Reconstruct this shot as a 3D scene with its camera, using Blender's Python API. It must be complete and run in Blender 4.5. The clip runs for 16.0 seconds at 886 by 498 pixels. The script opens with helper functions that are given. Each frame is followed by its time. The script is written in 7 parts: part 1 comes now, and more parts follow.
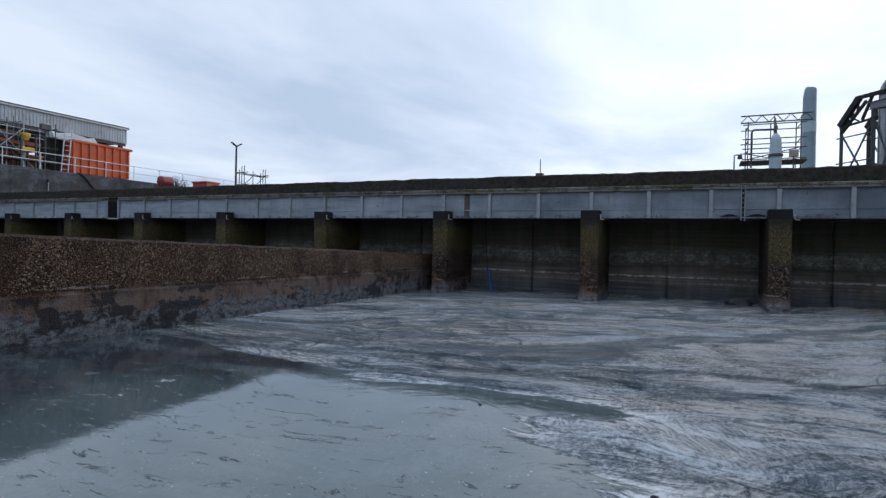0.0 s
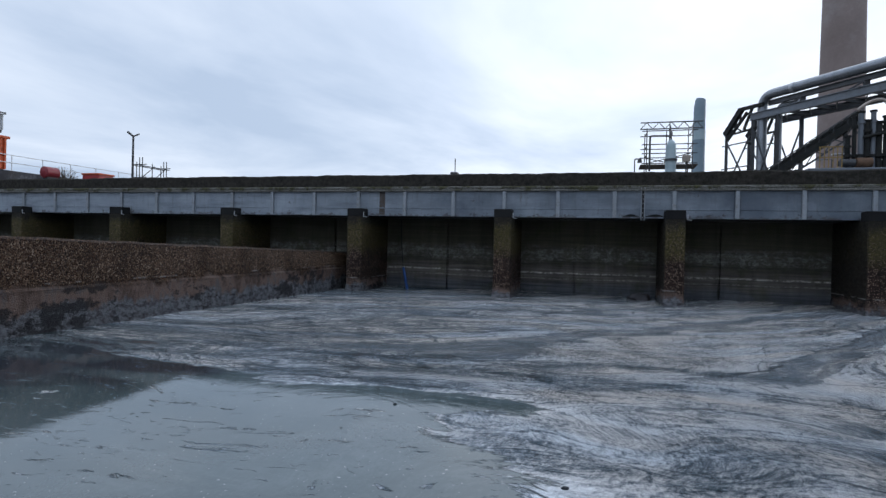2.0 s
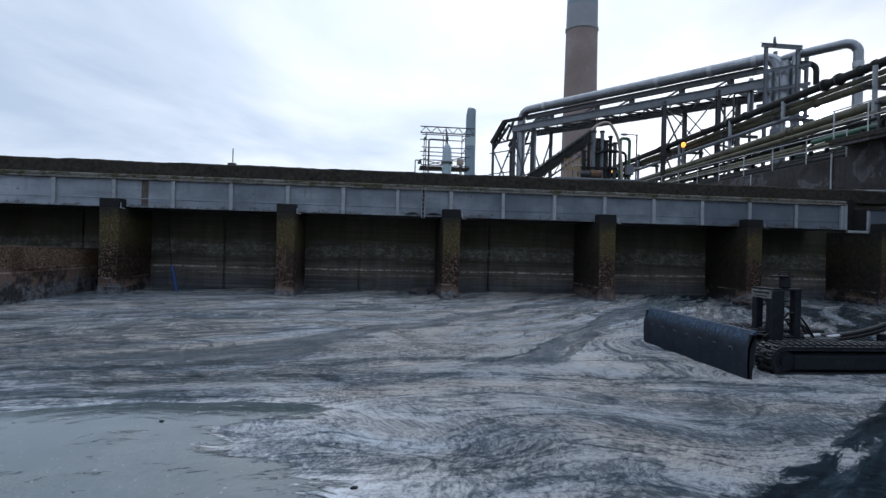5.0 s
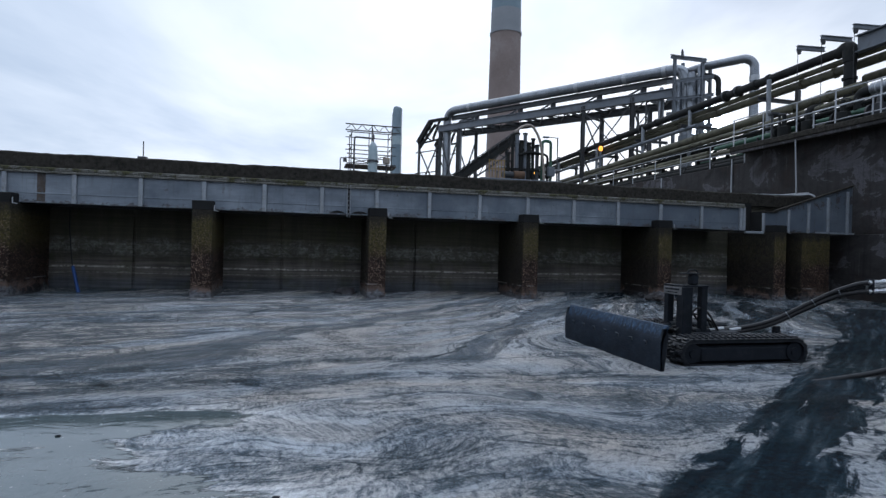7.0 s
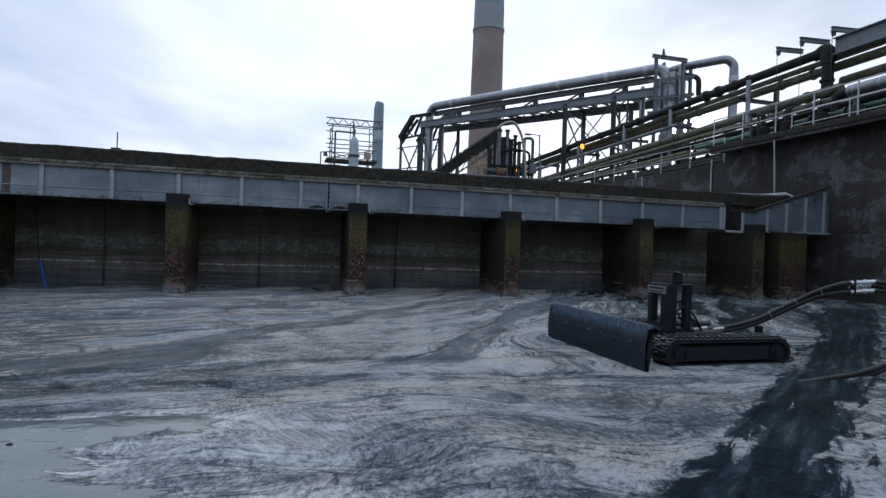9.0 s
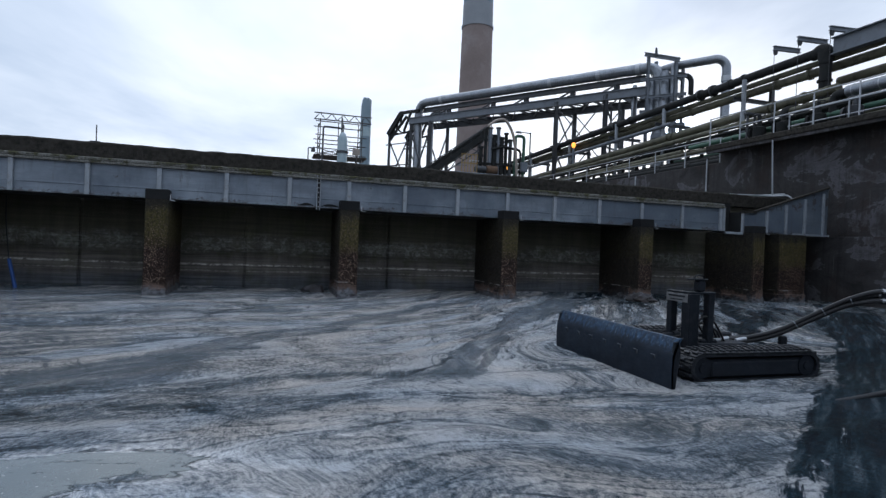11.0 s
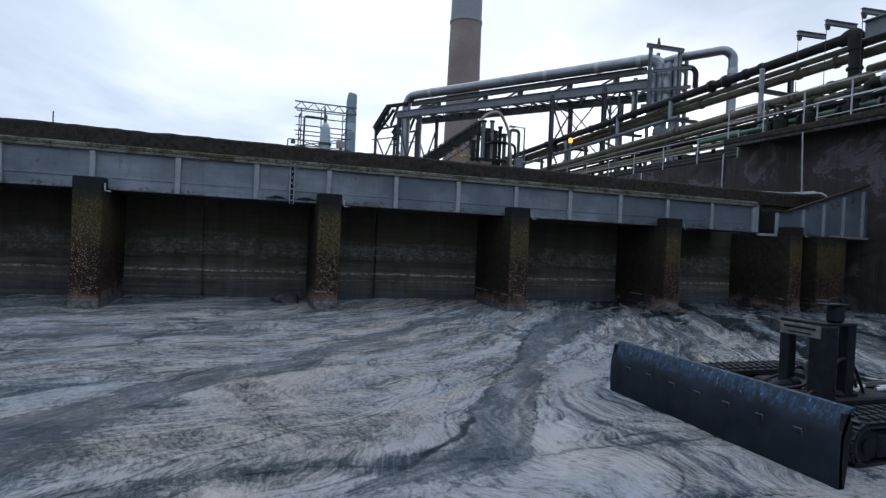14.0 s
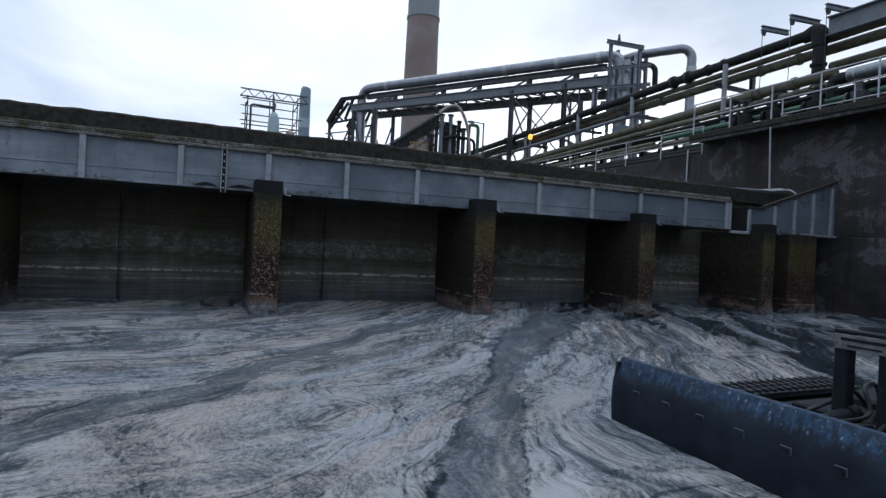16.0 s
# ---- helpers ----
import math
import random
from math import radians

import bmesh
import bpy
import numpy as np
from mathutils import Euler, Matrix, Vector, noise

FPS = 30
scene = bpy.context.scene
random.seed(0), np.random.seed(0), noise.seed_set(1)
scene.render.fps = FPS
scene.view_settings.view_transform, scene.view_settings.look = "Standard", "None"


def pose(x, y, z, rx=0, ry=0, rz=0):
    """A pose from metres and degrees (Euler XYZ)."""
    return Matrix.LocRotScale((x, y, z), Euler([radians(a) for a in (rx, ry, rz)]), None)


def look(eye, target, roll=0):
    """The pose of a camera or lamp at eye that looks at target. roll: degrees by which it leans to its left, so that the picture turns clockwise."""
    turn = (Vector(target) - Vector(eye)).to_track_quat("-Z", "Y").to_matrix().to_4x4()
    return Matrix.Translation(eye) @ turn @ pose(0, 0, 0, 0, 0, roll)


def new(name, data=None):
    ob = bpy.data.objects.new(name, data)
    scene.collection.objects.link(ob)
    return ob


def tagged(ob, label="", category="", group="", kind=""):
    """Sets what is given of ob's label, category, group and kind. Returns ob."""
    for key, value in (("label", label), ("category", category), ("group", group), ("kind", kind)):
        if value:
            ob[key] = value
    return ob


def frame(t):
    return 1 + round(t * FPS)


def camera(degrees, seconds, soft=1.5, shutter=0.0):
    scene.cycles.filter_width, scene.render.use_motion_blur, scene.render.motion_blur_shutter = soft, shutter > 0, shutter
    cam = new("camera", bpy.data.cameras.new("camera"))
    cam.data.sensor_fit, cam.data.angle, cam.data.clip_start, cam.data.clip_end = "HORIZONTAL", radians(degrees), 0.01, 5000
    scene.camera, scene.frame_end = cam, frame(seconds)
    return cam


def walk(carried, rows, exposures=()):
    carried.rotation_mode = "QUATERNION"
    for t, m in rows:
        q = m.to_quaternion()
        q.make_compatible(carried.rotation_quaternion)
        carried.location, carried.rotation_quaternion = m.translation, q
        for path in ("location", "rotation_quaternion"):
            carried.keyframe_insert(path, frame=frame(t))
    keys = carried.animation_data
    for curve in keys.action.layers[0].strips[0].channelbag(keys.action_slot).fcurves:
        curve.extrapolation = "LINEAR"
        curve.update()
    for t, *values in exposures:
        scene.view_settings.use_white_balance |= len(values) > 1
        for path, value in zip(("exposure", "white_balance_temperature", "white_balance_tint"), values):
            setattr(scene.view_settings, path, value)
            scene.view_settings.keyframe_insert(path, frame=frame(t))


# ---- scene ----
cam = camera(76.7, 16.0, soft=1.4)
EXPOSURE, KELVIN = 0.03, 6400
PATH = [
    (0, (14.17, -13.853, 1.283), (13.344, -12.032, 1.27), 1.3),
    (0.5, (14.167, -13.843, 1.282), (13.345, -12.02, 1.267), 1.4),
    (1, (14.156, -13.811, 1.28), (13.394, -11.962, 1.265), 1.3),
    (1.5, (14.159, -13.82, 1.281), (13.483, -11.938, 1.265), 1.4),
    (2, (14.151, -13.798, 1.279), (13.608, -11.873, 1.266), 1.4),
    (2.5, (14.144, -13.777, 1.278), (13.738, -11.819, 1.266), 1.4),
    (3, (14.145, -13.781, 1.278), (13.876, -11.799, 1.268), 1.4),
    (3.5, (14.136, -13.757, 1.277), (13.994, -11.762, 1.268), 1.4),
    (4, (14.122, -13.716, 1.275), (14.11, -11.716, 1.268), 1.4),
    (4.5, (14.122, -13.717, 1.275), (14.213, -11.719, 1.268), 1.5),
    (5, (14.121, -13.714, 1.275), (14.332, -11.726, 1.269), 1.5),
    (5.2, (14.114, -13.692, 1.274), (14.374, -11.709, 1.269), 1.6),
    (7.3, (14.13, -13.646, 1.27), (14.615, -11.706, 1.265), 1.6),
    (7.5, (14.186, -13.572, 1.289), (14.68, -11.634, 1.28), 1.7),
    (8, (14.18, -13.588, 1.278), (14.689, -11.654, 1.269), 1.8),
    (8.5, (14.159, -13.543, 1.287), (14.682, -11.613, 1.275), 1.9),
    (9, (14.153, -13.482, 1.276), (14.69, -11.555, 1.263), 2.0),
    (11.5, (14.09, -12.602, 1.38), (14.685, -10.693, 1.36), 2.4),
    (12, (14.124, -12.297, 1.445), (14.728, -10.391, 1.425), 2.4),
    (12.5, (14.168, -12.007, 1.44), (14.78, -10.103, 1.419), 2.5),
    (13, (14.251, -11.636, 1.408), (14.87, -9.735, 1.387), 2.6),
    (13.5, (14.35, -11.227, 1.389), (14.977, -9.328, 1.368), 2.6),
    (14, (14.469, -10.746, 1.377), (15.105, -8.849, 1.357), 2.7),
    (14.5, (14.6, -10.266, 1.362), (15.243, -8.372, 1.342), 2.7),
    (15, (14.723, -9.948, 1.324), (15.369, -8.056, 1.308), 2.8),
    (15.5, (14.766, -9.796, 1.287), (15.418, -7.905, 1.273), 2.7),
    (16, (14.858, -9.55, 1.309), (15.64, -7.709, 1.294), 2.9),
]
walk(cam, [(t, look(eye, target, roll)) for t, eye, target, roll in PATH], exposures=[(0, EXPOSURE, KELVIN, 10), (16, EXPOSURE, KELVIN, 10)])

# ---- light ----
SUN_AZ, SUN_EL = radians(38.6), radians(12.1)
CLOUD_AZ, CLOUD_EL = radians(26), radians(30)
ZENITH = 0.8
world = bpy.data.worlds.new("world")
scene.world = world
world.use_nodes = True
wt = world.node_tree
wt.nodes.clear()


def wn(kind, **values):
    n = wt.nodes.new(kind)
    for k, v in values.items():
        n.inputs[k].default_value = v
    return n


def wmath(op, a, b=None, clamp=False):
    n = wt.nodes.new("ShaderNodeMath")
    n.operation, n.use_clamp = op, clamp
    for i, v in enumerate((a, b)):
        if v is None:
            continue
        if isinstance(v, (int, float)):
            n.inputs[i].default_value = v
        else:
            wt.links.new(v, n.inputs[i])
    return n.outputs[0]


coord = wt.nodes.new("ShaderNodeTexCoord")
sky = wt.nodes.new("ShaderNodeTexSky")
sky.sky_type, sky.sun_disc = "NISHITA", False
sky.sun_elevation, sky.sun_rotation = SUN_EL, SUN_AZ
sky.air_density, sky.dust_density = 1.0, 2.0
sep = wt.nodes.new("ShaderNodeSeparateXYZ")
wt.links.new(coord.outputs["Generated"], sep.inputs[0])
# clouds lie on a flat layer far up
height = wmath("MAXIMUM", wmath("ADD", sep.outputs[2], 0.10), 0.06)
comb = wt.nodes.new("ShaderNodeCombineXYZ")
wt.links.new(wmath("DIVIDE", sep.outputs[0], height), comb.inputs[0])
wt.links.new(wmath("DIVIDE", sep.outputs[1], height), comb.inputs[1])
turned = wt.nodes.new("ShaderNodeMapping")
turned.inputs["Rotation"].default_value = (0, 0, radians(28))
turned.inputs["Scale"].default_value = (0.62, 0.40, 1)
turned.inputs["Location"].default_value = (0.35, 1.1, 0)
wt.links.new(comb.outputs[0], turned.inputs["Vector"])
clouds = wn("ShaderNodeTexNoise", Scale=1.0, Detail=6.0, Roughness=0.54, Distortion=0.35)
wt.links.new(turned.outputs[0], clouds.inputs["Vector"])
cover = wt.nodes.new("ShaderNodeValToRGB")
cover.color_ramp.elements[0].position, cover.color_ramp.elements[1].position = 0.38, 0.60
wt.links.new(clouds.outputs["Fac"], cover.inputs[0])
# thin cloud glows above the sun, which just shows through


def toward(az, el, power):
    dot = wt.nodes.new("ShaderNodeVectorMath")
    dot.operation = "DOT_PRODUCT"
    wt.links.new(coord.outputs["Generated"], dot.inputs[0])
    dot.inputs[1].default_value = (math.sin(az) * math.cos(el), math.cos(az) * math.cos(el), math.sin(el))
    return wmath("POWER", wmath("MAXIMUM", dot.outputs["Value"], 0.0), power)


glow = toward(CLOUD_AZ, CLOUD_EL, 5.0)
disc = wmath("ADD", wmath("MULTIPLY", toward(SUN_AZ, SUN_EL, 5000.0), 14.0), wmath("MULTIPLY", toward(SUN_AZ, SUN_EL, 260.0), 0.25))
bright = wmath("ADD", wmath("MULTIPLY", glow, 0.48), 0.90)
bright = wmath("MULTIPLY", bright, wmath("ADD", wmath("MULTIPLY", cover.outputs[0], 0.26), 0.87))
# a thinner, bluer gap stands to the right of the sun
gap = wmath("MULTIPLY", toward(radians(47), radians(23), 42.0), wmath("ADD", wmath("MULTIPLY", cover.outputs[0], -0.5), 1.0))
bright = wmath("MULTIPLY", bright, wmath("SUBTRACT", 1.0, wmath("MULTIPLY", gap, 0.46)))
# an overcast sky grows brighter towards the zenith
lift = wmath("MULTIPLY", wmath("SUBTRACT", sep.outputs[2], 0.48), 2.2, clamp=True)
bright = wmath("MULTIPLY", bright, wmath("ADD", wmath("MULTIPLY", lift, ZENITH), 1.0))
bright = wmath("ADD", bright, disc)
tint = wt.nodes.new("ShaderNodeMix")
tint.data_type = "RGBA"
tint.inputs["A"].default_value, tint.inputs["B"].default_value = (0.69, 0.845, 1.09, 1), (0.94, 0.98, 1.045, 1)
mixfac = wmath("ADD", wmath("MULTIPLY", cover.outputs[0], 0.5), wmath("MULTIPLY", glow, 0.5), clamp=True)
mixfac = wmath("SUBTRACT", mixfac, wmath("MULTIPLY", gap, 0.75), clamp=True)
wt.links.new(mixfac, tint.inputs["Factor"])
layer = wn("ShaderNodeBackground", Strength=1.0)
wt.links.new(tint.outputs["Result"], layer.inputs["Color"])
wt.links.new(bright, layer.inputs["Strength"])
clear = wn("ShaderNodeBackground", Strength=0.05)
wt.links.new(sky.outputs[0], clear.inputs["Color"])
both = wt.nodes.new("ShaderNodeMixShader")
both.inputs[0].default_value = 0.88
wt.links.new(clear.outputs[0], both.inputs[1])
wt.links.new(layer.outputs[0], both.inputs[2])
world_out = wt.nodes.new("ShaderNodeOutputWorld")
wt.links.new(both.outputs[0], world_out.inputs[0])

sun = new("sun", bpy.data.lights.new("sun", "SUN"))
sun.data.energy, sun.data.angle, sun.data.color = 0.6, radians(25), (1.0, 0.95, 0.88)
sun.matrix_world = look((0, 0, 0), (-math.sin(SUN_AZ) * math.cos(SUN_EL), -math.cos(SUN_AZ) * math.cos(SUN_EL), -math.sin(SUN_EL)))
sun.location = (0, 0, 60)

# ---- materials ----


class Nodes:
    """A small wrapper to write node materials in few lines."""

    def __init__(self, name):
        self.mat = bpy.data.materials.new(name)
        self.mat.use_nodes = True
        self.tree = self.mat.node_tree
        self.bsdf = self.tree.nodes["Principled BSDF"]
        self.pos = self.tree.nodes.new("ShaderNodeNewGeometry").outputs["Position"]

    def put(self, socket, value):
        if isinstance(value, (int, float)) and socket.type == "RGBA":
            value = (value, value, value, 1)
        if isinstance(value, (int, float, tuple)):
            socket.default_value = value
        else:
            self.tree.links.new(value, socket)

    def math(self, op, a, b=0.0, clamp=False):
        n = self.tree.nodes.new("ShaderNodeMath")
        n.operation, n.use_clamp = op, clamp
        self.put(n.inputs[0], a), self.put(n.inputs[1], b)
        return n.outputs[0]

    def scaled(self, x, y, z, rot=(0, 0, 0)):
        n = self.tree.nodes.new("ShaderNodeMapping")
        n.inputs["Scale"].default_value = (x, y, z)
        n.inputs["Rotation"].default_value = rot
        self.put(n.inputs["Vector"], self.pos)
        return n.outputs[0]

    def noise(self, scale, detail=4.0, rough=0.55, vector=None, distortion=0.0):
        n = self.tree.nodes.new("ShaderNodeTexNoise")
        n.inputs["Scale"].default_value, n.inputs["Detail"].default_value = scale, detail
        n.inputs["Roughness"].default_value, n.inputs["Distortion"].default_value = rough, distortion
        self.put(n.inputs["Vector"], vector or self.pos)
        return n.outputs["Fac"]

    def cells(self, scale, output="Distance", vector=None, feature="F1"):
        n = self.tree.nodes.new("ShaderNodeTexVoronoi")
        n.feature = feature
        n.inputs["Scale"].default_value = scale
        self.put(n.inputs["Vector"], vector or self.pos)
        return n.outputs[output]

    def ramp(self, fac, *stops):
        n = self.tree.nodes.new("ShaderNodeValToRGB")
        while len(n.color_ramp.elements) < len(stops):
            n.color_ramp.elements.new(0.5)
        for e, (p, c) in zip(n.color_ramp.elements, stops):
            e.position = p
            e.color = (*c, 1) if isinstance(c, tuple) else (c, c, c, 1)
        self.put(n.inputs[0], fac)
        return n.outputs[0]

    def mix(self, fac, a, b, how="MIX"):
        n = self.tree.nodes.new("ShaderNodeMix")
        n.data_type, n.blend_type = "RGBA", how
        for key, v in (("Factor", fac), ("A", a), ("B", b)):
            self.put(n.inputs[key], (*v, 1) if isinstance(v, tuple) and len(v) == 3 else v)
        return n.outputs["Result"]

    def xyz(self):
        n = self.tree.nodes.new("ShaderNodeSeparateXYZ")
        self.put(n.inputs[0], self.pos)
        return n.outputs

    def attribute(self, name):
        n = self.tree.nodes.new("ShaderNodeAttribute")
        n.attribute_name = name
        return n.outputs["Fac"]

    def bump(self, height, strength, distance=0.02, normal=None):
        n = self.tree.nodes.new("ShaderNodeBump")
        n.inputs["Strength"].default_value, n.inputs["Distance"].default_value = strength, distance
        self.put(n.inputs["Height"], height)
        if normal is not None:
            self.put(n.inputs["Normal"], normal)
        return n.outputs[0]

    def done(self, color, rough, metal=0.0, normal=None, **more):
        self.put(self.bsdf.inputs["Base Color"], (*color, 1) if isinstance(color, tuple) and len(color) == 3 else color)
        self.put(self.bsdf.inputs["Roughness"], rough)
        self.put(self.bsdf.inputs["Metallic"], metal)
        if normal is not None:
            self.put(self.bsdf.inputs["Normal"], normal)
        for key, v in more.items():
            self.put(self.bsdf.inputs[key.replace("_", " ")], v)
        return self.mat


def plain(name, a, b, rough=0.6, metal=0.0, coarse=1.2, fine=22.0, bump=0.25, streak=0.0, dirt=None, amount=0.5, sheen=0.5):
    """A surface of two tones at two scales, with an optional run-down streak and patches of dirt."""
    n = Nodes(name)
    big, small = n.noise(coarse, 5), n.noise(fine, 6, 0.65)
    fac = n.math("ADD", n.math("MULTIPLY", big, 0.65), n.math("MULTIPLY", small, 0.35))
    color = n.ramp(fac, (0.32, a), (0.68, b))
    if streak:
        run = n.noise(1.0, 5, 0.6, n.scaled(9, 9, 0.7))
        color = n.mix(n.math("MULTIPLY", n.ramp(run, (0.45, 0.0), (0.75, 1.0)), streak), color, dirt or (0.05, 0.04, 0.03))
    if dirt:
        patch = n.ramp(n.noise(coarse * 2.3, 7, 0.7), (0.52, 0.0), (0.66, 1.0))
        color = n.mix(n.math("MULTIPLY", patch, amount), color, dirt)
    r = n.ramp(small, (0.3, max(rough - 0.12, 0.03)), (0.7, min(rough + 0.12, 1.0)))
    return n.done(color, r, metal, n.bump(n.math("ADD", small, big), bump, 0.012), Specular_IOR_Level=sheen)


def layered_wall(name):
    """Old basin concrete: slime, an encrusted tide band, pale salt lines, sludge at the foot."""
    n = Nodes(name)
    z = n.xyz()[2]
    wob = n.math("MULTIPLY", n.math("SUBTRACT", n.noise(1.4, 7, 0.65), 0.5), 0.42)
    level = n.math("MULTIPLY", n.math("ADD", z, wob), 0.28)
    base = n.ramp(level, (0.0, (0.06, 0.066, 0.075)), (0.07, (0.068, 0.07, 0.075)), (0.11, (0.09, 0.08, 0.072)), (0.18, (0.10, 0.088, 0.078)), (0.24, (0.05, 0.046, 0.036)),
                  (0.31, (0.075, 0.07, 0.055)), (0.40, (0.055, 0.05, 0.034)), (0.6, (0.05, 0.045, 0.034)), (1.0, (0.06, 0.053, 0.04)))
    crust_band = n.ramp(level, (0.24, 0.0), (0.275, 1.0), (0.34, 1.0), (0.38, 0.0))
    crust = n.math("MULTIPLY", crust_band, n.ramp(n.noise(1.0, 9, 0.74, n.scaled(5.5, 5.5, 8.0), 0.8), (0.46, 0.0), (0.60, 1.0)))
    base = n.mix(n.math("MULTIPLY", crust, 0.8), base, n.ramp(n.noise(25, 5), (0.35, (0.11, 0.11, 0.10)), (0.65, (0.23, 0.225, 0.21))))
    moss = n.ramp(n.noise(2.0, 7, 0.7), (0.52, 0.0), (0.62, 1.0))
    base = n.mix(n.math("MULTIPLY", moss, 0.4), base, (0.04, 0.043, 0.016))
    sag = n.math("ADD", z, n.math("MULTIPLY", n.math("SUBTRACT", n.noise(0.8, 4, 0.6), 0.5), 0.10))
    lines = n.math("ADD", n.ramp(sag, (0.57, 0.0), (0.585, 1.0), (0.61, 1.0), (0.63, 0.0)), n.ramp(sag, (0.425, 0.0), (0.44, 0.4), (0.455, 0.4), (0.475, 0.0)))
    lines = n.math("MULTIPLY", lines, n.ramp(n.noise(9.0, 6, 0.8), (0.44, 0.0), (0.56, 1.0)))
    base = n.mix(n.math("MULTIPLY", lines, 0.8), base, (0.42, 0.39, 0.35))
    strata = n.noise(1.0, 6, 0.65, n.scaled(0.5, 0.5, 15))
    base = n.mix(n.ramp(level, (0.2, 0.75), (0.4, 0.35)), base, n.ramp(strata, (0.34, 0.6), (0.66, 1.9)), "MULTIPLY")
    runs = n.noise(1.0, 6, 0.65, n.scaled(5, 5, 0.5))
    base = n.mix(0.5, base, n.ramp(runs, (0.35, 1.0), (0.65, 1.9)), "MULTIPLY")
    fine = n.noise(30, 7, 0.72)
    return n.done(base, n.ramp(fine, (0.3, 0.45), (0.7, 0.85)), 0, n.bump(n.math("ADD", fine, n.noise(6, 6, 0.65)), 0.85, 0.045), Specular_IOR_Level=0.3)


def aggregate(name, stops, tide, size=30.0, moss_from=9.0, tar_from=9.0):
    """Washed pebble concrete: stones above the tide line, blotched slime and crust below it, moss high up."""
    n = Nodes(name)
    z = n.xyz()[2]
    stones, tone = n.cells(size), n.cells(size, "Color")
    tone = n.math("ADD", n.math("MULTIPLY", tone, 0.8), n.math("MULTIPLY", n.noise(1.6, 5), 0.2))
    color = n.ramp(tone, *stops)
    gap = n.ramp(stones, (0.25, 0.0), (0.6, 1.0))
    color = n.mix(n.math("MULTIPLY", gap, 0.9), color, tuple(v * 0.3 for v in stops[0][1]))
    worn = n.ramp(n.noise(2.2, 7, 0.7), (0.4, 0.45), (0.65, 1.2))
    color = n.mix(0.8, color, worn, "MULTIPLY")
    high = n.ramp(n.math("ADD", n.math("SUBTRACT", z, moss_from), n.math("MULTIPLY", n.math("SUBTRACT", n.noise(3, 6, 0.7), 0.5), 0.8)), (0.0, 0.0), (0.3, 1.0))
    color = n.mix(n.math("MULTIPLY", high, n.ramp(tone, (0.45, 0.72), (0.75, 0.45))), color, n.ramp(n.noise(18, 5), (0.35, (0.036, 0.034, 0.012)), (0.65, (0.135, 0.112, 0.034))))
    tar = n.ramp(n.math("ADD", n.math("SUBTRACT", z, tar_from), n.math("MULTIPLY", n.math("SUBTRACT", n.noise(4, 6, 0.7, n.scaled(1, 1, 0.4)), 0.5), 0.6)), (0.0, 0.0), (0.22, 1.0))
    color = n.mix(n.math("MULTIPLY", tar, 0.85), color, (0.018, 0.017, 0.016))
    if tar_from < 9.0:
        # west-facing flanks get their shade as a blotchy black put into the colour
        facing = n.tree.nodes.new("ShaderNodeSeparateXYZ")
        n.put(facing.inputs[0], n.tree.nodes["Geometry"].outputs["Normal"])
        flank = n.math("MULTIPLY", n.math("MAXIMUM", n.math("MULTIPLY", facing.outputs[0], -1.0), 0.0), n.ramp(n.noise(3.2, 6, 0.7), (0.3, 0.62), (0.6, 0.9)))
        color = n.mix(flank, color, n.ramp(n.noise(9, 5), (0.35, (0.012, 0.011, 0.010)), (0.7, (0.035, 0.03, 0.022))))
    wet = n.math("ADD", n.math("SUBTRACT", tide, z), n.math("MULTIPLY", n.math("SUBTRACT", n.noise(1.7, 7, 0.72, n.scaled(1, 1, 0.6)), 0.5), 0.7))
    under = n.ramp(wet, (0.0, 0.0), (0.10, 1.0))
    blot = n.math("ADD", n.math("MULTIPLY", n.noise(2.6, 8, 0.72, n.scaled(1, 1, 0.8)), 0.6), n.math("MULTIPLY", n.noise(1.0, 6, 0.7, n.scaled(4.5, 4.5, 0.7)), 0.4))
    slime = n.ramp(blot, (0.35, (0.014, 0.013, 0.013)), (0.41, (0.075, 0.05, 0.04)), (0.52, (0.18, 0.122, 0.098)), (0.62, (0.12, 0.108, 0.108)))
    foot = n.ramp(n.math("ADD", wet, n.math("MULTIPLY", n.math("SUBTRACT", n.noise(2.3, 8, 0.75), 0.5), 0.6)), (tide * 0.43, 0.0), (tide * 0.43 + 0.09, 1.0))
    crust = n.ramp(n.noise(7, 9, 0.8, n.scaled(1, 1, 1.6)), (0.40, (0.018, 0.02, 0.025)), (0.48, (0.10, 0.11, 0.125)), (0.57, (0.20, 0.215, 0.235)))
    slime = n.mix(n.math("MULTIPLY", foot, 0.85), slime, crust)
    black = n.ramp(n.noise(1.3, 8, 0.74, n.scaled(1, 1, 1.5)), (0.54, 0.0), (0.57, 1.0))
    slime = n.mix(n.math("MULTIPLY", black, 0.85), slime, (0.014, 0.014, 0.016))
    color = n.mix(n.math("MULTIPLY", under, 0.95), color, slime)
    salt = n.math("ADD", z, n.math("MULTIPLY", n.math("SUBTRACT", n.noise(5, 5), 0.5), 0.03))
    salt = n.math("MULTIPLY", n.ramp(n.math("SUBTRACT", salt, tide), (0.0, 0.0), (0.008, 1.0), (0.022, 1.0), (0.032, 0.0)), n.ramp(n.noise(1.2, 7, 0.75), (0.5, 0.0), (0.58, 0.8)))
    color = n.mix(salt, color, (0.36, 0.35, 0.34))
    relief = n.math("MULTIPLY", n.math("SUBTRACT", 1.0, stones), n.math("SUBTRACT", 1.0, n.math("MULTIPLY", under, 0.85)))
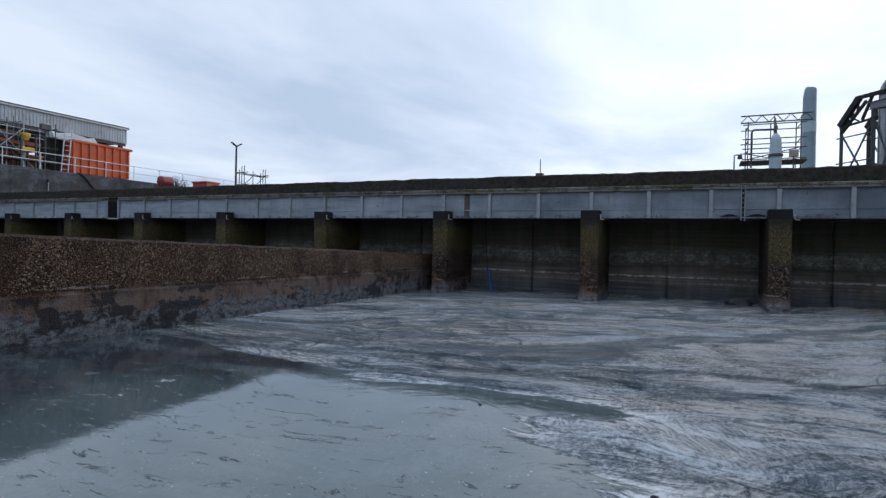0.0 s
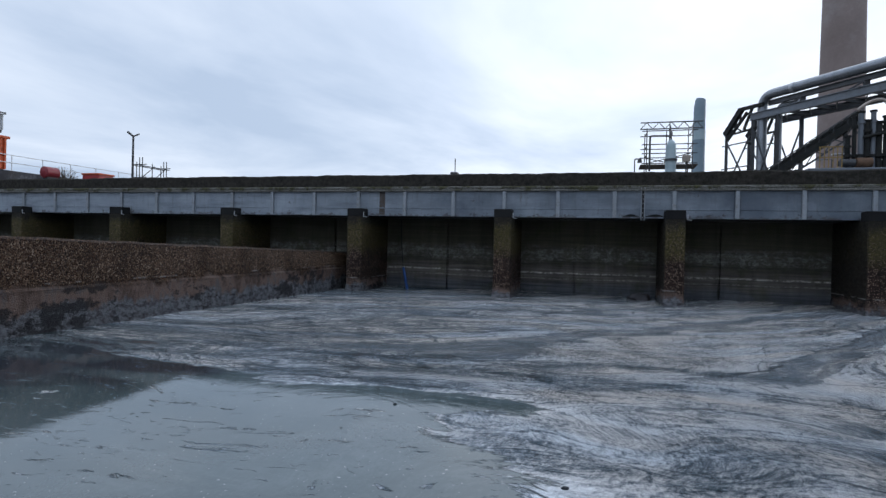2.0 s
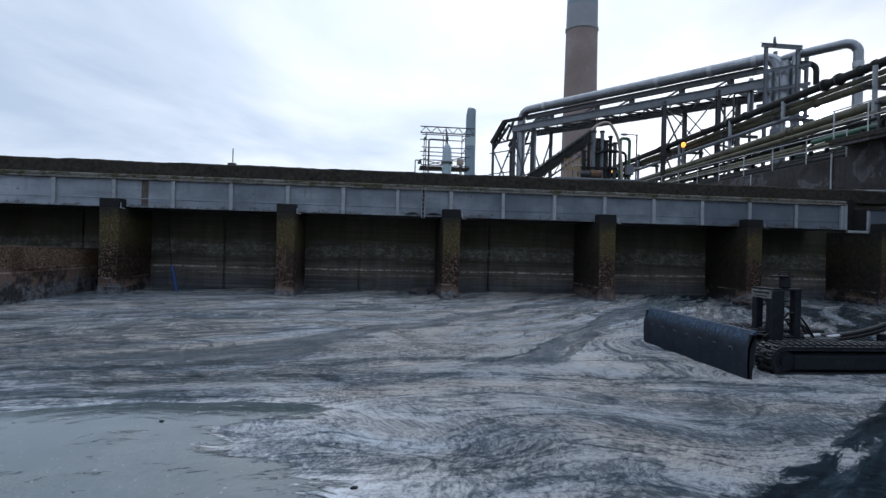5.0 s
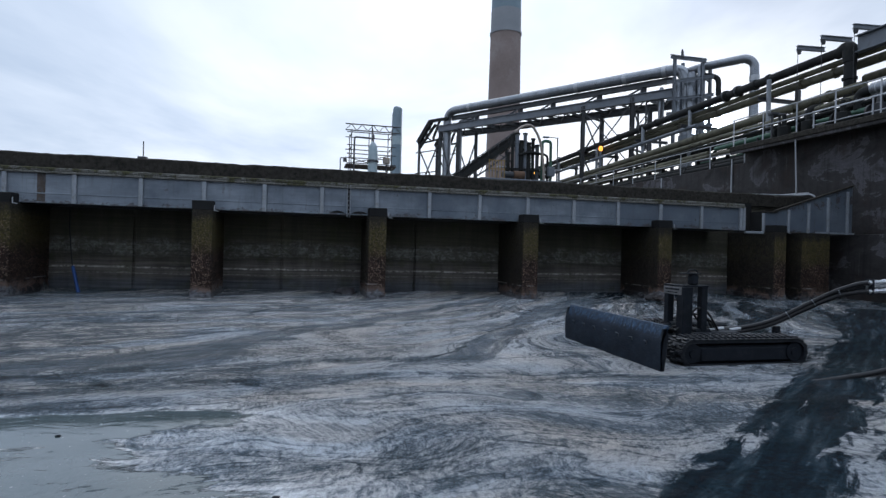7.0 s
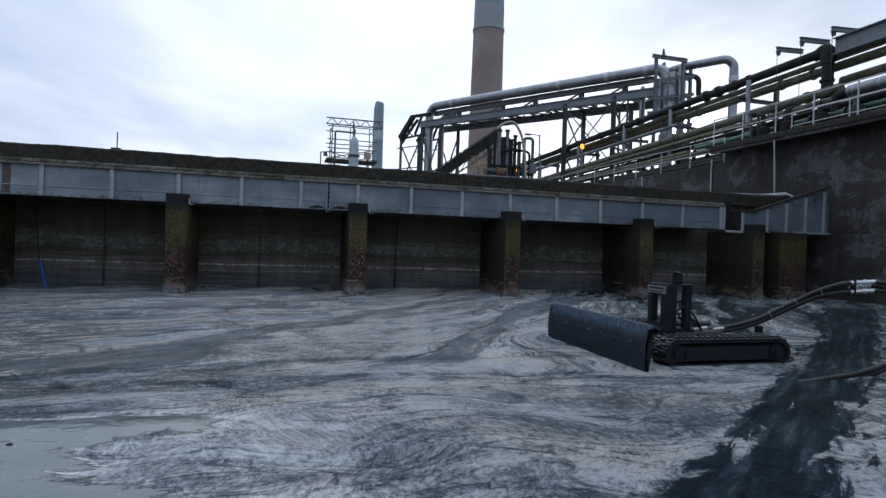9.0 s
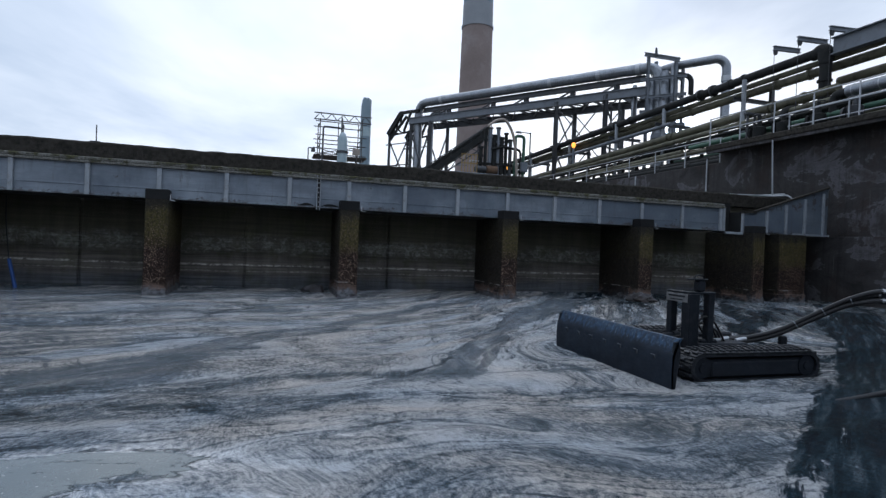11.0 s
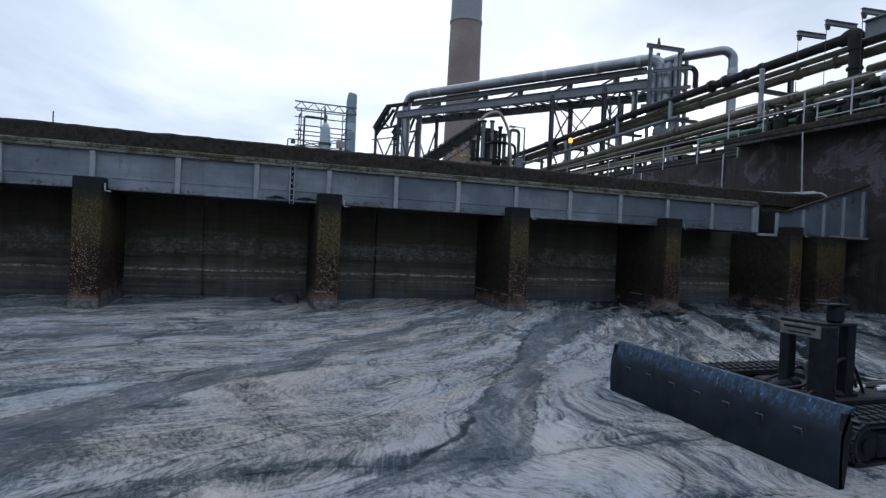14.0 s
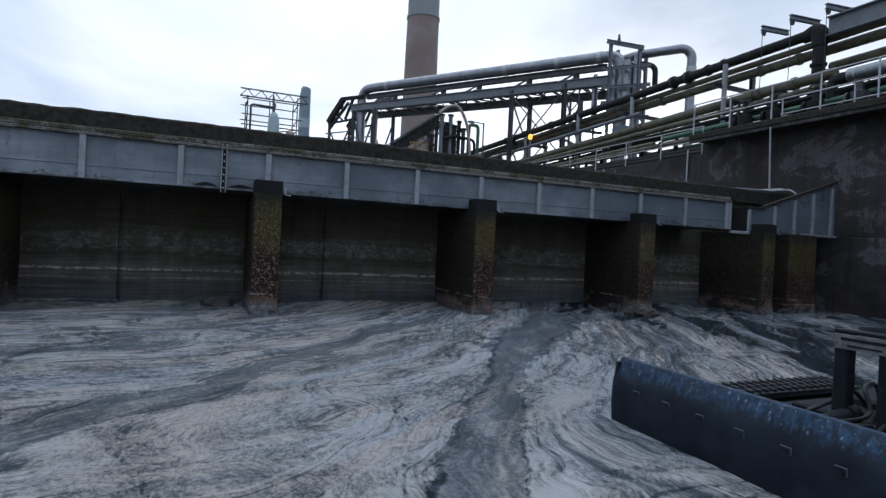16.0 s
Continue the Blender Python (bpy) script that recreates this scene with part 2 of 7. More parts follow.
    return n.done(color, n.ramp(n.noise(26, 5), (0.3, 0.45), (0.7, 0.85)), 0, n.bump(n.math("ADD", relief, n.noise(40, 5, 0.7)), 0.9, 0.03), Specular_IOR_Level=0.2)


def flaked_paint(name):
    """Old blue-grey paint: clouded, chalky, with brown runs and black flaked patches that gather along the low edge."""
    n = Nodes(name)
    z = n.xyz()[2]
    big, small = n.noise(0.9, 6, 0.6), n.noise(24, 6, 0.65)
    color = n.ramp(n.math("ADD", n.math("MULTIPLY", big, 0.75), n.math("MULTIPLY", small, 0.25)), (0.33, (0.066, 0.086, 0.113)), (0.5, (0.10, 0.123, 0.151)), (0.68, (0.155, 0.18, 0.206)))
    chalk = n.ramp(n.math("ADD", n.math("MULTIPLY", n.xyz()[0], -0.022), n.math("ADD", n.math("MULTIPLY", big, 0.9), 0.44)), (0.4, 0.0), (1.0, 0.75))
    color = n.mix(chalk, color, (0.36, 0.40, 0.45))
    scuff = n.ramp(n.noise(1.0, 7, 0.7, n.scaled(0.8, 0.8, 6.5)), (0.46, 0.0), (0.64, 1.0))
    color = n.mix(n.math("MULTIPLY", scuff, 0.55), color, (0.10, 0.115, 0.14))
    run = n.ramp(n.noise(1.0, 6, 0.7, n.scaled(11, 11, 0.9)), (0.54, 0.0), (0.72, 1.0))
    color = n.mix(n.math("MULTIPLY", run, 0.45), color, (0.075, 0.072, 0.07))
    edge = n.math("MULTIPLY", n.math("SUBTRACT", 2.16, z), 1.1)
    edge = n.math("MAXIMUM", n.math("MINIMUM", edge, 0.12), -0.03)
    top = n.math("MAXIMUM", n.math("MINIMUM", n.math("MULTIPLY", n.math("SUBTRACT", z, 2.66), 1.5), 0.1), 0.0)
    flake = n.ramp(n.math("ADD", n.noise(5.5, 9, 0.75, None, 0.4), n.math("ADD", edge, top)), (0.59, 0.0), (0.65, 1.0))
    color = n.mix(n.math("MULTIPLY", flake, 0.75), color, n.ramp(n.noise(30, 4), (0.4, (0.022, 0.021, 0.022)), (0.7, (0.085, 0.05, 0.03))))
    spot = n.ramp(n.noise(16, 4, 0.6), (0.70, 0.0), (0.73, 1.0))
    color = n.mix(n.math("MULTIPLY", spot, 0.7), color, (0.05, 0.05, 0.055))
    return n.done(color, n.ramp(small, (0.3, 0.38), (0.7, 0.62)), 0, n.bump(n.math("SUBTRACT", n.math("ADD", n.math("MULTIPLY", small, 0.3), n.noise(1.6, 3)), n.math("MULTIPLY", flake, 0.3)), 0.3, 0.015))


def stained_wall(name, dark, mid, pale):
    """Soot-stained cast concrete: torn pale patches, brown damp, narrow runs."""
    n = Nodes(name)
    blot = n.noise(0.55, 9, 0.66, n.scaled(1, 1, 1.5), 0.5)
    color = n.ramp(blot, (0.36, dark), (0.5, mid), (0.535, mid), (0.555, pale), (0.66, mid))
    damp = n.ramp(n.noise(0.9, 8, 0.7, n.scaled(1, 1, 0.7)), (0.5, 0.0), (0.6, 1.0))
    color = n.mix(n.math("MULTIPLY", damp, 0.6), color, (mid[0] * 0.85, mid[1] * 0.62, mid[2] * 0.52))
    run = n.ramp(n.noise(1.0, 7, 0.7, n.scaled(6, 6, 0.35)), (0.5, 0.0), (0.68, 1.0))
    color = n.mix(n.math("MULTIPLY", run, 0.6), color, dark)
    drip = n.ramp(n.noise(1.0, 5, 0.6, n.scaled(14, 14, 0.5)), (0.66, 0.0), (0.7, 1.0))
    color = n.mix(n.math("MULTIPLY", drip, 0.4), color, (pale[0] * 1.3, pale[1] * 1.25, pale[2] * 1.2))
    fine = n.noise(18, 7, 0.7)
    color = n.mix(0.6, color, n.ramp(fine, (0.3, 0.6), (0.7, 1.4)), "MULTIPLY")
    return n.done(color, n.ramp(fine, (0.3, 0.7), (0.7, 0.95)), 0, n.bump(n.math("ADD", fine, blot), 0.5, 0.02), Specular_IOR_Level=0.3)


def mossy_edge(name):
    """A steel lip crusted with pale deposit, with cushions of yellow-green and black moss."""
    n = Nodes(name)
    z = n.xyz()[2]
    fine, mid = n.noise(38, 7, 0.7), n.noise(3.4, 8, 0.7)
    color = n.ramp(fine, (0.32, (0.07, 0.068, 0.062)), (0.52, (0.15, 0.145, 0.13)), (0.7, (0.27, 0.26, 0.235)))
    upper = n.math("MULTIPLY", n.math("SUBTRACT", z, 2.80), 0.9)
    moss = n.ramp(n.math("ADD", mid, upper), (0.47, 0.0), (0.56, 1.0))
    color = n.mix(n.math("MULTIPLY", moss, 0.85), color, n.ramp(n.noise(26, 6, 0.7), (0.35, (0.022, 0.02, 0.011)), (0.55, (0.06, 0.058, 0.02)), (0.7, (0.12, 0.11, 0.04))))
    return n.done(color, 0.9, 0, n.bump(n.math("ADD", fine, n.math("MULTIPLY", moss, 1.3)), 0.8, 0.02), Specular_IOR_Level=0.2)


def sludge_material():
    """A film of pale scum drawn out in folds over dark liquor; wet all over, with fine crusted ripples."""
    n = Nodes("sludge")
    scum, pool, soft_mire, slick = (n.attribute(k) for k in ("scum", "pool", "mire", "slick"))
    lines = {}
    for name in ("flow", "course", "track"):
        node = n.tree.nodes.new("ShaderNodeAttribute")
        node.attribute_name = name
        lines[name] = node.outputs["Vector"]
    flow = lines["flow"]

    def stretched(x, y, turn=0.0, line="flow"):
        m = n.tree.nodes.new("ShaderNodeMapping")
        m.inputs["Scale"].default_value = (x, y, 1)
        m.inputs["Rotation"].default_value = (0, 0, turn)
        n.put(m.inputs["Vector"], lines[line])
        return m.outputs[0]

    # black mire, torn out along the machine's track
    mire = n.ramp(n.math("ADD", soft_mire, n.math("MULTIPLY", n.math("SUBTRACT", n.noise(1.0, 7, 0.66, stretched(0.9, 5.0, 0.0, "track"), 0.5), 0.5), 1.5)), (0.50, 0.0), (0.60, 1.0))
    marble = n.noise(1.0, 5, 0.5, stretched(0.45, 1.5), 1.2)
    wisps = n.noise(1.0, 8, 0.7, stretched(2.0, 7.0, 0.12), 1.4)
    thread_a = n.math("ABSOLUTE", n.math("SUBTRACT", n.noise(1.0, 7, 0.58, stretched(0.42, 1.3, -0.2), 1.3), 0.5))
    thread_b = n.math("ABSOLUTE", n.math("SUBTRACT", n.noise(1.0, 7, 0.6, stretched(0.9, 3.4, 0.15), 1.5), 0.52))
    threads = n.math("MULTIPLY", n.ramp(thread_a, (0.0, 1.0), (0.007, 0.7), (0.018, 0.0)), n.ramp(n.noise(0.7, 3), (0.46, 0.0), (0.54, 1.0)))
    fine_threads = n.math("MULTIPLY", n.ramp(thread_b, (0.0, 1.0), (0.008, 0.6), (0.022, 0.0)), n.ramp(n.noise(1.1, 4), (0.5, 0.0), (0.6, 1.0)))
    # fine scum grain that also carries ripple glints in its colour
    speck = n.ramp(n.noise(1.0, 5, 0.72, stretched(32, 18), 0.5), (0.40, 0.0), (0.60, 1.0))
    flake = n.ramp(n.noise(58, 4, 0.75), (0.38, 0.0), (0.62, 1.0))
    cover = n.math("ADD", scum, n.math("MULTIPLY", n.math("SUBTRACT", marble, 0.5), 0.42))
    cover = n.math("ADD", cover, n.math("MULTIPLY", n.math("SUBTRACT", wisps, 0.5), 0.07))
    cover = n.math("ADD", cover, n.math("MULTIPLY", n.math("SUBTRACT", speck, 0.42), 0.25))
    cover = n.math("ADD", cover, n.math("MULTIPLY", n.math("SUBTRACT", flake, 0.5), 0.11))
    crinkle = n.ramp(n.noise(1.0, 5, 0.68, stretched(9.0, 17.0, 0.1), 1.3), (0.36, 0.0), (0.48, 0.55), (0.64, 1.0))
    cover = n.math("ADD", cover, n.math("MULTIPLY", n.math("SUBTRACT", crinkle, 0.5), 0.07))
    scurf = n.ramp(n.noise(24, 5, 0.7, None, 0.8), (0.40, 0.0), (0.60, 1.0))
    cover = n.math("ADD", cover, n.math("MULTIPLY", n.math("SUBTRACT", scurf, 0.5), 0.13))
    # skin wrinkled in short hand-wide crests, their sky reflections painted into the colour
    fold = n.math("ABSOLUTE", n.math("SUBTRACT", n.noise(1.0, 4, 0.62, stretched(6.0, 5.0, 0.1), 1.6), 0.5))
    wrinkle = n.ramp(fold, (0.0, 0.0), (0.02, 0.25), (0.06, 0.62), (0.16, 1.0))
    cover = n.math("ADD", cover, n.math("MULTIPLY", n.math("SUBTRACT", wrinkle, 0.42), 0.12))
    # glints on the ripples, drawn as paler colour
    glint = n.ramp(n.noise(1.0, 5, 0.7, stretched(19.0, 9.0, 0.2), 1.0), (0.42, 0.0), (0.56, 1.0))
    cover = n.math("ADD", cover, n.math("MULTIPLY", n.math("SUBTRACT", glint, 0.45), 0.16))
    cover = n.math("SUBTRACT", cover, n.math("ADD", n.math("MULTIPLY", threads, 0.22), n.math("MULTIPLY", fine_threads, 0.06)))
    streaks = n.noise(1.0, 6, 0.62, stretched(0.9, 20.0, 0.04), 0.7)
    cover = n.math("ADD", cover, n.math("MULTIPLY", n.math("SUBTRACT", streaks, 0.5), 0.03))
    mottle = n.noise(2.4, 9, 0.68, None, 0.9)
    cover = n.math("ADD", cover, n.math("MULTIPLY", n.math("SUBTRACT", mottle, 0.5), 0.3))
    hair = n.math("ABSOLUTE", n.math("SUBTRACT", n.noise(1.0, 5, 0.55, stretched(0.7, 5.5, -0.06), 1.1), 0.5))
    hair = n.math("MULTIPLY", n.ramp(hair, (0.0, 1.0), (0.006, 0.8), (0.014, 0.0)), n.ramp(n.noise(0.9, 4), (0.47, 0.0), (0.56, 1.0)))
    cover = n.math("SUBTRACT", cover, n.math("MULTIPLY", hair, 0.09))
    # sheets of film lie over one another with sharp edges
    for sx, sy, turn, step in ((0.3, 0.7, 0.1, 0.15), (0.6, 1.3, -0.15, 0.11)):
        sheet = n.noise(1.0, 7, 0.55, stretched(sx, sy, turn), 1.6)
        cover = n.math("ADD", cover, n.math("MULTIPLY", n.math("SUBTRACT", n.ramp(sheet, (0.485, 0.0), (0.505, 1.0)), 0.5), step))
    # the film is drawn into contour bands with thin dark seams, like marbled paper
    for sx, sy, turn, weight, lift in ((0.26, 0.62, 0.08, 0.42, 0.0), (0.5, 1.5, -0.1, 0.24, 3.7)):
        m = n.tree.nodes.new("ShaderNodeMapping")
        m.inputs["Scale"].default_value, m.inputs["Location"].default_value = (sx, sy, 1), (lift, lift, 0)
        m.inputs["Rotation"].default_value = (0, 0, turn)
        n.put(m.inputs["Vector"], flow)
        agate = n.noise(1.0, 2.6, 0.42, m.outputs[0], 1.2)
        bands = n.ramp(agate, (0.30, 0.25), (0.395, 0.45), (0.402, 0.0), (0.412, 0.62), (0.452, 0.5), (0.458, 0.85), (0.482, 0.7), (0.487, 0.1), (0.497, 0.2), (0.502, 0.9), (0.535, 0.62), (0.541, 0.4), (0.56, 0.72), (0.566, 0.05), (0.574, 0.8), (0.62, 0.95), (0.63, 0.45), (0.7, 0.6))
        cover = n.math("ADD", cover, n.math("MULTIPLY", n.math("SUBTRACT", bands, 0.58), weight))
    # small bright sparkles, painted pale into the film
    fleck = n.math("MULTIPLY", n.ramp(n.noise(1.0, 4, 0.65, stretched(22, 32, 0.1), 0.5), (0.57, 0.0), (0.66, 1.0)), n.ramp(n.noise(2.2, 4, 0.6), (0.42, 0.0), (0.6, 1.0)))
    cover = n.math("ADD", cover, n.math("MULTIPLY", fleck, 0.26))
    # thin liquor runs between sharp banks; dark seams part the sheets
    jitter = n.math("MULTIPLY", n.math("SUBTRACT", n.noise(6.0, 7, 0.7), 0.5), 0.26)
    jitter = n.math("ADD", jitter, n.math("MULTIPLY", n.math("SUBTRACT", n.noise(1.5, 5, 0.62), 0.5), 0.35))
    bank = n.ramp(n.math("ADD", n.math("ADD", n.attribute("stream"), jitter), 0.5), (0.48, 0.0), (0.515, 1.0))
    run = n.ramp(n.noise(1.0, 6, 0.62, stretched(1.0, 6.0, 0.0, "course"), 0.7), (0.34, 0.26), (0.5, 0.50), (0.66, 0.74))
    run = n.math("ADD", run, n.math("MULTIPLY", n.math("SUBTRACT", scurf, 0.5), 0.16))
    cover = n.math("ADD", n.math("MULTIPLY", cover, n.math("SUBTRACT", 1.0, n.math("MULTIPLY", bank, 0.68))), n.math("MULTIPLY", n.math("MULTIPLY", run, bank), 0.68))
    gap = n.math("ADD", n.attribute("seam"), n.math("MULTIPLY", n.math("SUBTRACT", n.noise(11.0, 5, 0.6), 0.5), 0.06))
    dark = n.math("MULTIPLY", n.ramp(gap, (0.0, 1.0), (0.009, 0.85), (0.024, 0.0)), n.ramp(n.noise(1.9, 4, 0.6), (0.38, 0.25), (0.55, 1.0)))
    cover = n.math("SUBTRACT", cover, n.math("MULTIPLY", dark, 0.5))
    furrow = n.ramp(n.noise(1.0, 6, 0.66, stretched(0.7, 9.0, 0.0, "track"), 0.4), (0.38, 0.0), (0.53, 0.12), (0.64, 0.44))
    cover = n.mix(n.math("MULTIPLY", mire, 0.92), n.math("ADD", n.math("MULTIPLY", n.math("SUBTRACT", cover, 0.5), 1.35), 0.53), n.math("ADD", furrow, n.math("MULTIPLY", n.math("SUBTRACT", scurf, 0.5), 0.12)))
    color = n.ramp(n.math("MULTIPLY", cover, 0.7), (0.035, (0.008, 0.014, 0.024)), (0.147, (0.022, 0.05, 0.068)), (0.266, (0.068, 0.104, 0.122)), (0.378, (0.14, 0.163, 0.186)), (0.483, (0.215, 0.234, 0.254)), (0.588, (0.33, 0.34, 0.352)), (0.70, (0.50, 0.49, 0.488)), (0.84, (0.68, 0.66, 0.65)), (1.0, (0.82, 0.80, 0.79)))
    # beige sheets lie beside blue-grey ones
    hue = n.ramp(n.noise(1.0, 4, 0.5, stretched(0.3, 0.85, 0.2), 1.2), (0.40, (0.88, 0.99, 1.10)), (0.50, (0.975, 1.0, 1.02)), (0.60, (1.075, 1.01, 0.945)))
    color = n.mix(0.8, color, hue, "MULTIPLY")
    still = n.ramp(marble, (0.35, (0.047, 0.069, 0.073)), (0.65, (0.066, 0.089, 0.094)))
    liquor = n.mix(slick, still, n.ramp(wisps, (0.35, (0.012, 0.015, 0.022)), (0.7, (0.03, 0.034, 0.042))))
    foam = n.ramp(n.noise(34, 2, 0.5), (0.70, 0.0), (0.72, 1.0))
    liquor = n.mix(n.math("MULTIPLY", foam, 0.6), liquor, (0.4, 0.4, 0.4))
    torn = n.math("ADD", n.math("MULTIPLY", n.math("SUBTRACT", wisps, 0.5), 0.9), n.math("MULTIPLY", n.math("SUBTRACT", n.noise(1.0, 5, 0.65, stretched(5.0, 16.0, 0.05), 1.0), 0.5), 0.7))
    clear = n.ramp(n.math("ADD", pool, torn), (0.80, 0.0), (0.88, 1.0))
    color = n.mix(n.math("MULTIPLY", clear, 0.96), color, liquor)
    film = n.math("ADD", n.ramp(cover, (0.15, 0.05), (0.45, 0.07), (0.8, 0.12)), n.math("MULTIPLY", n.math("SUBTRACT", speck, 0.5), 0.06))
    rough = n.mix(n.ramp(pool, (0.0, 0.0), (0.5, 0.5), (0.85, 1.0)), film, 0.03)
    rough = n.mix(n.math("MULTIPLY", mire, 0.8), rough, 0.13)
    ripple = n.noise(1.0, 5, 0.6, stretched(11.0, 22.0, 0.1), 1.0)
    swell = n.noise(1.0, 4, 0.5, stretched(2.5, 7.0, -0.1), 0.8)
    height = 0.0
    for wave, lift in ((ripple, 1.5), (swell, 3.0), (speck, 0.2), (fleck, 0.3), (flake, 0.35), (cover, 0.5), (crinkle, 0.7), (scurf, 0.6), (wrinkle, 1.4), (glint, 0.5)):
        height = n.math("ADD", n.math("MULTIPLY", wave, lift), height)
    calm = n.math("MULTIPLY", n.ramp(pool, (0.0, 1.0), (0.4, 0.8), (0.7, 0.3), (0.9, 0.08)), n.math("SUBTRACT", 1.0, n.math("MULTIPLY", clear, 0.985)))
    calm = n.math("ADD", calm, n.math("MULTIPLY", mire, 0.9))
    gloss = n.mix(clear, n.ramp(mire, (0.1, 0.95), (0.8, 0.5)), 0.62)
    return n.done(color, rough, 0, n.bump(n.math("ADD", n.math("MULTIPLY", height, calm), n.math("MULTIPLY", swell, 0.05)), 1.0, 0.016), IOR=1.55, Specular_IOR_Level=gloss)


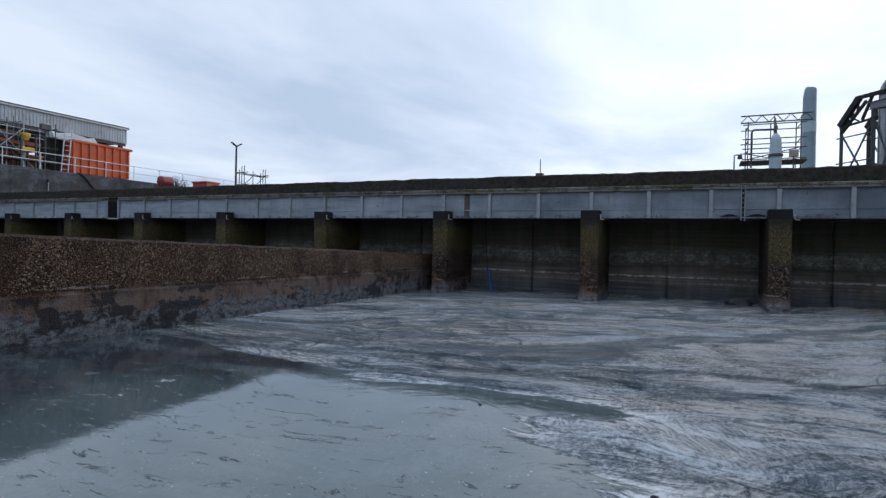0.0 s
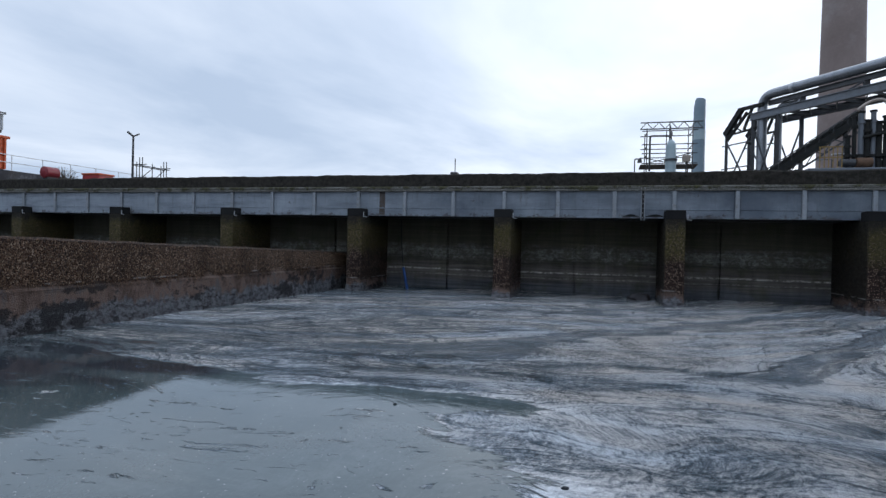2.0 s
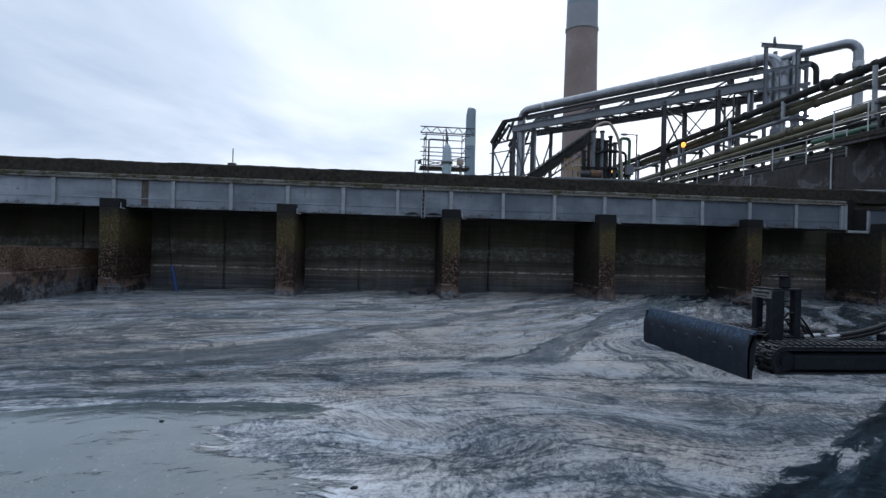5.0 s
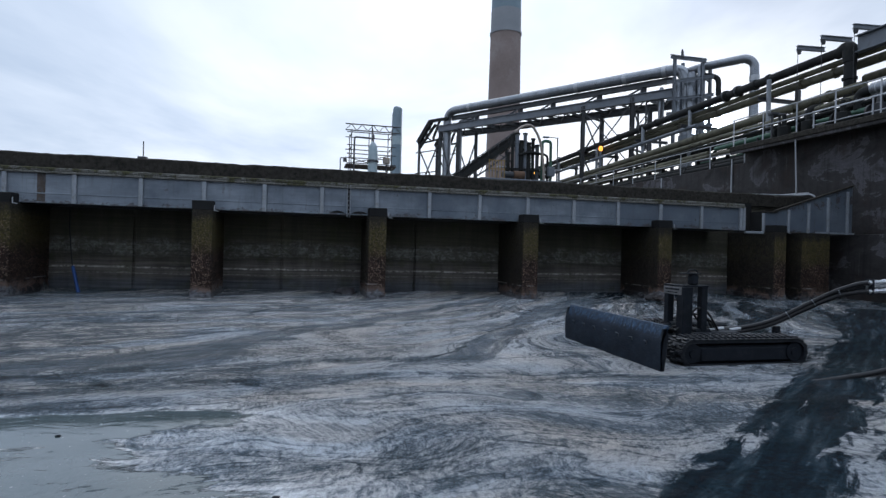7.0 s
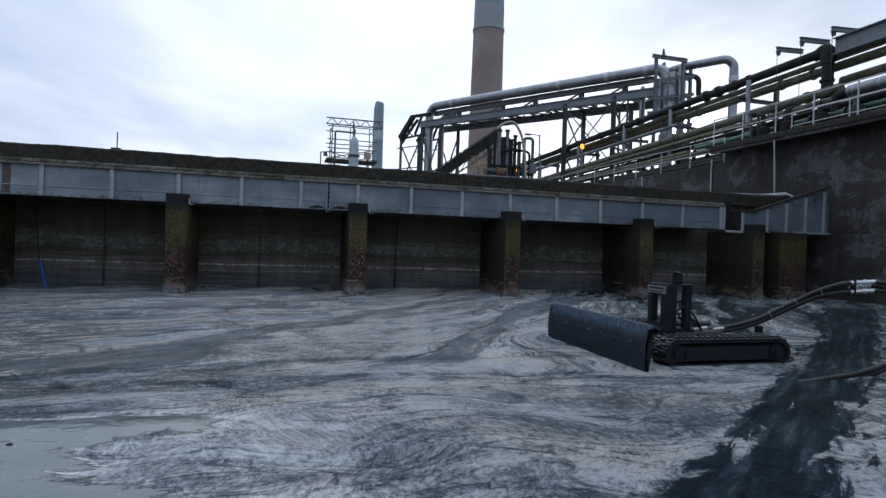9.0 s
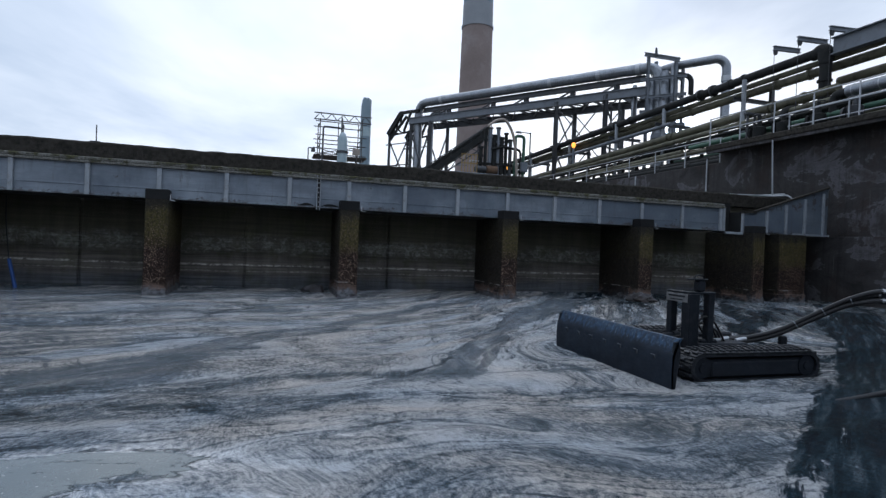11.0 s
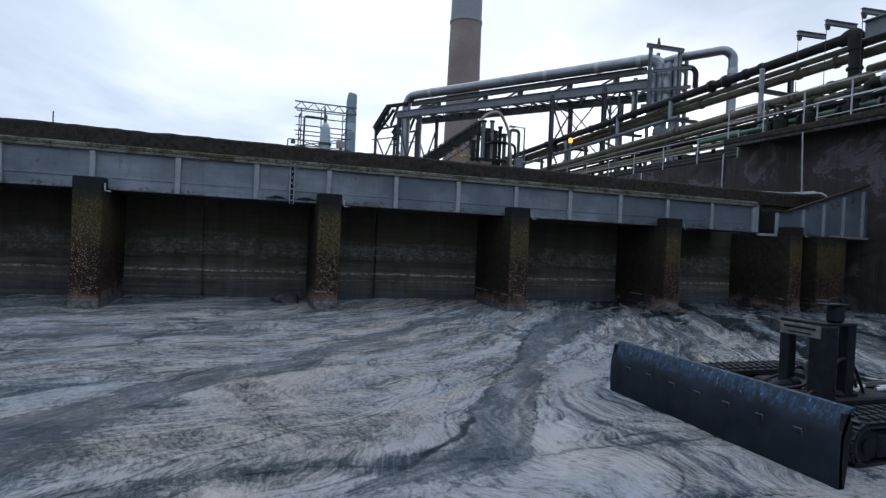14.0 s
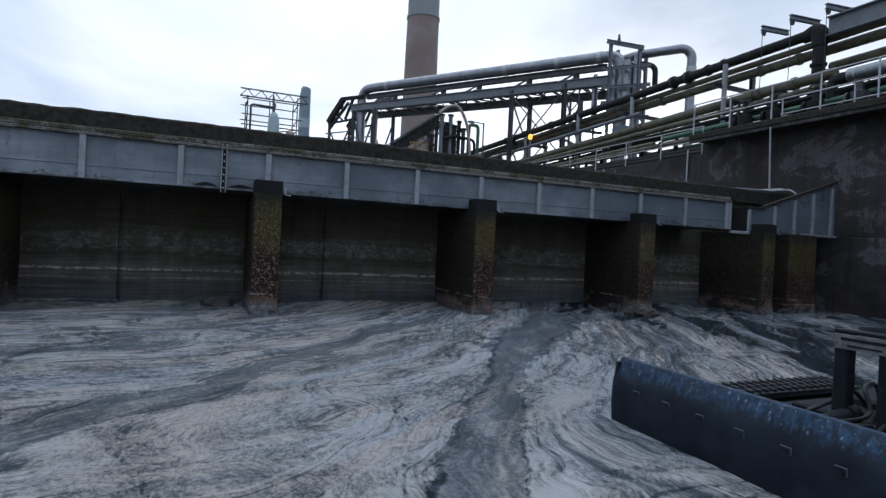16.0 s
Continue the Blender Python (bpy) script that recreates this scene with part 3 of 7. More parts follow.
M = {
    "sludge": sludge_material(),
    "north": layered_wall("basin_concrete"),
    "aggregate": aggregate("pebble_concrete", ((0.1, (0.045, 0.023, 0.013)), (0.45, (0.115, 0.058, 0.031)), (0.7, (0.165, 0.088, 0.05)), (0.87, (0.42, 0.29, 0.19))), 0.63, 58.0),
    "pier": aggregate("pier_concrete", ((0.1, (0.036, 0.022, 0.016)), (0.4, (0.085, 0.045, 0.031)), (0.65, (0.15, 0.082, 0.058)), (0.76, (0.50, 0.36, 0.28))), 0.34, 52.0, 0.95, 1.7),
    "cap": plain("bitumen", (0.008, 0.008, 0.009), (0.02, 0.02, 0.02), 0.85, bump=0.4, sheen=0.2),
    "coping": plain("mossy_concrete", (0.010, 0.0095, 0.009), (0.062, 0.055, 0.047), 0.95, coarse=11.0, fine=60, bump=1.0, dirt=(0.034, 0.033, 0.016), amount=0.5, sheen=0.15),
    "lip": mossy_edge("mossy_lip"),
    "launder": flaked_paint("blue_grey_paint"),
    "rib": plain("pale_grey_paint", (0.21, 0.235, 0.262), (0.30, 0.322, 0.35), 0.5, coarse=3, fine=30, bump=0.2, streak=0.3, dirt=(0.13, 0.11, 0.09), amount=0.45),
    "rust": plain("rust", (0.06, 0.035, 0.022), (0.15, 0.085, 0.05), 0.85, coarse=4, fine=50, bump=0.5),
    "old_rust": plain("old_rust", (0.045, 0.036, 0.032), (0.10, 0.075, 0.06), 0.85, coarse=4, fine=50, bump=0.5, dirt=(0.10, 0.12, 0.14), amount=0.6),
    "dark_concrete": stained_wall("sooty_concrete", (0.016, 0.015, 0.015), (0.042, 0.039, 0.039), (0.10, 0.096, 0.104)),
    "grey_concrete": stained_wall("grey_concrete", (0.03, 0.03, 0.034), (0.064, 0.065, 0.072), (0.11, 0.111, 0.12)),
    "ground": plain("gravel_ground", (0.08, 0.078, 0.07), (0.15, 0.145, 0.13), 0.95, coarse=0.3, fine=15, bump=0.5),
    "steel": plain("dark_steel", (0.03, 0.032, 0.036), (0.07, 0.074, 0.08), 0.5, 0.35, coarse=1.5, fine=25, dirt=(0.07, 0.045, 0.03), amount=0.35),
    "grey_steel": plain("grey_painted_steel", (0.10, 0.115, 0.135), (0.16, 0.176, 0.2), 0.5, 0.1, coarse=1.5, fine=25, dirt=(0.08, 0.065, 0.05), amount=0.4),
    "galv": plain("galvanised_steel", (0.30, 0.31, 0.33), (0.44, 0.45, 0.47), 0.45, 0.55, coarse=5, fine=40, bump=0.1),
    "cladding": plain("aluminium_cladding", (0.17, 0.185, 0.205), (0.29, 0.305, 0.33), 0.34, 0.82, coarse=1.5, fine=30, bump=0.12, dirt=(0.09, 0.085, 0.08), amount=0.4),
    "pipe_dark": plain("sooty_pipe", (0.009, 0.010, 0.010), (0.027, 0.028, 0.028), 0.75, 0.0, coarse=2, fine=30, dirt=(0.045, 0.038, 0.025), amount=0.35, sheen=0.2),
    "pipe_olive": plain("olive_lagging", (0.055, 0.052, 0.036), (0.14, 0.132, 0.09), 0.55, coarse=1.2, fine=30, dirt=(0.025, 0.022, 0.018), amount=0.7, sheen=0.25),
    "pipe_green": plain("green_pipe_paint", (0.02, 0.07, 0.045), (0.04, 0.11, 0.07), 0.5, coarse=2, fine=30, dirt=(0.04, 0.04, 0.03), amount=0.4),
    # brick paled: the haze before the chimney is put into its colour
    "brick_red": plain("chimney_brick", (0.165, 0.125, 0.113), (0.265, 0.212, 0.196), 0.9, coarse=0.15, fine=3, bump=0.3, dirt=(0.31, 0.28, 0.27), amount=0.4),
    "chimney_grey": plain("chimney_band", (0.2, 0.212, 0.23), (0.28, 0.292, 0.31), 0.8, coarse=0.2, fine=3),
    "stack_blue": plain("stack_blue_grey", (0.13, 0.19, 0.23), (0.19, 0.25, 0.29), 0.6, coarse=0.25, fine=4, dirt=(0.26, 0.29, 0.31), amount=0.4),
    "vessel": plain("pale_vessel", (0.25, 0.33, 0.36), (0.36, 0.43, 0.46), 0.5, coarse=2, fine=20),
    "orange": plain("orange_paint", (0.42, 0.06, 0.014), (0.56, 0.095, 0.022), 0.55, coarse=1.2, fine=20, dirt=(0.16, 0.045, 0.02), amount=0.5),
    "red": plain("red_paint", (0.25, 0.022, 0.025), (0.36, 0.04, 0.04), 0.5, coarse=2, fine=20, dirt=(0.1, 0.02, 0.02), amount=0.4),
    "crimson": plain("crimson_paint", (0.15, 0.012, 0.02), (0.24, 0.024, 0.034), 0.45, coarse=2, fine=20, dirt=(0.06, 0.012, 0.015), amount=0.4),
    "beige": plain("faded_beige_paint", (0.24, 0.2, 0.17), (0.34, 0.29, 0.25), 0.6, coarse=3, fine=25),
    "plank": plain("weathered_plank", (0.045, 0.034, 0.028), (0.1, 0.078, 0.064), 0.85, coarse=4, fine=50, bump=0.5),
    "yellow": plain("yellow_paint", (0.5, 0.3, 0.03), (0.62, 0.4, 0.06), 0.5, coarse=2, fine=20),
    "dirty_yellow": plain("dirty_yellow_paint", (0.16, 0.10, 0.025), (0.3, 0.19, 0.05), 0.6, coarse=3, fine=30, dirt=(0.07, 0.045, 0.025), amount=0.6),
    "faded_red": plain("faded_red_board", (0.13, 0.045, 0.03), (0.22, 0.085, 0.06), 0.8, coarse=3, fine=30, dirt=(0.08, 0.05, 0.04), amount=0.5),
    "white": plain("white_paint", (0.55, 0.56, 0.57), (0.72, 0.73, 0.74), 0.5, coarse=3, fine=30, dirt=(0.3, 0.27, 0.24), amount=0.4),
    "placard": plain("dirty_placard", (0.07, 0.07, 0.07), (0.2, 0.2, 0.2), 0.6, coarse=14, fine=60, dirt=(0.05, 0.05, 0.05), amount=0.6),
    "sheet": plain("grey_sheeting", (0.30, 0.33, 0.36), (0.40, 0.43, 0.46), 0.5, 0.15, coarse=0.5, fine=10, streak=0.2, dirt=(0.18, 0.18, 0.18)),
    "machine": plain("machine_black", (0.004, 0.0055, 0.008), (0.012, 0.0155, 0.022), 0.62, coarse=5, fine=60, bump=0.35, dirt=(0.034, 0.035, 0.038), amount=0.35, sheen=0.2),
    "rubber": plain("wet_rubber", (0.005, 0.006, 0.008), (0.016, 0.019, 0.025), 0.38, coarse=9, fine=70, bump=0.4, dirt=(0.05, 0.052, 0.056), amount=0.45, sheen=0.4),
    "hose": plain("hose_rubber", (0.007, 0.007, 0.008), (0.018, 0.018, 0.02), 0.45, coarse=8, fine=60, dirt=(0.035, 0.032, 0.03), amount=0.35, sheen=0.3),
    "chrome": plain("plated_couplings", (0.45, 0.46, 0.48), (0.65, 0.66, 0.68), 0.3, 0.9, coarse=20, fine=80, dirt=(0.1, 0.1, 0.1), amount=0.5),
    "blade_lug": plain("worn_lug", (0.05, 0.055, 0.065), (0.10, 0.11, 0.125), 0.6, coarse=9, fine=60, sheen=0.3),
    "blue_hose": plain("blue_hose", (0.012, 0.05, 0.2), (0.025, 0.09, 0.3), 0.5, coarse=6, fine=40),
    "twig": plain("bare_twigs", (0.05, 0.04, 0.03), (0.09, 0.075, 0.06), 0.9),
}


def blade_paint():
    n = Nodes("worn_blade_paint")
    z = n.xyz()[2]
    steel = n.ramp(n.noise(5, 6), (0.35, (0.006, 0.010, 0.017)), (0.7, (0.016, 0.024, 0.037)))
    blue = n.ramp(n.noise(9, 5), (0.35, (0.016, 0.042, 0.085)), (0.7, (0.036, 0.08, 0.145)))
    drips = n.noise(1.0, 6, 0.7, n.scaled(30, 22, 2.5))
    upper = n.ramp(n.math("ADD", z, n.math("MULTIPLY", n.math("SUBTRACT", drips, 0.5), 0.22)), (0.36, 0.0), (0.42, 1.0))
    color = n.mix(n.math("MULTIPLY", upper, n.ramp(drips, (0.42, 0.15), (0.62, 0.95))), steel, blue)
    chalk = n.math("MULTIPLY", upper, n.ramp(n.noise(1.0, 7, 0.75, n.scaled(45, 38, 5)), (0.58, 0.0), (0.7, 0.8)))
    color = n.mix(chalk, color, (0.34, 0.38, 0.43))
    scratch = n.noise(1.0, 5, 0.7, n.scaled(12, 12, 90))
    return n.done(color, n.ramp(scratch, (0.3, 0.45), (0.7, 0.7)), 0.0, n.bump(n.noise(45, 5, 0.7), 0.3, 0.006), Specular_IOR_Level=0.2)


M["blade"] = blade_paint()


def glowing(name, color, strength):
    n = Nodes(name)
    n.bsdf.inputs["Emission Color"].default_value = (*color, 1)
    n.bsdf.inputs["Emission Strength"].default_value = strength
    return n.done(color, 0.3)


M["sodium"] = glowing("sodium_lamp", (1.0, 0.42, 0.07), 1.7)

# ---- building helpers ----


def thing(name, at, label, category, group="", kind=""):
    ob = new(name)
    ob.location = at
    ob.empty_display_size = 0.2
    return tagged(ob, label, category, group, kind)


def mesh_of(bm, material, smooth=False):
    me = bpy.data.meshes.new("mesh")
    bmesh.ops.recalc_face_normals(bm, faces=bm.faces)
    bm.to_mesh(me)
    bm.free()
    me.materials.append(M[material])
    if smooth:
        me.polygons.foreach_set("use_smooth", [True] * len(me.polygons))
        me.set_sharp_from_angle(angle=radians(40))
    return me


def part(name, bm, material, parent, label="", smooth=False):
    me = bm if isinstance(bm, bpy.types.Mesh) else mesh_of(bm, material, smooth)
    ob = new(name, me)
    ob.parent = parent
    return tagged(ob, label)


def single(name, bm, material, label, category, group="", kind="", smooth=False):
    return tagged(new(name, mesh_of(bm, material, smooth)), label, category, group, kind)


def box(x0, x1, y0, y1, z0, z1, bevel=0.0, bm=None):
    own = bm is None or bevel > 0
    b = bmesh.new() if own else bm
    vs = [b.verts.new((x, y, z)) for x in (x0, x1) for y in (y0, y1) for z in (z0, z1)]
    for f in ((0, 1, 3, 2), (4, 6, 7, 5), (0, 4, 5, 1), (2, 3, 7, 6), (0, 2, 6, 4), (1, 5, 7, 3)):
        b.faces.new([vs[i] for i in f])
    if bevel:
        bmesh.ops.bevel(b, geom=b.edges[:], offset=bevel, segments=1, affect="EDGES")
        if bm is not None:
            join(bm, b)
            return bm
    return b


def join(bm, other):
    me = bpy.data.meshes.new("tmp")
    other.to_mesh(me)
    other.free()
    bm.from_mesh(me)
    bpy.data.meshes.remove(me)
    return bm


def tube(points, r, n=10, bm=None, close=True):
    """A round tube along points; r may be one radius or one for each point."""
    bm = bm if bm is not None else bmesh.new()
    pts = [Vector(p) for p in points]
    rs = r if isinstance(r, (list, tuple)) else [r] * len(pts)
    rings, side = [], None
    for i, p in enumerate(pts):
        along = (pts[min(i + 1, len(pts) - 1)] - pts[max(i - 1, 0)]).normalized()
        if side is None:
            side = along.orthogonal().normalized()
        side = (side - along * side.dot(along)).normalized()
        up = along.cross(side)
        rings.append([bm.verts.new(p + rs[i] * (math.cos(a) * side + math.sin(a) * up)) for a in (2 * math.pi * k / n for k in range(n))])
    for a, b in zip(rings, rings[1:]):
        for k in range(n):
            bm.faces.new((a[k], a[(k + 1) % n], b[(k + 1) % n], b[k]))
    if close:
        bm.faces.new(rings[0][::-1]), bm.faces.new(rings[-1])
    return bm


def rounded(points, radius, steps=5):
    """A polyline whose corners are turned into arcs, for pipe bends."""
    pts = [Vector(p) for p in points]
    out = [pts[0]]
    for a, b, c in zip(pts, pts[1:], pts[2:]):
        u, v = (a - b), (c - b)
        cut = min(radius, u.length * 0.49, v.length * 0.49)
        p, q = b + u.normalized() * cut, b + v.normalized() * cut
        for k in range(steps + 1):
            s = k / steps
            out.append(p * (1 - s) ** 2 + b * 2 * s * (1 - s) + q * s * s)
    return out + [pts[-1]]


def bezier(points, steps=10):
    """A smooth curve through points (Catmull-Rom)."""
    pts = [Vector(p) for p in points]
    ext = [2 * pts[0] - pts[1], *pts, 2 * pts[-1] - pts[-2]]
    out = []
    for a, b, c, d in zip(ext, ext[1:], ext[2:], ext[3:]):
        for k in range(steps):
            s = k / steps
            out.append(0.5 * (2 * b + (c - a) * s + (2 * a - 5 * b + 4 * c - d) * s * s + (3 * b - a - 3 * c + d) * s**3))
    return out + [pts[-1]]


def bar(a, b, w, h=None, bm=None):
    """A rectangular bar between two points, w wide and h high."""
    bm = bm if bm is not None else bmesh.new()
    a, b, h = Vector(a), Vector(b), h or w
    along = (b - a).normalized()
    side = along.cross(Vector((0, 0, 1)))
    side = side.normalized() if side.length > 1e-4 else Vector((1, 0, 0))
    up = side.cross(along)
    vs = [bm.verts.new(p + side * s * w / 2 + up * u * h / 2) for p in (a, b) for s, u in ((-1, -1), (1, -1), (1, 1), (-1, 1))]
    for f in ((0, 3, 2, 1), (4, 5, 6, 7), (0, 1, 5, 4), (1, 2, 6, 5), (2, 3, 7, 6), (3, 0, 4, 7)):
        bm.faces.new([vs[i] for i in f])
    return bm


def ibeam(a, b, w, h, t=0.02, bm=None):
    """A rolled I-section between two points."""
    bm = bm if bm is not None else bmesh.new()
    a, b = Vector(a), Vector(b)
    up = Vector((0, 0, 1))
    if abs((b - a).normalized().z) > 0.9:
        up = Vector((0, 1, 0))
    bar(a + up * (h - t) / 2, b + up * (h - t) / 2, w, t, bm)
    bar(a - up * (h - t) / 2, b - up * (h - t) / 2, w, t, bm)
    bar(a, b, t, h - 2 * t, bm)
    return bm

# ---- the basin ----
WEST, EAST, NORTH, SOUTH = -19.3, 31.0, 1.9, -30.0


def ground():
    """One sheet round the basin out to the horizon: low behind the north wall, raised on the other sides."""
    bm = bmesh.new()
    far, low, high = 2500.0, 2.95, 4.95
    quads = [
        ((WEST - 0.5, NORTH + 0.4, low), (EAST + 0.5, NORTH + 0.4, low), (EAST + 0.5, far, low), (WEST - 0.5, far, low)),
        ((EAST + 0.4, SOUTH - 0.4, high), (far, SOUTH - 0.4, high), (far, 60, high), (EAST + 0.4, 60, high)),
        ((EAST + 0.5, 60, low), (far, 60, low), (far, far, low), (EAST + 0.5, far, low)),
        ((-far, SOUTH - 0.4, high), (WEST - 0.4, SOUTH - 0.4, high), (WEST - 0.4, 60, high), (-far, 60, high)),
        ((-far, 60, low), (WEST - 0.5, 60, low), (WEST - 0.5, far, low), (-far, far, low)),
        ((-far, -far, high), (far, -far, high), (far, SOUTH - 0.4, high), (-far, SOUTH - 0.4, high)),
        ((EAST + 0.4, 60, low), (far, 60, low), (far, 60, high), (EAST + 0.4, 60, high)),
        ((-far, 60, low), (WEST - 0.4, 60, low), (WEST - 0.4, 60, high), (-far, 60, high)),
    ]
    for q in quads:
        bm.faces.new([bm.verts.new(p) for p in q])
    bmesh.ops.remove_doubles(bm, verts=bm.verts, dist=0.001)
    single("ground", bm, "ground", "flat grey gravel ground around the concrete basin", "ground", kind="structure")


ground()

TABLE = np.random.RandomState(5).permutation(256)


def lattice(x, y):
    xi, yi = np.floor(x).astype(int), np.floor(y).astype(int)
    u, v = x - xi, y - yi
    u, v = u * u * (3 - 2 * u), v * v * (3 - 2 * v)

    def h(a, b):
        return TABLE[(TABLE[a % 256] + b) % 256] / 255.0

    top = h(xi, yi) * (1 - u) + h(xi + 1, yi) * u
    low = h(xi, yi + 1) * (1 - u) + h(xi + 1, yi + 1) * u
    return top * (1 - v) + low * v


def fbm(x, y, octaves=5, gain=0.5):
    total, amp, norm = 0.0, 1.0, 0.0
    for k in range(octaves):
        total = total + amp * lattice(x * 2**k + 17.3 * k, y * 2**k + 9.1 * k)
        norm, amp = norm + amp, amp * gain
    return total / norm


def near_line(x, y, line):
    """The distance to a polyline, how far along it (0 to 1) the nearest place lies, and on which side."""
    best, where, side = np.full(x.shape, 1e9), np.zeros(x.shape), np.ones(x.shape)
    for i, ((ax, ay), (bx, by)) in enumerate(zip(line, line[1:])):
        dx, dy = bx - ax, by - ay
        s = np.clip(((x - ax) * dx + (y - ay) * dy) / (dx * dx + dy * dy), 0, 1)
        d = np.hypot(x - ax - s * dx, y - ay - s * dy)
        where = np.where(d < best, (i + s) / (len(line) - 1), where)
        side = np.where(d < best, np.sign((x - ax) * dy - (y - ay) * dx), side)
        best = np.minimum(best, d)
    return best, where, side


# the banks of the two streams of thin liquor, from the near end to the wall
STREAM_WEST = [(14.9, -7.9), (15.3, -7.45), (15.7, -7.05), (15.9, -6.8), (16.27, -6.2), (16.85, -5.4), (17.6, -4.4), (18.2, -3.5), (18.95, -2.45), (19.4, -1.9), (20.4, -0.75), (21.2, 0.1)]
STREAM_EAST = [(15.9, -7.8), (16.2, -7.2), (16.55, -6.75), (17.1, -5.95), (17.5, -5.25), (17.75, -4.85), (18.65, -3.8), (19.0, -3.5), (20.2, -2.1), (21.5, -0.7), (22.4, 0.1)]
BRANCH_WEST = [(10.6, -7.6), (12.3, -6.75), (13.08, -5.89), (13.61, -5.29), (14.15, -4.5), (14.72, -4.28), (15.13, -4.0), (16.0, -2.9), (17.1, -1.6), (17.8, -0.95)]
BRANCH_EAST = [(12.2, -8.0), (12.9, -7.5), (13.44, -6.89), (13.65, -6.24), (14.3, -5.14), (15.09, -4.62), (15.45, -4.05), (16.3, -3.05), (17.3, -1.9), (17.95, -1.2)]
# thin dark seams: the line, and how wide it is
# streaky wakes of blades that were drawn along the basin
WAKES = [
    [(9.0, -7.9), (10.8, -7.85), (12.55, -7.6), (13.2, -7.6), (14.37, -7.38), (15.4, -7.38), (16.4, -7.37), (17.25, -7.38), (18.15, -7.4), (19.5, -7.5)],
    [(10.2, -8.25), (12.4, -8.4), (13.38, -8.3), (14.34, -8.2), (15.1, -8.24), (17.3, -8.5), (19.5, -9.0)],
]
SEAMS = [
    (STREAM_WEST, 1.5), (STREAM_EAST[1:6], 0.8), (STREAM_EAST[6:], 1.0), (BRANCH_WEST[2:], 0.8), (BRANCH_EAST[3:6], 1.0),
    ([(14.1, -5.15), (15.09, -4.6), (16.04, -4.69), (16.6, -4.58), (17.1, -4.75)], 0.7),
    ([(14.7, -6.6), (14.47, -5.94), (14.34, -5.78), (14.45, -5.42), (14.62, -5.1)], 0.9),
    ([(15.78, -6.82), (15.87, -6.45), (16.1, -5.83), (16.2, -5.6), (16.32, -5.15), (16.44, -4.95), (16.62, -4.71)], 0.6),
    (WAKES[0], 1.0), (WAKES[1], 0.9),
    ([(13.32, -3.5), (13.06, -2.93), (13.26, -2.41), (13.63, -2.31), (13.91, -1.72), (13.61, -1.61), (13.3, -1.9)], 1.6),
    ([(7.8, -6.9), (8.68, -6.56), (9.3, -5.4), (9.6, -4.2), (9.21, -3.2)], 1.2),
    ([(17.9, -4.5), (18.5, -5.3), (18.75, -6.0), (18.4, -6.7)], 0.5),
    ([(18.86, -6.24), (19.0, -6.9), (19.37, -7.22), (20.37, -7.38), (21.6, -7.0)], 1.0),
    ([(17.2, -3.1), (17.5, -2.6), (18.0, -2.5), (18.4, -2.9), (18.3, -3.3)], 0.7),
    ([(19.4, -4.6), (19.9, -3.9), (20.6, -3.7), (21.3, -3.0)], 0.6),
    ([(10.1, -3.2), (11.3, -2.7), (12.4, -1.6), (13.2, -0.6)], 0.7),
    ([(8.6, -5.6), (10.6, -5.2), (12.2, -4.5), (13.3, -3.6)], 0.6),
    ([(9.2, -9.1), (11.2, -8.95), (13.0, -9.0), (14.5, -8.8), (16.0, -8.95)], 0.9),
]
TRAIL = [(28.0, -2.6), (25.3, -4.6), (23.2, -6.35), (21.2, -7.8), (19.54, -9.0), (18.1, -10.0), (16.7, -11.0), (14.8, -12.4)]
SPUR = [(27.0, -1.6), (24.8, -2.8), (22.9, -4.2), (21.6, -5.6), (20.9, -6.9)]


def axis(*stretches):
    """Grid lines, finer where the camera passes near: (from, to, step) one after the other."""
    return np.concatenate([np.arange(a, b - 1e-6, step) for a, b, step in stretches] + [[stretches[-1][1]]])


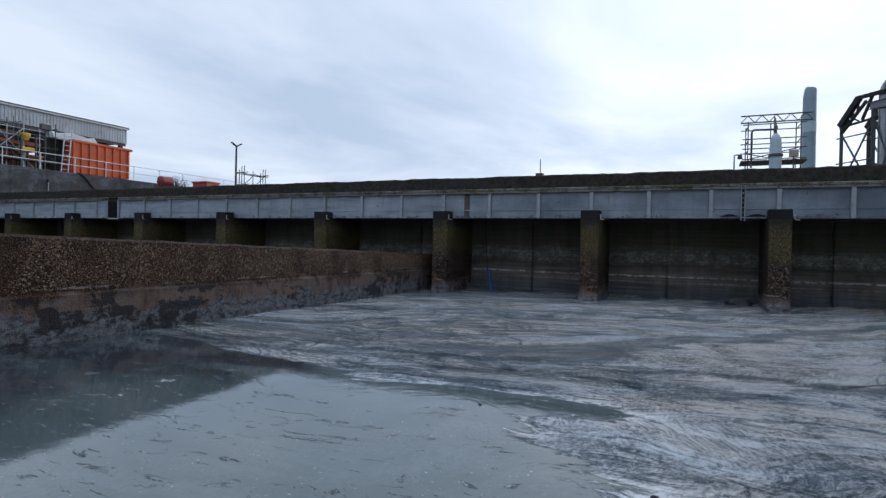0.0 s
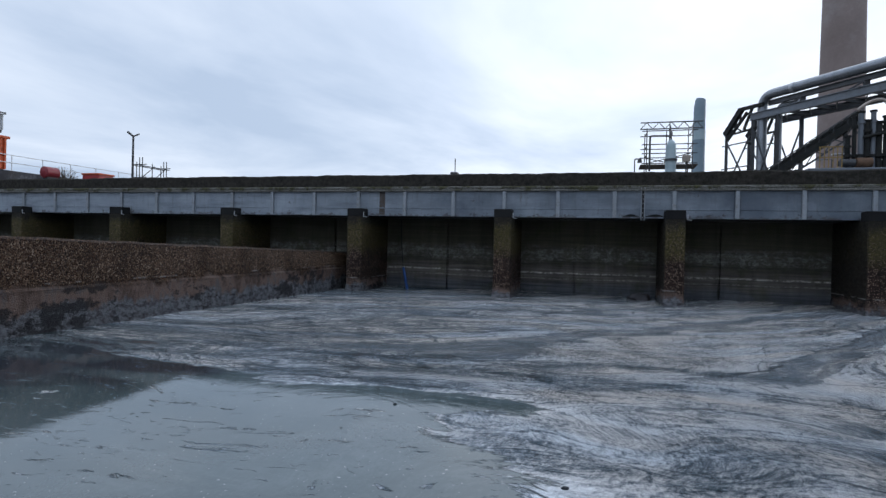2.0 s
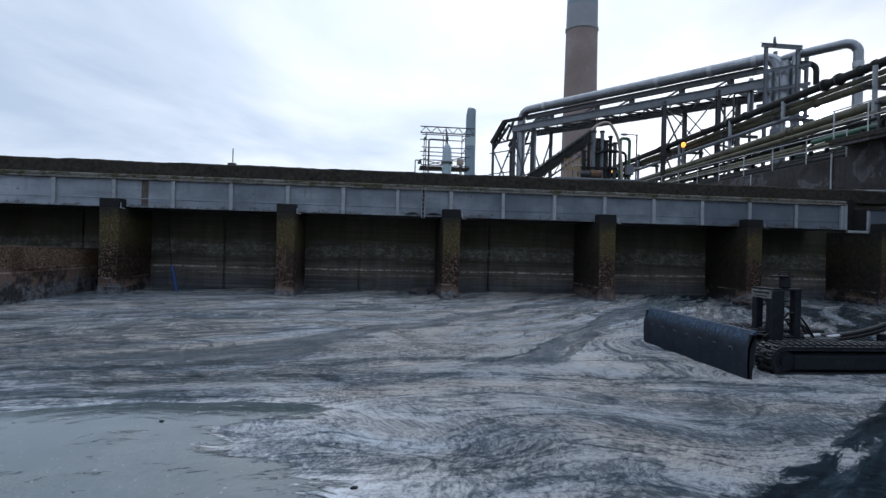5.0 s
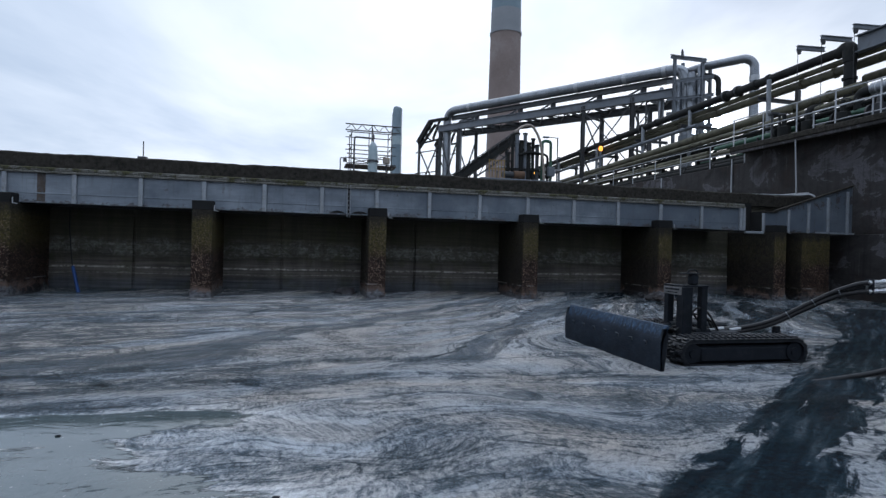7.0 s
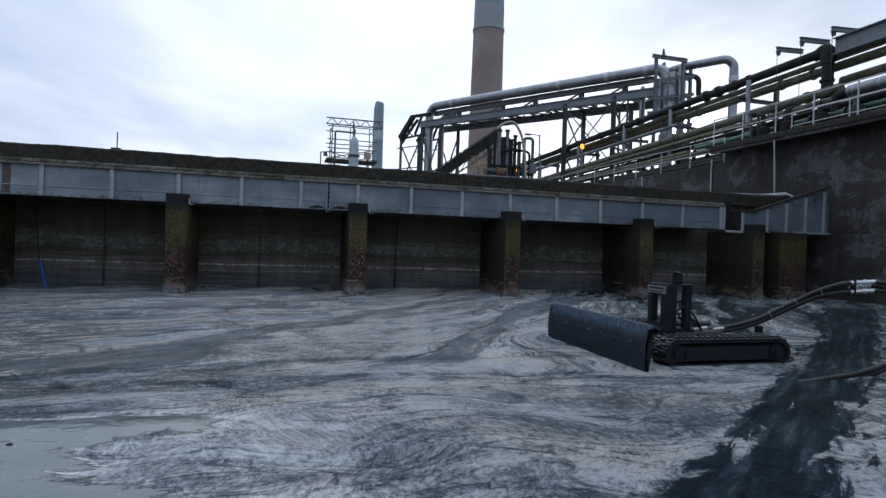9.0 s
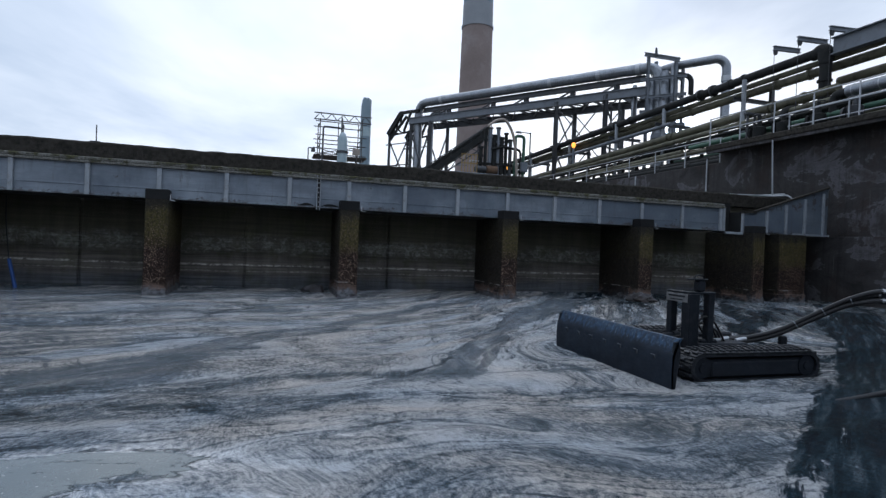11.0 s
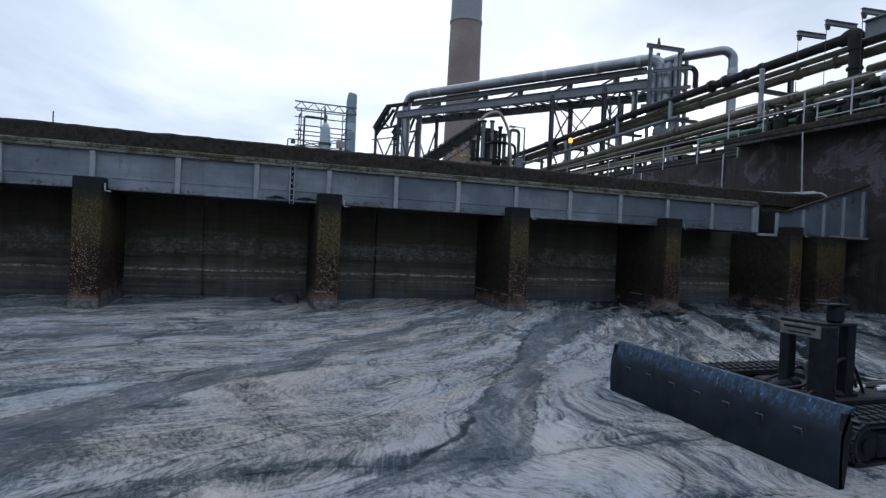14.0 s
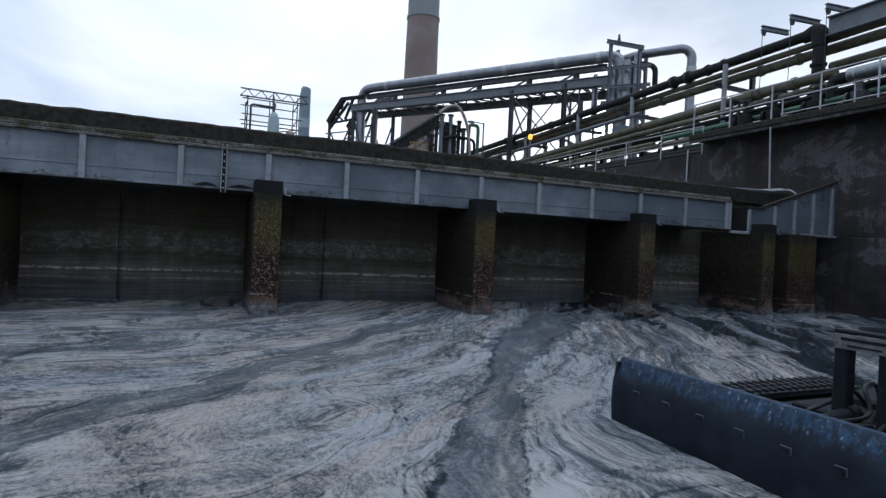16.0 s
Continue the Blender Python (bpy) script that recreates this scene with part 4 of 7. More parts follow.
def sludge():
    xs = axis((WEST, 5.0, 0.6), (5.0, 7.2, 0.2), (7.2, 12.0, 0.05), (12.0, 21.0, 0.034), (21.0, 26.0, 0.1), (26.0, EAST, 0.3))
    ys = axis((SOUTH, -14.0, 0.8), (-14.0, -12.6, 0.2), (-12.6, -9.0, 0.05), (-9.0, -2.0, 0.034), (-2.0, NORTH + 0.1, 0.07))
    x, y = np.meshgrid(xs, ys, indexing="ij")
    # slow folds carry the film of scum along
    bend = np.clip((y + 8.2) / 2.4, 0, 1)
    bend = bend * bend * (3 - 2 * bend)
    v = y - bend * 1.2 * np.log1p(np.exp((x - 15.8) / 1.0)) + 0.25 * bend * np.maximum(13 - x, 0)
    wx = x + 1.4 * (fbm(x * 0.22, y * 0.30, 3) - 0.5) + 0.7 * (fbm(x * 0.8 + 40, y * 1.1, 3) - 0.5)
    wy = v + 1.0 * (fbm(x * 0.20 + 70, y * 0.33, 3) - 0.5) + 0.5 * (fbm(x * 0.9 + 11, y * 1.2 + 5, 3) - 0.5)
    folds = fbm(wx * 0.42, wy * 1.15, 5, 0.55)
    bands = fbm(wx * 0.8 + 31, wy * 2.6 + 3, 5, 0.55)
    scum = 0.64 + 0.30 * (folds - 0.5) + 0.10 * (bands - 0.5)
    crease = np.abs(fbm(wx * 0.30 + 5, wy * 0.95 + 60, 4) - 0.5)
    scum -= 0.30 * np.exp(-((crease / 0.010) ** 2)) * np.clip((fbm(x * 0.5, y * 0.5 + 9, 3) - 0.42) * 6, 0, 1)
    # the film is darker at the west end and a little paler along the wall
    scum -= 0.14 * np.clip((13.2 - x) / 4, 0, 1) - 0.06 * np.clip((y + 4) / 3, 0, 1)
    jag = 0.26 * (fbm(x * 1.6 + 3, y * 1.6, 5, 0.6) - 0.5)
    # wet streams of thin liquor between their banks, and the middle line along which they run
    stream = np.full(x.shape, -1.0)
    course_x, course_y = x.copy(), y.copy()
    swirl = 0.34 * (fbm(x * 1.1 + 7, y * 1.1 + 2, 3) - 0.5)
    ax, ay = x + 0.5 * jag + swirl + 0.09 * (fbm(x * 4.5, y * 4.5 + 9, 4, 0.6) - 0.5), y + 0.5 * jag - swirl + 0.09 * (fbm(x * 4.5 + 30, y * 4.5, 3) - 0.5)
    for left, right, low in ((STREAM_WEST, STREAM_EAST, -7.75), (BRANCH_WEST, BRANCH_EAST, -7.6)):
        d1, s1, side1 = near_line(ax, ay, left)
        d2, s2, side2 = near_line(ax, ay, right)
        within = np.minimum(np.minimum(side1 * d1, -side2 * d2), np.minimum(0.6 * (y - low), 0.5 * (0.2 - y)))
        stream = np.maximum(stream, within)
        inside = within > 0.0
        course_x = np.where(inside, 9.0 * s1 + 0.4 * jag, course_x)
        course_y = np.where(inside, d1 + 0.2 * (bands - 0.5) + 40 - low, course_y)
        # the film thickens along the banks
        scum += 0.10 * np.exp(-(((within + 0.25) / 0.18) ** 2))
    seam = np.full(x.shape, 1.0)
    for line, wide in SEAMS:
        d, s, flank = near_line(ax, ay, line)
        seam = np.minimum(seam, d / wide + 0.05 * np.clip(1 - np.minimum(s, 1 - s) * 10, 0, 1))
        scum -= 0.06 * wide * np.exp(-((d / (0.13 * wide)) ** 2))
        scum += 0.06 * np.exp(-(((d - 0.33 * wide) / (0.16 * wide)) ** 2))
    for line in WAKES:
        d, s, flank = near_line(ax, ay, line)
        across = flank * d
        drag = np.clip((fbm(s * 9 + 3, across * 9 + 20, 5, 0.65) - 0.40) * 5, 0, 1)
        ends = np.clip(np.minimum(s, 1 - s) * 7, 0, 1)
        scum -= 0.30 * np.exp(-(((across + 0.06) / 0.20) ** 2)) * drag * ends
        for off in (-0.17, 0.12):
            seam = np.minimum(seam, np.abs(across - off) / 0.6 + 0.012 * (1 - drag) + 0.05 * (1 - ends))
    # between the wakes the film is thin towards the west
    scum -= 0.07 * np.clip((14.6 - x) / 1.2, 0, 1) * np.exp(-(((y + 8.35) / 0.5) ** 2))
    # the track that the machine left: black mire with torn edges
    d, s, flank = near_line(x + 1.6 * jag, y + 1.6 * jag, TRAIL)
    w = 0.34 + 0.012 * np.maximum(x - 18, 0) ** 1.3
    mire = np.clip((w - d) / 0.9 + 0.5, 0, 1)
    track_x, track_y = s * 16, flank * d
    d2 = near_line(x + 2.4 * jag, y + 2.0 * jag, SPUR)[0]
    mire = np.maximum(mire, 0.8 * np.clip((0.22 + 1.1 * (fbm(wx * 0.9, wy * 2.2 + 4, 5, 0.6) - 0.5) - d2) / 0.16 + 0.5, 0, 1))
    # the east end is thinner and darker
    east = np.clip((x + 0.35 * (y + 6) + 5 * (fbm(x * 0.25, y * 0.4, 4) - 0.5) - 22.0) / 2.5, 0, 1)
    blots = np.clip((fbm(wx * 0.55 + 8, wy * 1.7, 5, 0.6) - 0.47) * 7, 0, 1)
    mire = np.maximum(mire, 0.75 * east * blots)
    scum -= 0.14 * east
    scum -= 0.10 * mire
    # the film is paler in two broad patches along the middle of the basin
    scum += 0.16 * np.exp(-(((x - 16.6) / 3.4) ** 2) - ((y + 5.8) / 2.6) ** 2)
    scum += 0.17 * np.exp(-(((x - 15.6) / 2.2) ** 2) - ((y + 10.3) / 1.9) ** 2)
    # clear water stands at the west end of the open surface
    edge = fbm(x * 0.7, y * 1.3, 5, 0.6) - 0.5
    drawn = fbm(wx * 0.5 + 3, wy * 2.2 + 12, 5, 0.6) - 0.5
    pool = np.clip((-8.95 - y + 1.4 * edge + 1.2 * drawn) / 0.5, 0, 1) * np.clip((14.6 - x + 0.22 * (-10.5 - y) + 1.2 * edge + 2.0 * drawn) / 1.4, 0, 1)
    west = np.clip((10.6 - x + 2.2 * edge) / 0.8, 0, 1) * np.clip((-8.3 + 0.45 * (9.0 - x) - y + 1.6 * edge + 3.0 * drawn) / 0.6, 0, 1)
    pool = np.maximum(pool, west)
    near = np.clip((-7.6 - y + 1.5 * edge + 2.0 * drawn) / 2.0, 0, 1) * 0.56 * np.clip((15.9 - x + 2.0 * edge + 3.0 * drawn) / 1.6, 0, 1)
    pool = np.maximum(pool, near) * (1 - mire)
    slick = np.clip((9.8 - x + 0.10 * (y + 10) + 2.4 * edge + 3.2 * drawn) / 0.5, 0, 1) * (0.55 + 0.45 * np.clip((fbm(wx * 0.7, wy * 2.4 + 33, 5, 0.6) - 0.42) * 9, 0, 1))
    slick *= np.clip(pool * 1.5, 0, 1)
    scum -= 0.30 * slick
    z = 0.030 * (fbm(wx * 0.6, wy * 1.2, 4) - 0.5) + 0.020 * (scum - 0.5) + 0.012 * (bands - 0.5)
    z = z * (1 - 0.95 * np.clip(pool * 1.3, 0, 1)) + 0.10 * np.exp(-(((NORTH - y) / 0.35) ** 2)) * fbm(x * 1.5, y * 1.5, 4)
    nx, ny = x.shape
    co = np.stack([x, y, z], -1).reshape(-1, 3)
    at = np.arange(nx * ny).reshape(nx, ny)
    faces = np.stack([at[:-1, :-1], at[1:, :-1], at[1:, 1:], at[:-1, 1:]], -1).reshape(-1, 4)
    me = bpy.data.meshes.new("sludge")
    me.from_pydata(co.tolist(), [], faces.tolist())
    for name, field in (("scum", np.clip(scum, 0, 1)), ("pool", np.clip(pool, 0, 1)), ("mire", np.clip(mire, 0, 1)), ("slick", np.clip(slick, 0, 1)), ("stream", np.clip(stream, -0.5, 0.5)), ("seam", np.clip(seam, 0, 0.5))):
        me.attributes.new(name, "FLOAT", "POINT").data.foreach_set("value", field.astype(np.float32).ravel())
    for name, u, v in (("flow", wx, wy), ("course", course_x, course_y), ("track", track_x, track_y)):
        pair = np.stack([u, v, np.zeros_like(x)], -1).astype(np.float32)
        me.attributes.new(name, "FLOAT_VECTOR", "POINT").data.foreach_set("vector", pair.ravel())
    me.polygons.foreach_set("use_smooth", [True] * len(me.polygons))
    me.materials.append(M["sludge"])
    tagged(new("sludge_surface", me), "wet grey sludge with marbled scum and dark streams", "sludge", kind="structure")


sludge()


def slab_wall(name, x0, x1, y0, y1, z0, z1, material, label, bevel=0.02):
    return single(name, box(x0, x1, y0, y1, z0, z1, bevel), material, label, "wall", kind="structure")


# north wall: a backing, and cast panels with open joints between them
wall_north = slab_wall("wall_north", WEST - 0.4, EAST + 0.4, NORTH + 0.07, NORTH + 0.42, -0.6, 3.30, "north", "dark stained concrete basin wall with tide marks")


def wall_panel(x0, x1):
    bm = box(x0, x1, NORTH, NORTH + 0.068, -0.5, 2.94, 0.012)
    box(x0, x1, NORTH - 0.035, NORTH + 0.004, -0.5, 0.44, 0.01, bm)
    box(x0, x1, NORTH - 0.016, NORTH + 0.004, 0.44, 0.59, 0.006, bm)
    return bm


joints = [13.47 + 3.59 * k for k in range(-9, 6)]
for a, b in zip([WEST] + joints, joints + [EAST]):
    part("panel", wall_panel(a + 0.035, b - 0.035), "north", wall_north)
coping = bmesh.new()
rows = []
for k in range(420):
    x = WEST + k * (EAST - WEST) / 419
    rise = 0.03 * noise.noise((x * 0.7, 2.0, 0.0)) + 0.02 * noise.noise((x * 3.1, 5.0, 0.0)) + 0.012 * noise.noise((x * 11.0, 1.0, 0.0))
    lean = 0.012 * noise.noise((x * 4.0, 9.0, 0.0))
    rows.append([coping.verts.new((x, y, z)) for y, z in ((NORTH - 0.13, 2.935), (NORTH - 0.13 + lean, 3.30 + rise), (NORTH - 0.10 + lean, 3.335 + rise), (NORTH + 0.2, 3.35 + rise), (NORTH + 0.5, 3.33), (NORTH + 0.5, 2.935))])
for a, b in zip(rows, rows[1:]):
    for k in range(6):
        coping.faces.new((a[k], a[(k + 1) % 6], b[(k + 1) % 6], b[k]))
single("wall_coping", coping, "coping", "dark mossy concrete coping along the basin wall", "coping", kind="structure")


def west_baffle():
    """The low pebble-faced wall; its crest falls a little towards the north wall."""
    bm = bmesh.new()
    ys = np.linspace(-26, NORTH - 0.04, 160)
    prof = []
    for y in ys:
        crest = 1.0 + (1.62 - y) * 0.0255 + 0.014 * noise.noise((y * 2.3, 0, 0)) + 0.008 * noise.noise((y * 9, 3, 0))
        face = 7.13 + 0.012 * noise.noise((y * 1.7, 7, 0))
        prof.append([bm.verts.new(p) for p in ((6.70, y, -0.5), (6.70, y, crest - 0.02), (6.75, y, crest), (face - 0.09, y, crest + 0.004), (face - 0.045, y, crest - 0.03),
                                                (face - 0.03, y, 0.60), (face + 0.015, y, 0.565), (face + 0.015, y, -0.5))])
    for a, b in zip(prof, prof[1:]):
        for k in range(7):
            bm.faces.new((a[k], a[k + 1], b[k + 1], b[k]))
    bm.faces.new(prof[0]), bm.faces.new(prof[-1][::-1])
    return single("wall_west", bm, "aggregate", "low brown pebble-faced concrete wall with dark tide band", "wall", kind="structure")


wall_west = west_baffle()


def pebbles():
    """Loose-faced stones standing out of the low wall."""
    rng = np.random.RandomState(3)
    verts, faces = [], []
    shape = np.array([(1, 0, 0), (0, 1, 0), (-0.4, 0, 0), (0, -1, 0), (0.2, 0, 1), (0.2, 0, -1)])
    tris = [(0, 1, 4), (1, 2, 4), (2, 3, 4), (3, 0, 4), (1, 0, 5), (2, 1, 5), (3, 2, 5), (0, 3, 5)]
    for _ in range(16000):
        y = -12.5 + 14.3 * rng.rand() ** 1.15
        top = 1.0 + (1.62 - y) * 0.0255
        z = 0.62 + (top - 0.66) * rng.rand() ** 0.8
        r = 0.006 + 0.009 * rng.rand()
        pts = shape * np.array([r * 0.7, r * (0.8 + 0.6 * rng.rand()), r * (0.7 + 0.5 * rng.rand())])
        x = 7.10 - (z - 0.6) * 0.03
        k = len(verts)
        verts += (pts + (x, y, z)).tolist()
        faces += [(a + k, b + k, c + k) for a, b, c in tris]
    me = bpy.data.meshes.new("pebbles")
    me.from_pydata(verts, [], faces)
    n = Nodes("pebble")
    rnd = n.tree.nodes.new("ShaderNodeNewGeometry").outputs["Random Per Island"]
    me.materials.append(n.done(n.ramp(rnd, (0.0, (0.06, 0.033, 0.02)), (0.5, (0.14, 0.078, 0.044)), (0.8, (0.2, 0.118, 0.066)), (1.0, (0.34, 0.26, 0.19))), 0.6, 0, n.bump(n.noise(80), 0.3, 0.004)))
    ob = new("pebble_facing", me)
    ob.parent = wall_west
    tagged(ob, "small brown exposed pebbles", kind="stuff")


pebbles()

wall_east = slab_wall("wall_east", EAST, EAST + 0.45, SOUTH, 60, -0.6, 5.02, "dark_concrete", "tall sooty concrete wall with water stains")
slab_wall("wall_east_toe", EAST - 0.22, EAST + 0.002, SOUTH, NORTH, -0.6, 2.05, "dark_concrete", "dark slimed lower wall face of the basin")
slab_wall("wall_west_far", WEST - 0.45, WEST, SOUTH, 60, -0.6, 5.05, "grey_concrete", "tall grey concrete basin wall")
slab_wall("wall_south", WEST - 0.4, EAST + 0.4, SOUTH - 0.4, SOUTH, -0.6, 5.0, "dark_concrete", "plain concrete end wall of the basin")
walkway = single("walkway_slab", box(30.2, EAST + 2.6, SOUTH, 5.2, 5.36, 5.56, 0.025), "coping", "overhanging dark concrete walkway slab", "walkway", kind="structure")
part("plinth", box(EAST - 0.02, EAST + 0.43, SOUTH, 5.2, 5.0, 5.37), "dark_concrete", walkway)
part("drip_edge", box(30.24, 30.31, SOUTH, 5.19, 5.26, 5.37, 0.01), "dark_concrete", walkway)

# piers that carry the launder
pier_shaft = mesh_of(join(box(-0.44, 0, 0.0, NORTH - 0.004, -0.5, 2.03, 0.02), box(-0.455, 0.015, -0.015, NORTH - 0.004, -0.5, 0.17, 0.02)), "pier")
pier_cap = mesh_of(box(-0.443, 0.003, -0.003, 0.36, 2.0, 2.22, 0.014), "cap")
bracket_mesh = mesh_of(join(bar((0.04, -0.01, 2.12), (0.04, -0.01, 2.0), 0.018, 0.018), bar((0.04, -0.01, 2.0), (0.13, -0.01, 1.985), 0.018, 0.018)), "galv")
for k in range(-4, 8):
    x = 4.0 * k + (0.0 if k < 7 else -0.15)
    pier = thing("pier", (x, 0, 0), "pebbly concrete pier with a black cap carrying the launder", "pier", "piers along the basin wall", "structure")
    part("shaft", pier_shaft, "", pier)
    part("cap", pier_cap, "", pier, "black bitumen-coated pier head")
    part("bracket", bracket_mesh, "", pier, "small pale bent steel bracket")
pier = thing("pier", (29.55, 0, 0), "pebbly concrete pier below the launder end box", "pier", "piers along the basin wall", "structure")
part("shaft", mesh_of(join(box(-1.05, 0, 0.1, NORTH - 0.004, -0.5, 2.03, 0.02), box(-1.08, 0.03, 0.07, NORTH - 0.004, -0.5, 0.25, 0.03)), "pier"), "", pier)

# launder: a steel channel hung along the wall
RIBS = [15.79 + 1.35 * k for k in range(-26, 9)]


def rib_mesh(h):
    bm = box(-0.045, 0.045, -0.062, 0.0, 0.0, h, 0.006)
    box(-0.012, 0.012, -0.004, 0.02, 0.0, h, 0.0, bm)
    return mesh_of(bm, "rib")


RIB = rib_mesh(0.655)


def launder(x0, x1, label):
    top, low, y = 2.70, 2.045, 0.45
    ob = thing("launder", (x0, y, low), label, "launder", "launder sections", "structure")
    n = x1 - x0
    part("side_plate", box(0, n, 0, 0.012, 0, top - low, 0.002), "launder", ob, "blue-grey painted steel side plate")
    part("bottom_plate", box(0, n, 0.012, NORTH - y - 0.004, 0.0, 0.014, 0.002), "steel", ob)
    part("flange", join(box(0, n, -0.075, 0.05, top - low, top - low + 0.05, 0.008), box(0, n, -0.04, 0.06, top - low + 0.05, top - low + 0.135, 0.02)), "lip", ob, "moss-covered concrete-crusted top flange")
    part("swage", box(0, n, -0.012, 0.0, 0.20, 0.225, 0.004), "launder", ob)
    part("bottom_angle", box(0, n, -0.035, 0.0, -0.004, 0.03, 0.004), "launder", ob)
    for x in RIBS:
        if x0 + 0.1 < x < x1 - 0.1:
            rib = part("rib", RIB, "", ob, "pale grey vertical stiffener")
            rib.location = (x - x0, -0.002, 0.0)
    for x in (0.04, n - 0.04):
        rib = part("end_rib", RIB, "", ob)
        rib.location = (x, -0.003, 0.0)
    return ob


launder_main = launder(-5.90, 26.74, "long blue-grey steel launder with ribs and mossy top edge")
launder(WEST, -6.55, "blue-grey steel launder section past a gap")
part("rust_panel", box(14.20, 14.36, -0.006, 0.002, 0.03, 0.655), "old_rust", launder_main, "dull brown rusted strip on the side plate")
joint = bmesh.new()
box(20.945, 20.963, -0.07, 0.0, -0.06, 0.74, 0.004, joint)
box(21.017, 21.035, -0.07, 0.0, -0.06, 0.74, 0.004, joint)
part("joint_channel", joint, "rib", launder_main, "bolted pale joint channel")
part("joint_strip", box(20.962, 21.018, -0.05, -0.003, -0.05, 0.72, 0.004), "cap", launder_main, "black joint strip")
for k in range(7):
    part("bolt", tube([(20.99, -0.05, 0.02 + k * 0.11), (20.99, -0.066, 0.02 + k * 0.11)], 0.014, 6), "galv", launder_main)
for a, b in ((20.55, 20.92), (21.06, 21.5)):
    seal = bmesh.new()
    for k in range(9):
        s = k / 8
        h = 0.085 * math.sin(math.pi * min(0.15 + s * 0.85, 1.0)) if a < 20.7 else 0.085 * math.sin(math.pi * (1 - s) * 0.85 + 0.0)
        box(a + (b - a) * s, a + (b - a) * (s + 0.13), -0.02, -0.003, 0.0, 0.012 + max(h, 0.0), 0.0, seal)
    part("joint_seal", seal, "cap", launder_main, "black bitumen seal at the joint")


def end_box():
    """The flared end of the launder that climbs against the east wall."""
    ob = thing("launder_end", (27.42, 0.42, 2.045), "flared blue-grey steel launder end box against the wall", "launder", "launder sections", "structure")
    n = 30.72 - 27.42
    bm = bmesh.new()
    for y in (0.0, 0.014):
        vs = [bm.verts.new(p) for p in ((0, y, 0), (n, y, 0), (n, y, 1.50), (0.42, y, 0.60), (0, y, 0.55))]
        bm.faces.new(vs if y else vs[::-1])
    bm.verts.ensure_lookup_table()
    for k in range(5):
        bm.faces.new((bm.verts[k], bm.verts[(k + 1) % 5], bm.verts[(k + 1) % 5 + 5], bm.verts[k + 5]))
    part("side_plate", bm, "launder", ob, "blue-grey steel plate with a rising top edge")
    part("flange", bar((0.42, 0.0, 0.63), (n, 0.0, 1.53), 0.11, 0.05, box(-0.02, 0.44, -0.06, 0.06, 0.57, 0.62)), "coping", ob, "dark mossy sloping top flange")
    part("bottom_plate", box(0, n, 0.015, 1.46, 0, 0.014), "steel", ob)
    for k in range(1, 5):
        x = 0.12 + k * 0.74
        part("rib", box(x - 0.04, x + 0.04, -0.06, -0.002, 0.0, 0.55 + max(x - 0.42, 0) * 0.292, 0.006), "rib", ob)
    part("hatch_plate", box(1.9, 3.4, -0.005, 0.0, -0.004, 0.05), "rib", ob)


end_box()
sill = thing("launder_outlet", (26.78, 0.42, 1.96), "pale steel outlet frame in the launder gap", "outlet frame", "", "structure")
part("sill_bar", box(0, 0.66, -0.03, 0.05, 0.0, 0.07, 0.008), "rib", sill)
part("jamb", box(0.60, 0.66, -0.03, 0.04, 0.07, 0.62, 0.006), "rib", sill)
gap = thing("launder_outlet", (-6.52, 0.45, 1.99), "dark open gap between launder sections with sill", "outlet frame", "", "structure")
part("sill_bar", box(0, 0.58, -0.03, 0.05, 0.0, 0.06, 0.008), "rib", gap)
# black plates added in both gaps in place of the shade inside
part("gap_shade_plate", box(0.0, 0.60, 0.5, 0.53, 0.06, 0.93), "cap", gap, "black back plate standing in for shade in the gap")
part("end_plate", box(-0.018, 0.0, 0.02, 0.5, 0.06, 0.70), "cap", gap, "black end plate standing in for shade in the gap")
part("end_plate", box(0.60, 0.618, 0.06, 0.5, 0.07, 0.68), "cap", sill, "black end plate standing in for shade in the gap")
part("gap_shade_plate", box(0.0, 0.64, 0.5, 0.53, 0.07, 0.96), "cap", sill, "black back plate standing in for shade in the gap")

# pipe runs on the east wall
rail_pipe = thing("wall_pipe", (29.0, 1.9, 3.3), "thin pale pipe bent along the concrete wall", "pipe")
part("pipe_run", tube(rounded([(-0.75, 0.06, 0.03), (0.9, -0.1, 0.06), (0.95, -0.75, 0.05), (1.1, -0.95, -0.28)], 0.15), 0.028, 8), "galv", rail_pipe, smooth=True)
part("drop_pipe", tube([(1.2, 0.2, 2.0), (1.3, 0.2, 0.1)], 0.025, 8), "galv", rail_pipe, smooth=True)
drain = thing("drain_pipe", (EAST - 0.05, 5.9, 3.6), "thin pale drain pipe on the concrete wall", "pipe")
part("pipe_run", tube(rounded([(0, 0, 1.62), (0, 0, 0.02), (-0.1, -0.7, 0.0), (-0.35, -4.0, -0.12)], 0.12), 0.03, 8), "galv", drain, smooth=True)
drain2 = thing("drain_pipe", (EAST - 0.05, 10.6, 3.0), "thin pale drain pipe on the concrete wall", "pipe")
part("pipe_run", tube([(0, 0, 2.0), (0, 0, 0.0)], 0.03, 8), "galv", drain2, smooth=True)


def handrail(at, length, label, step=1.35, material="galv", level=1.05, group="handrails"):
    """A tubular guard rail along +y from a base point."""
    ob = thing("handrail", at, label, "handrail", group)
    post = mesh_of(tube([(0, 0, 0), (0, 0, level)], 0.024, 8), material, True)
    n = max(int(length / step), 1)
    for k in range(n + 1):
        p = part("post", post, "", ob)
        p.location = (0, k * length / n, 0)
    for z in (level, level * 0.53):
        part("rail", tube([(0, -0.05, z), (0, length + 0.05, z)], 0.022, 8), material, ob, smooth=True)
    return ob


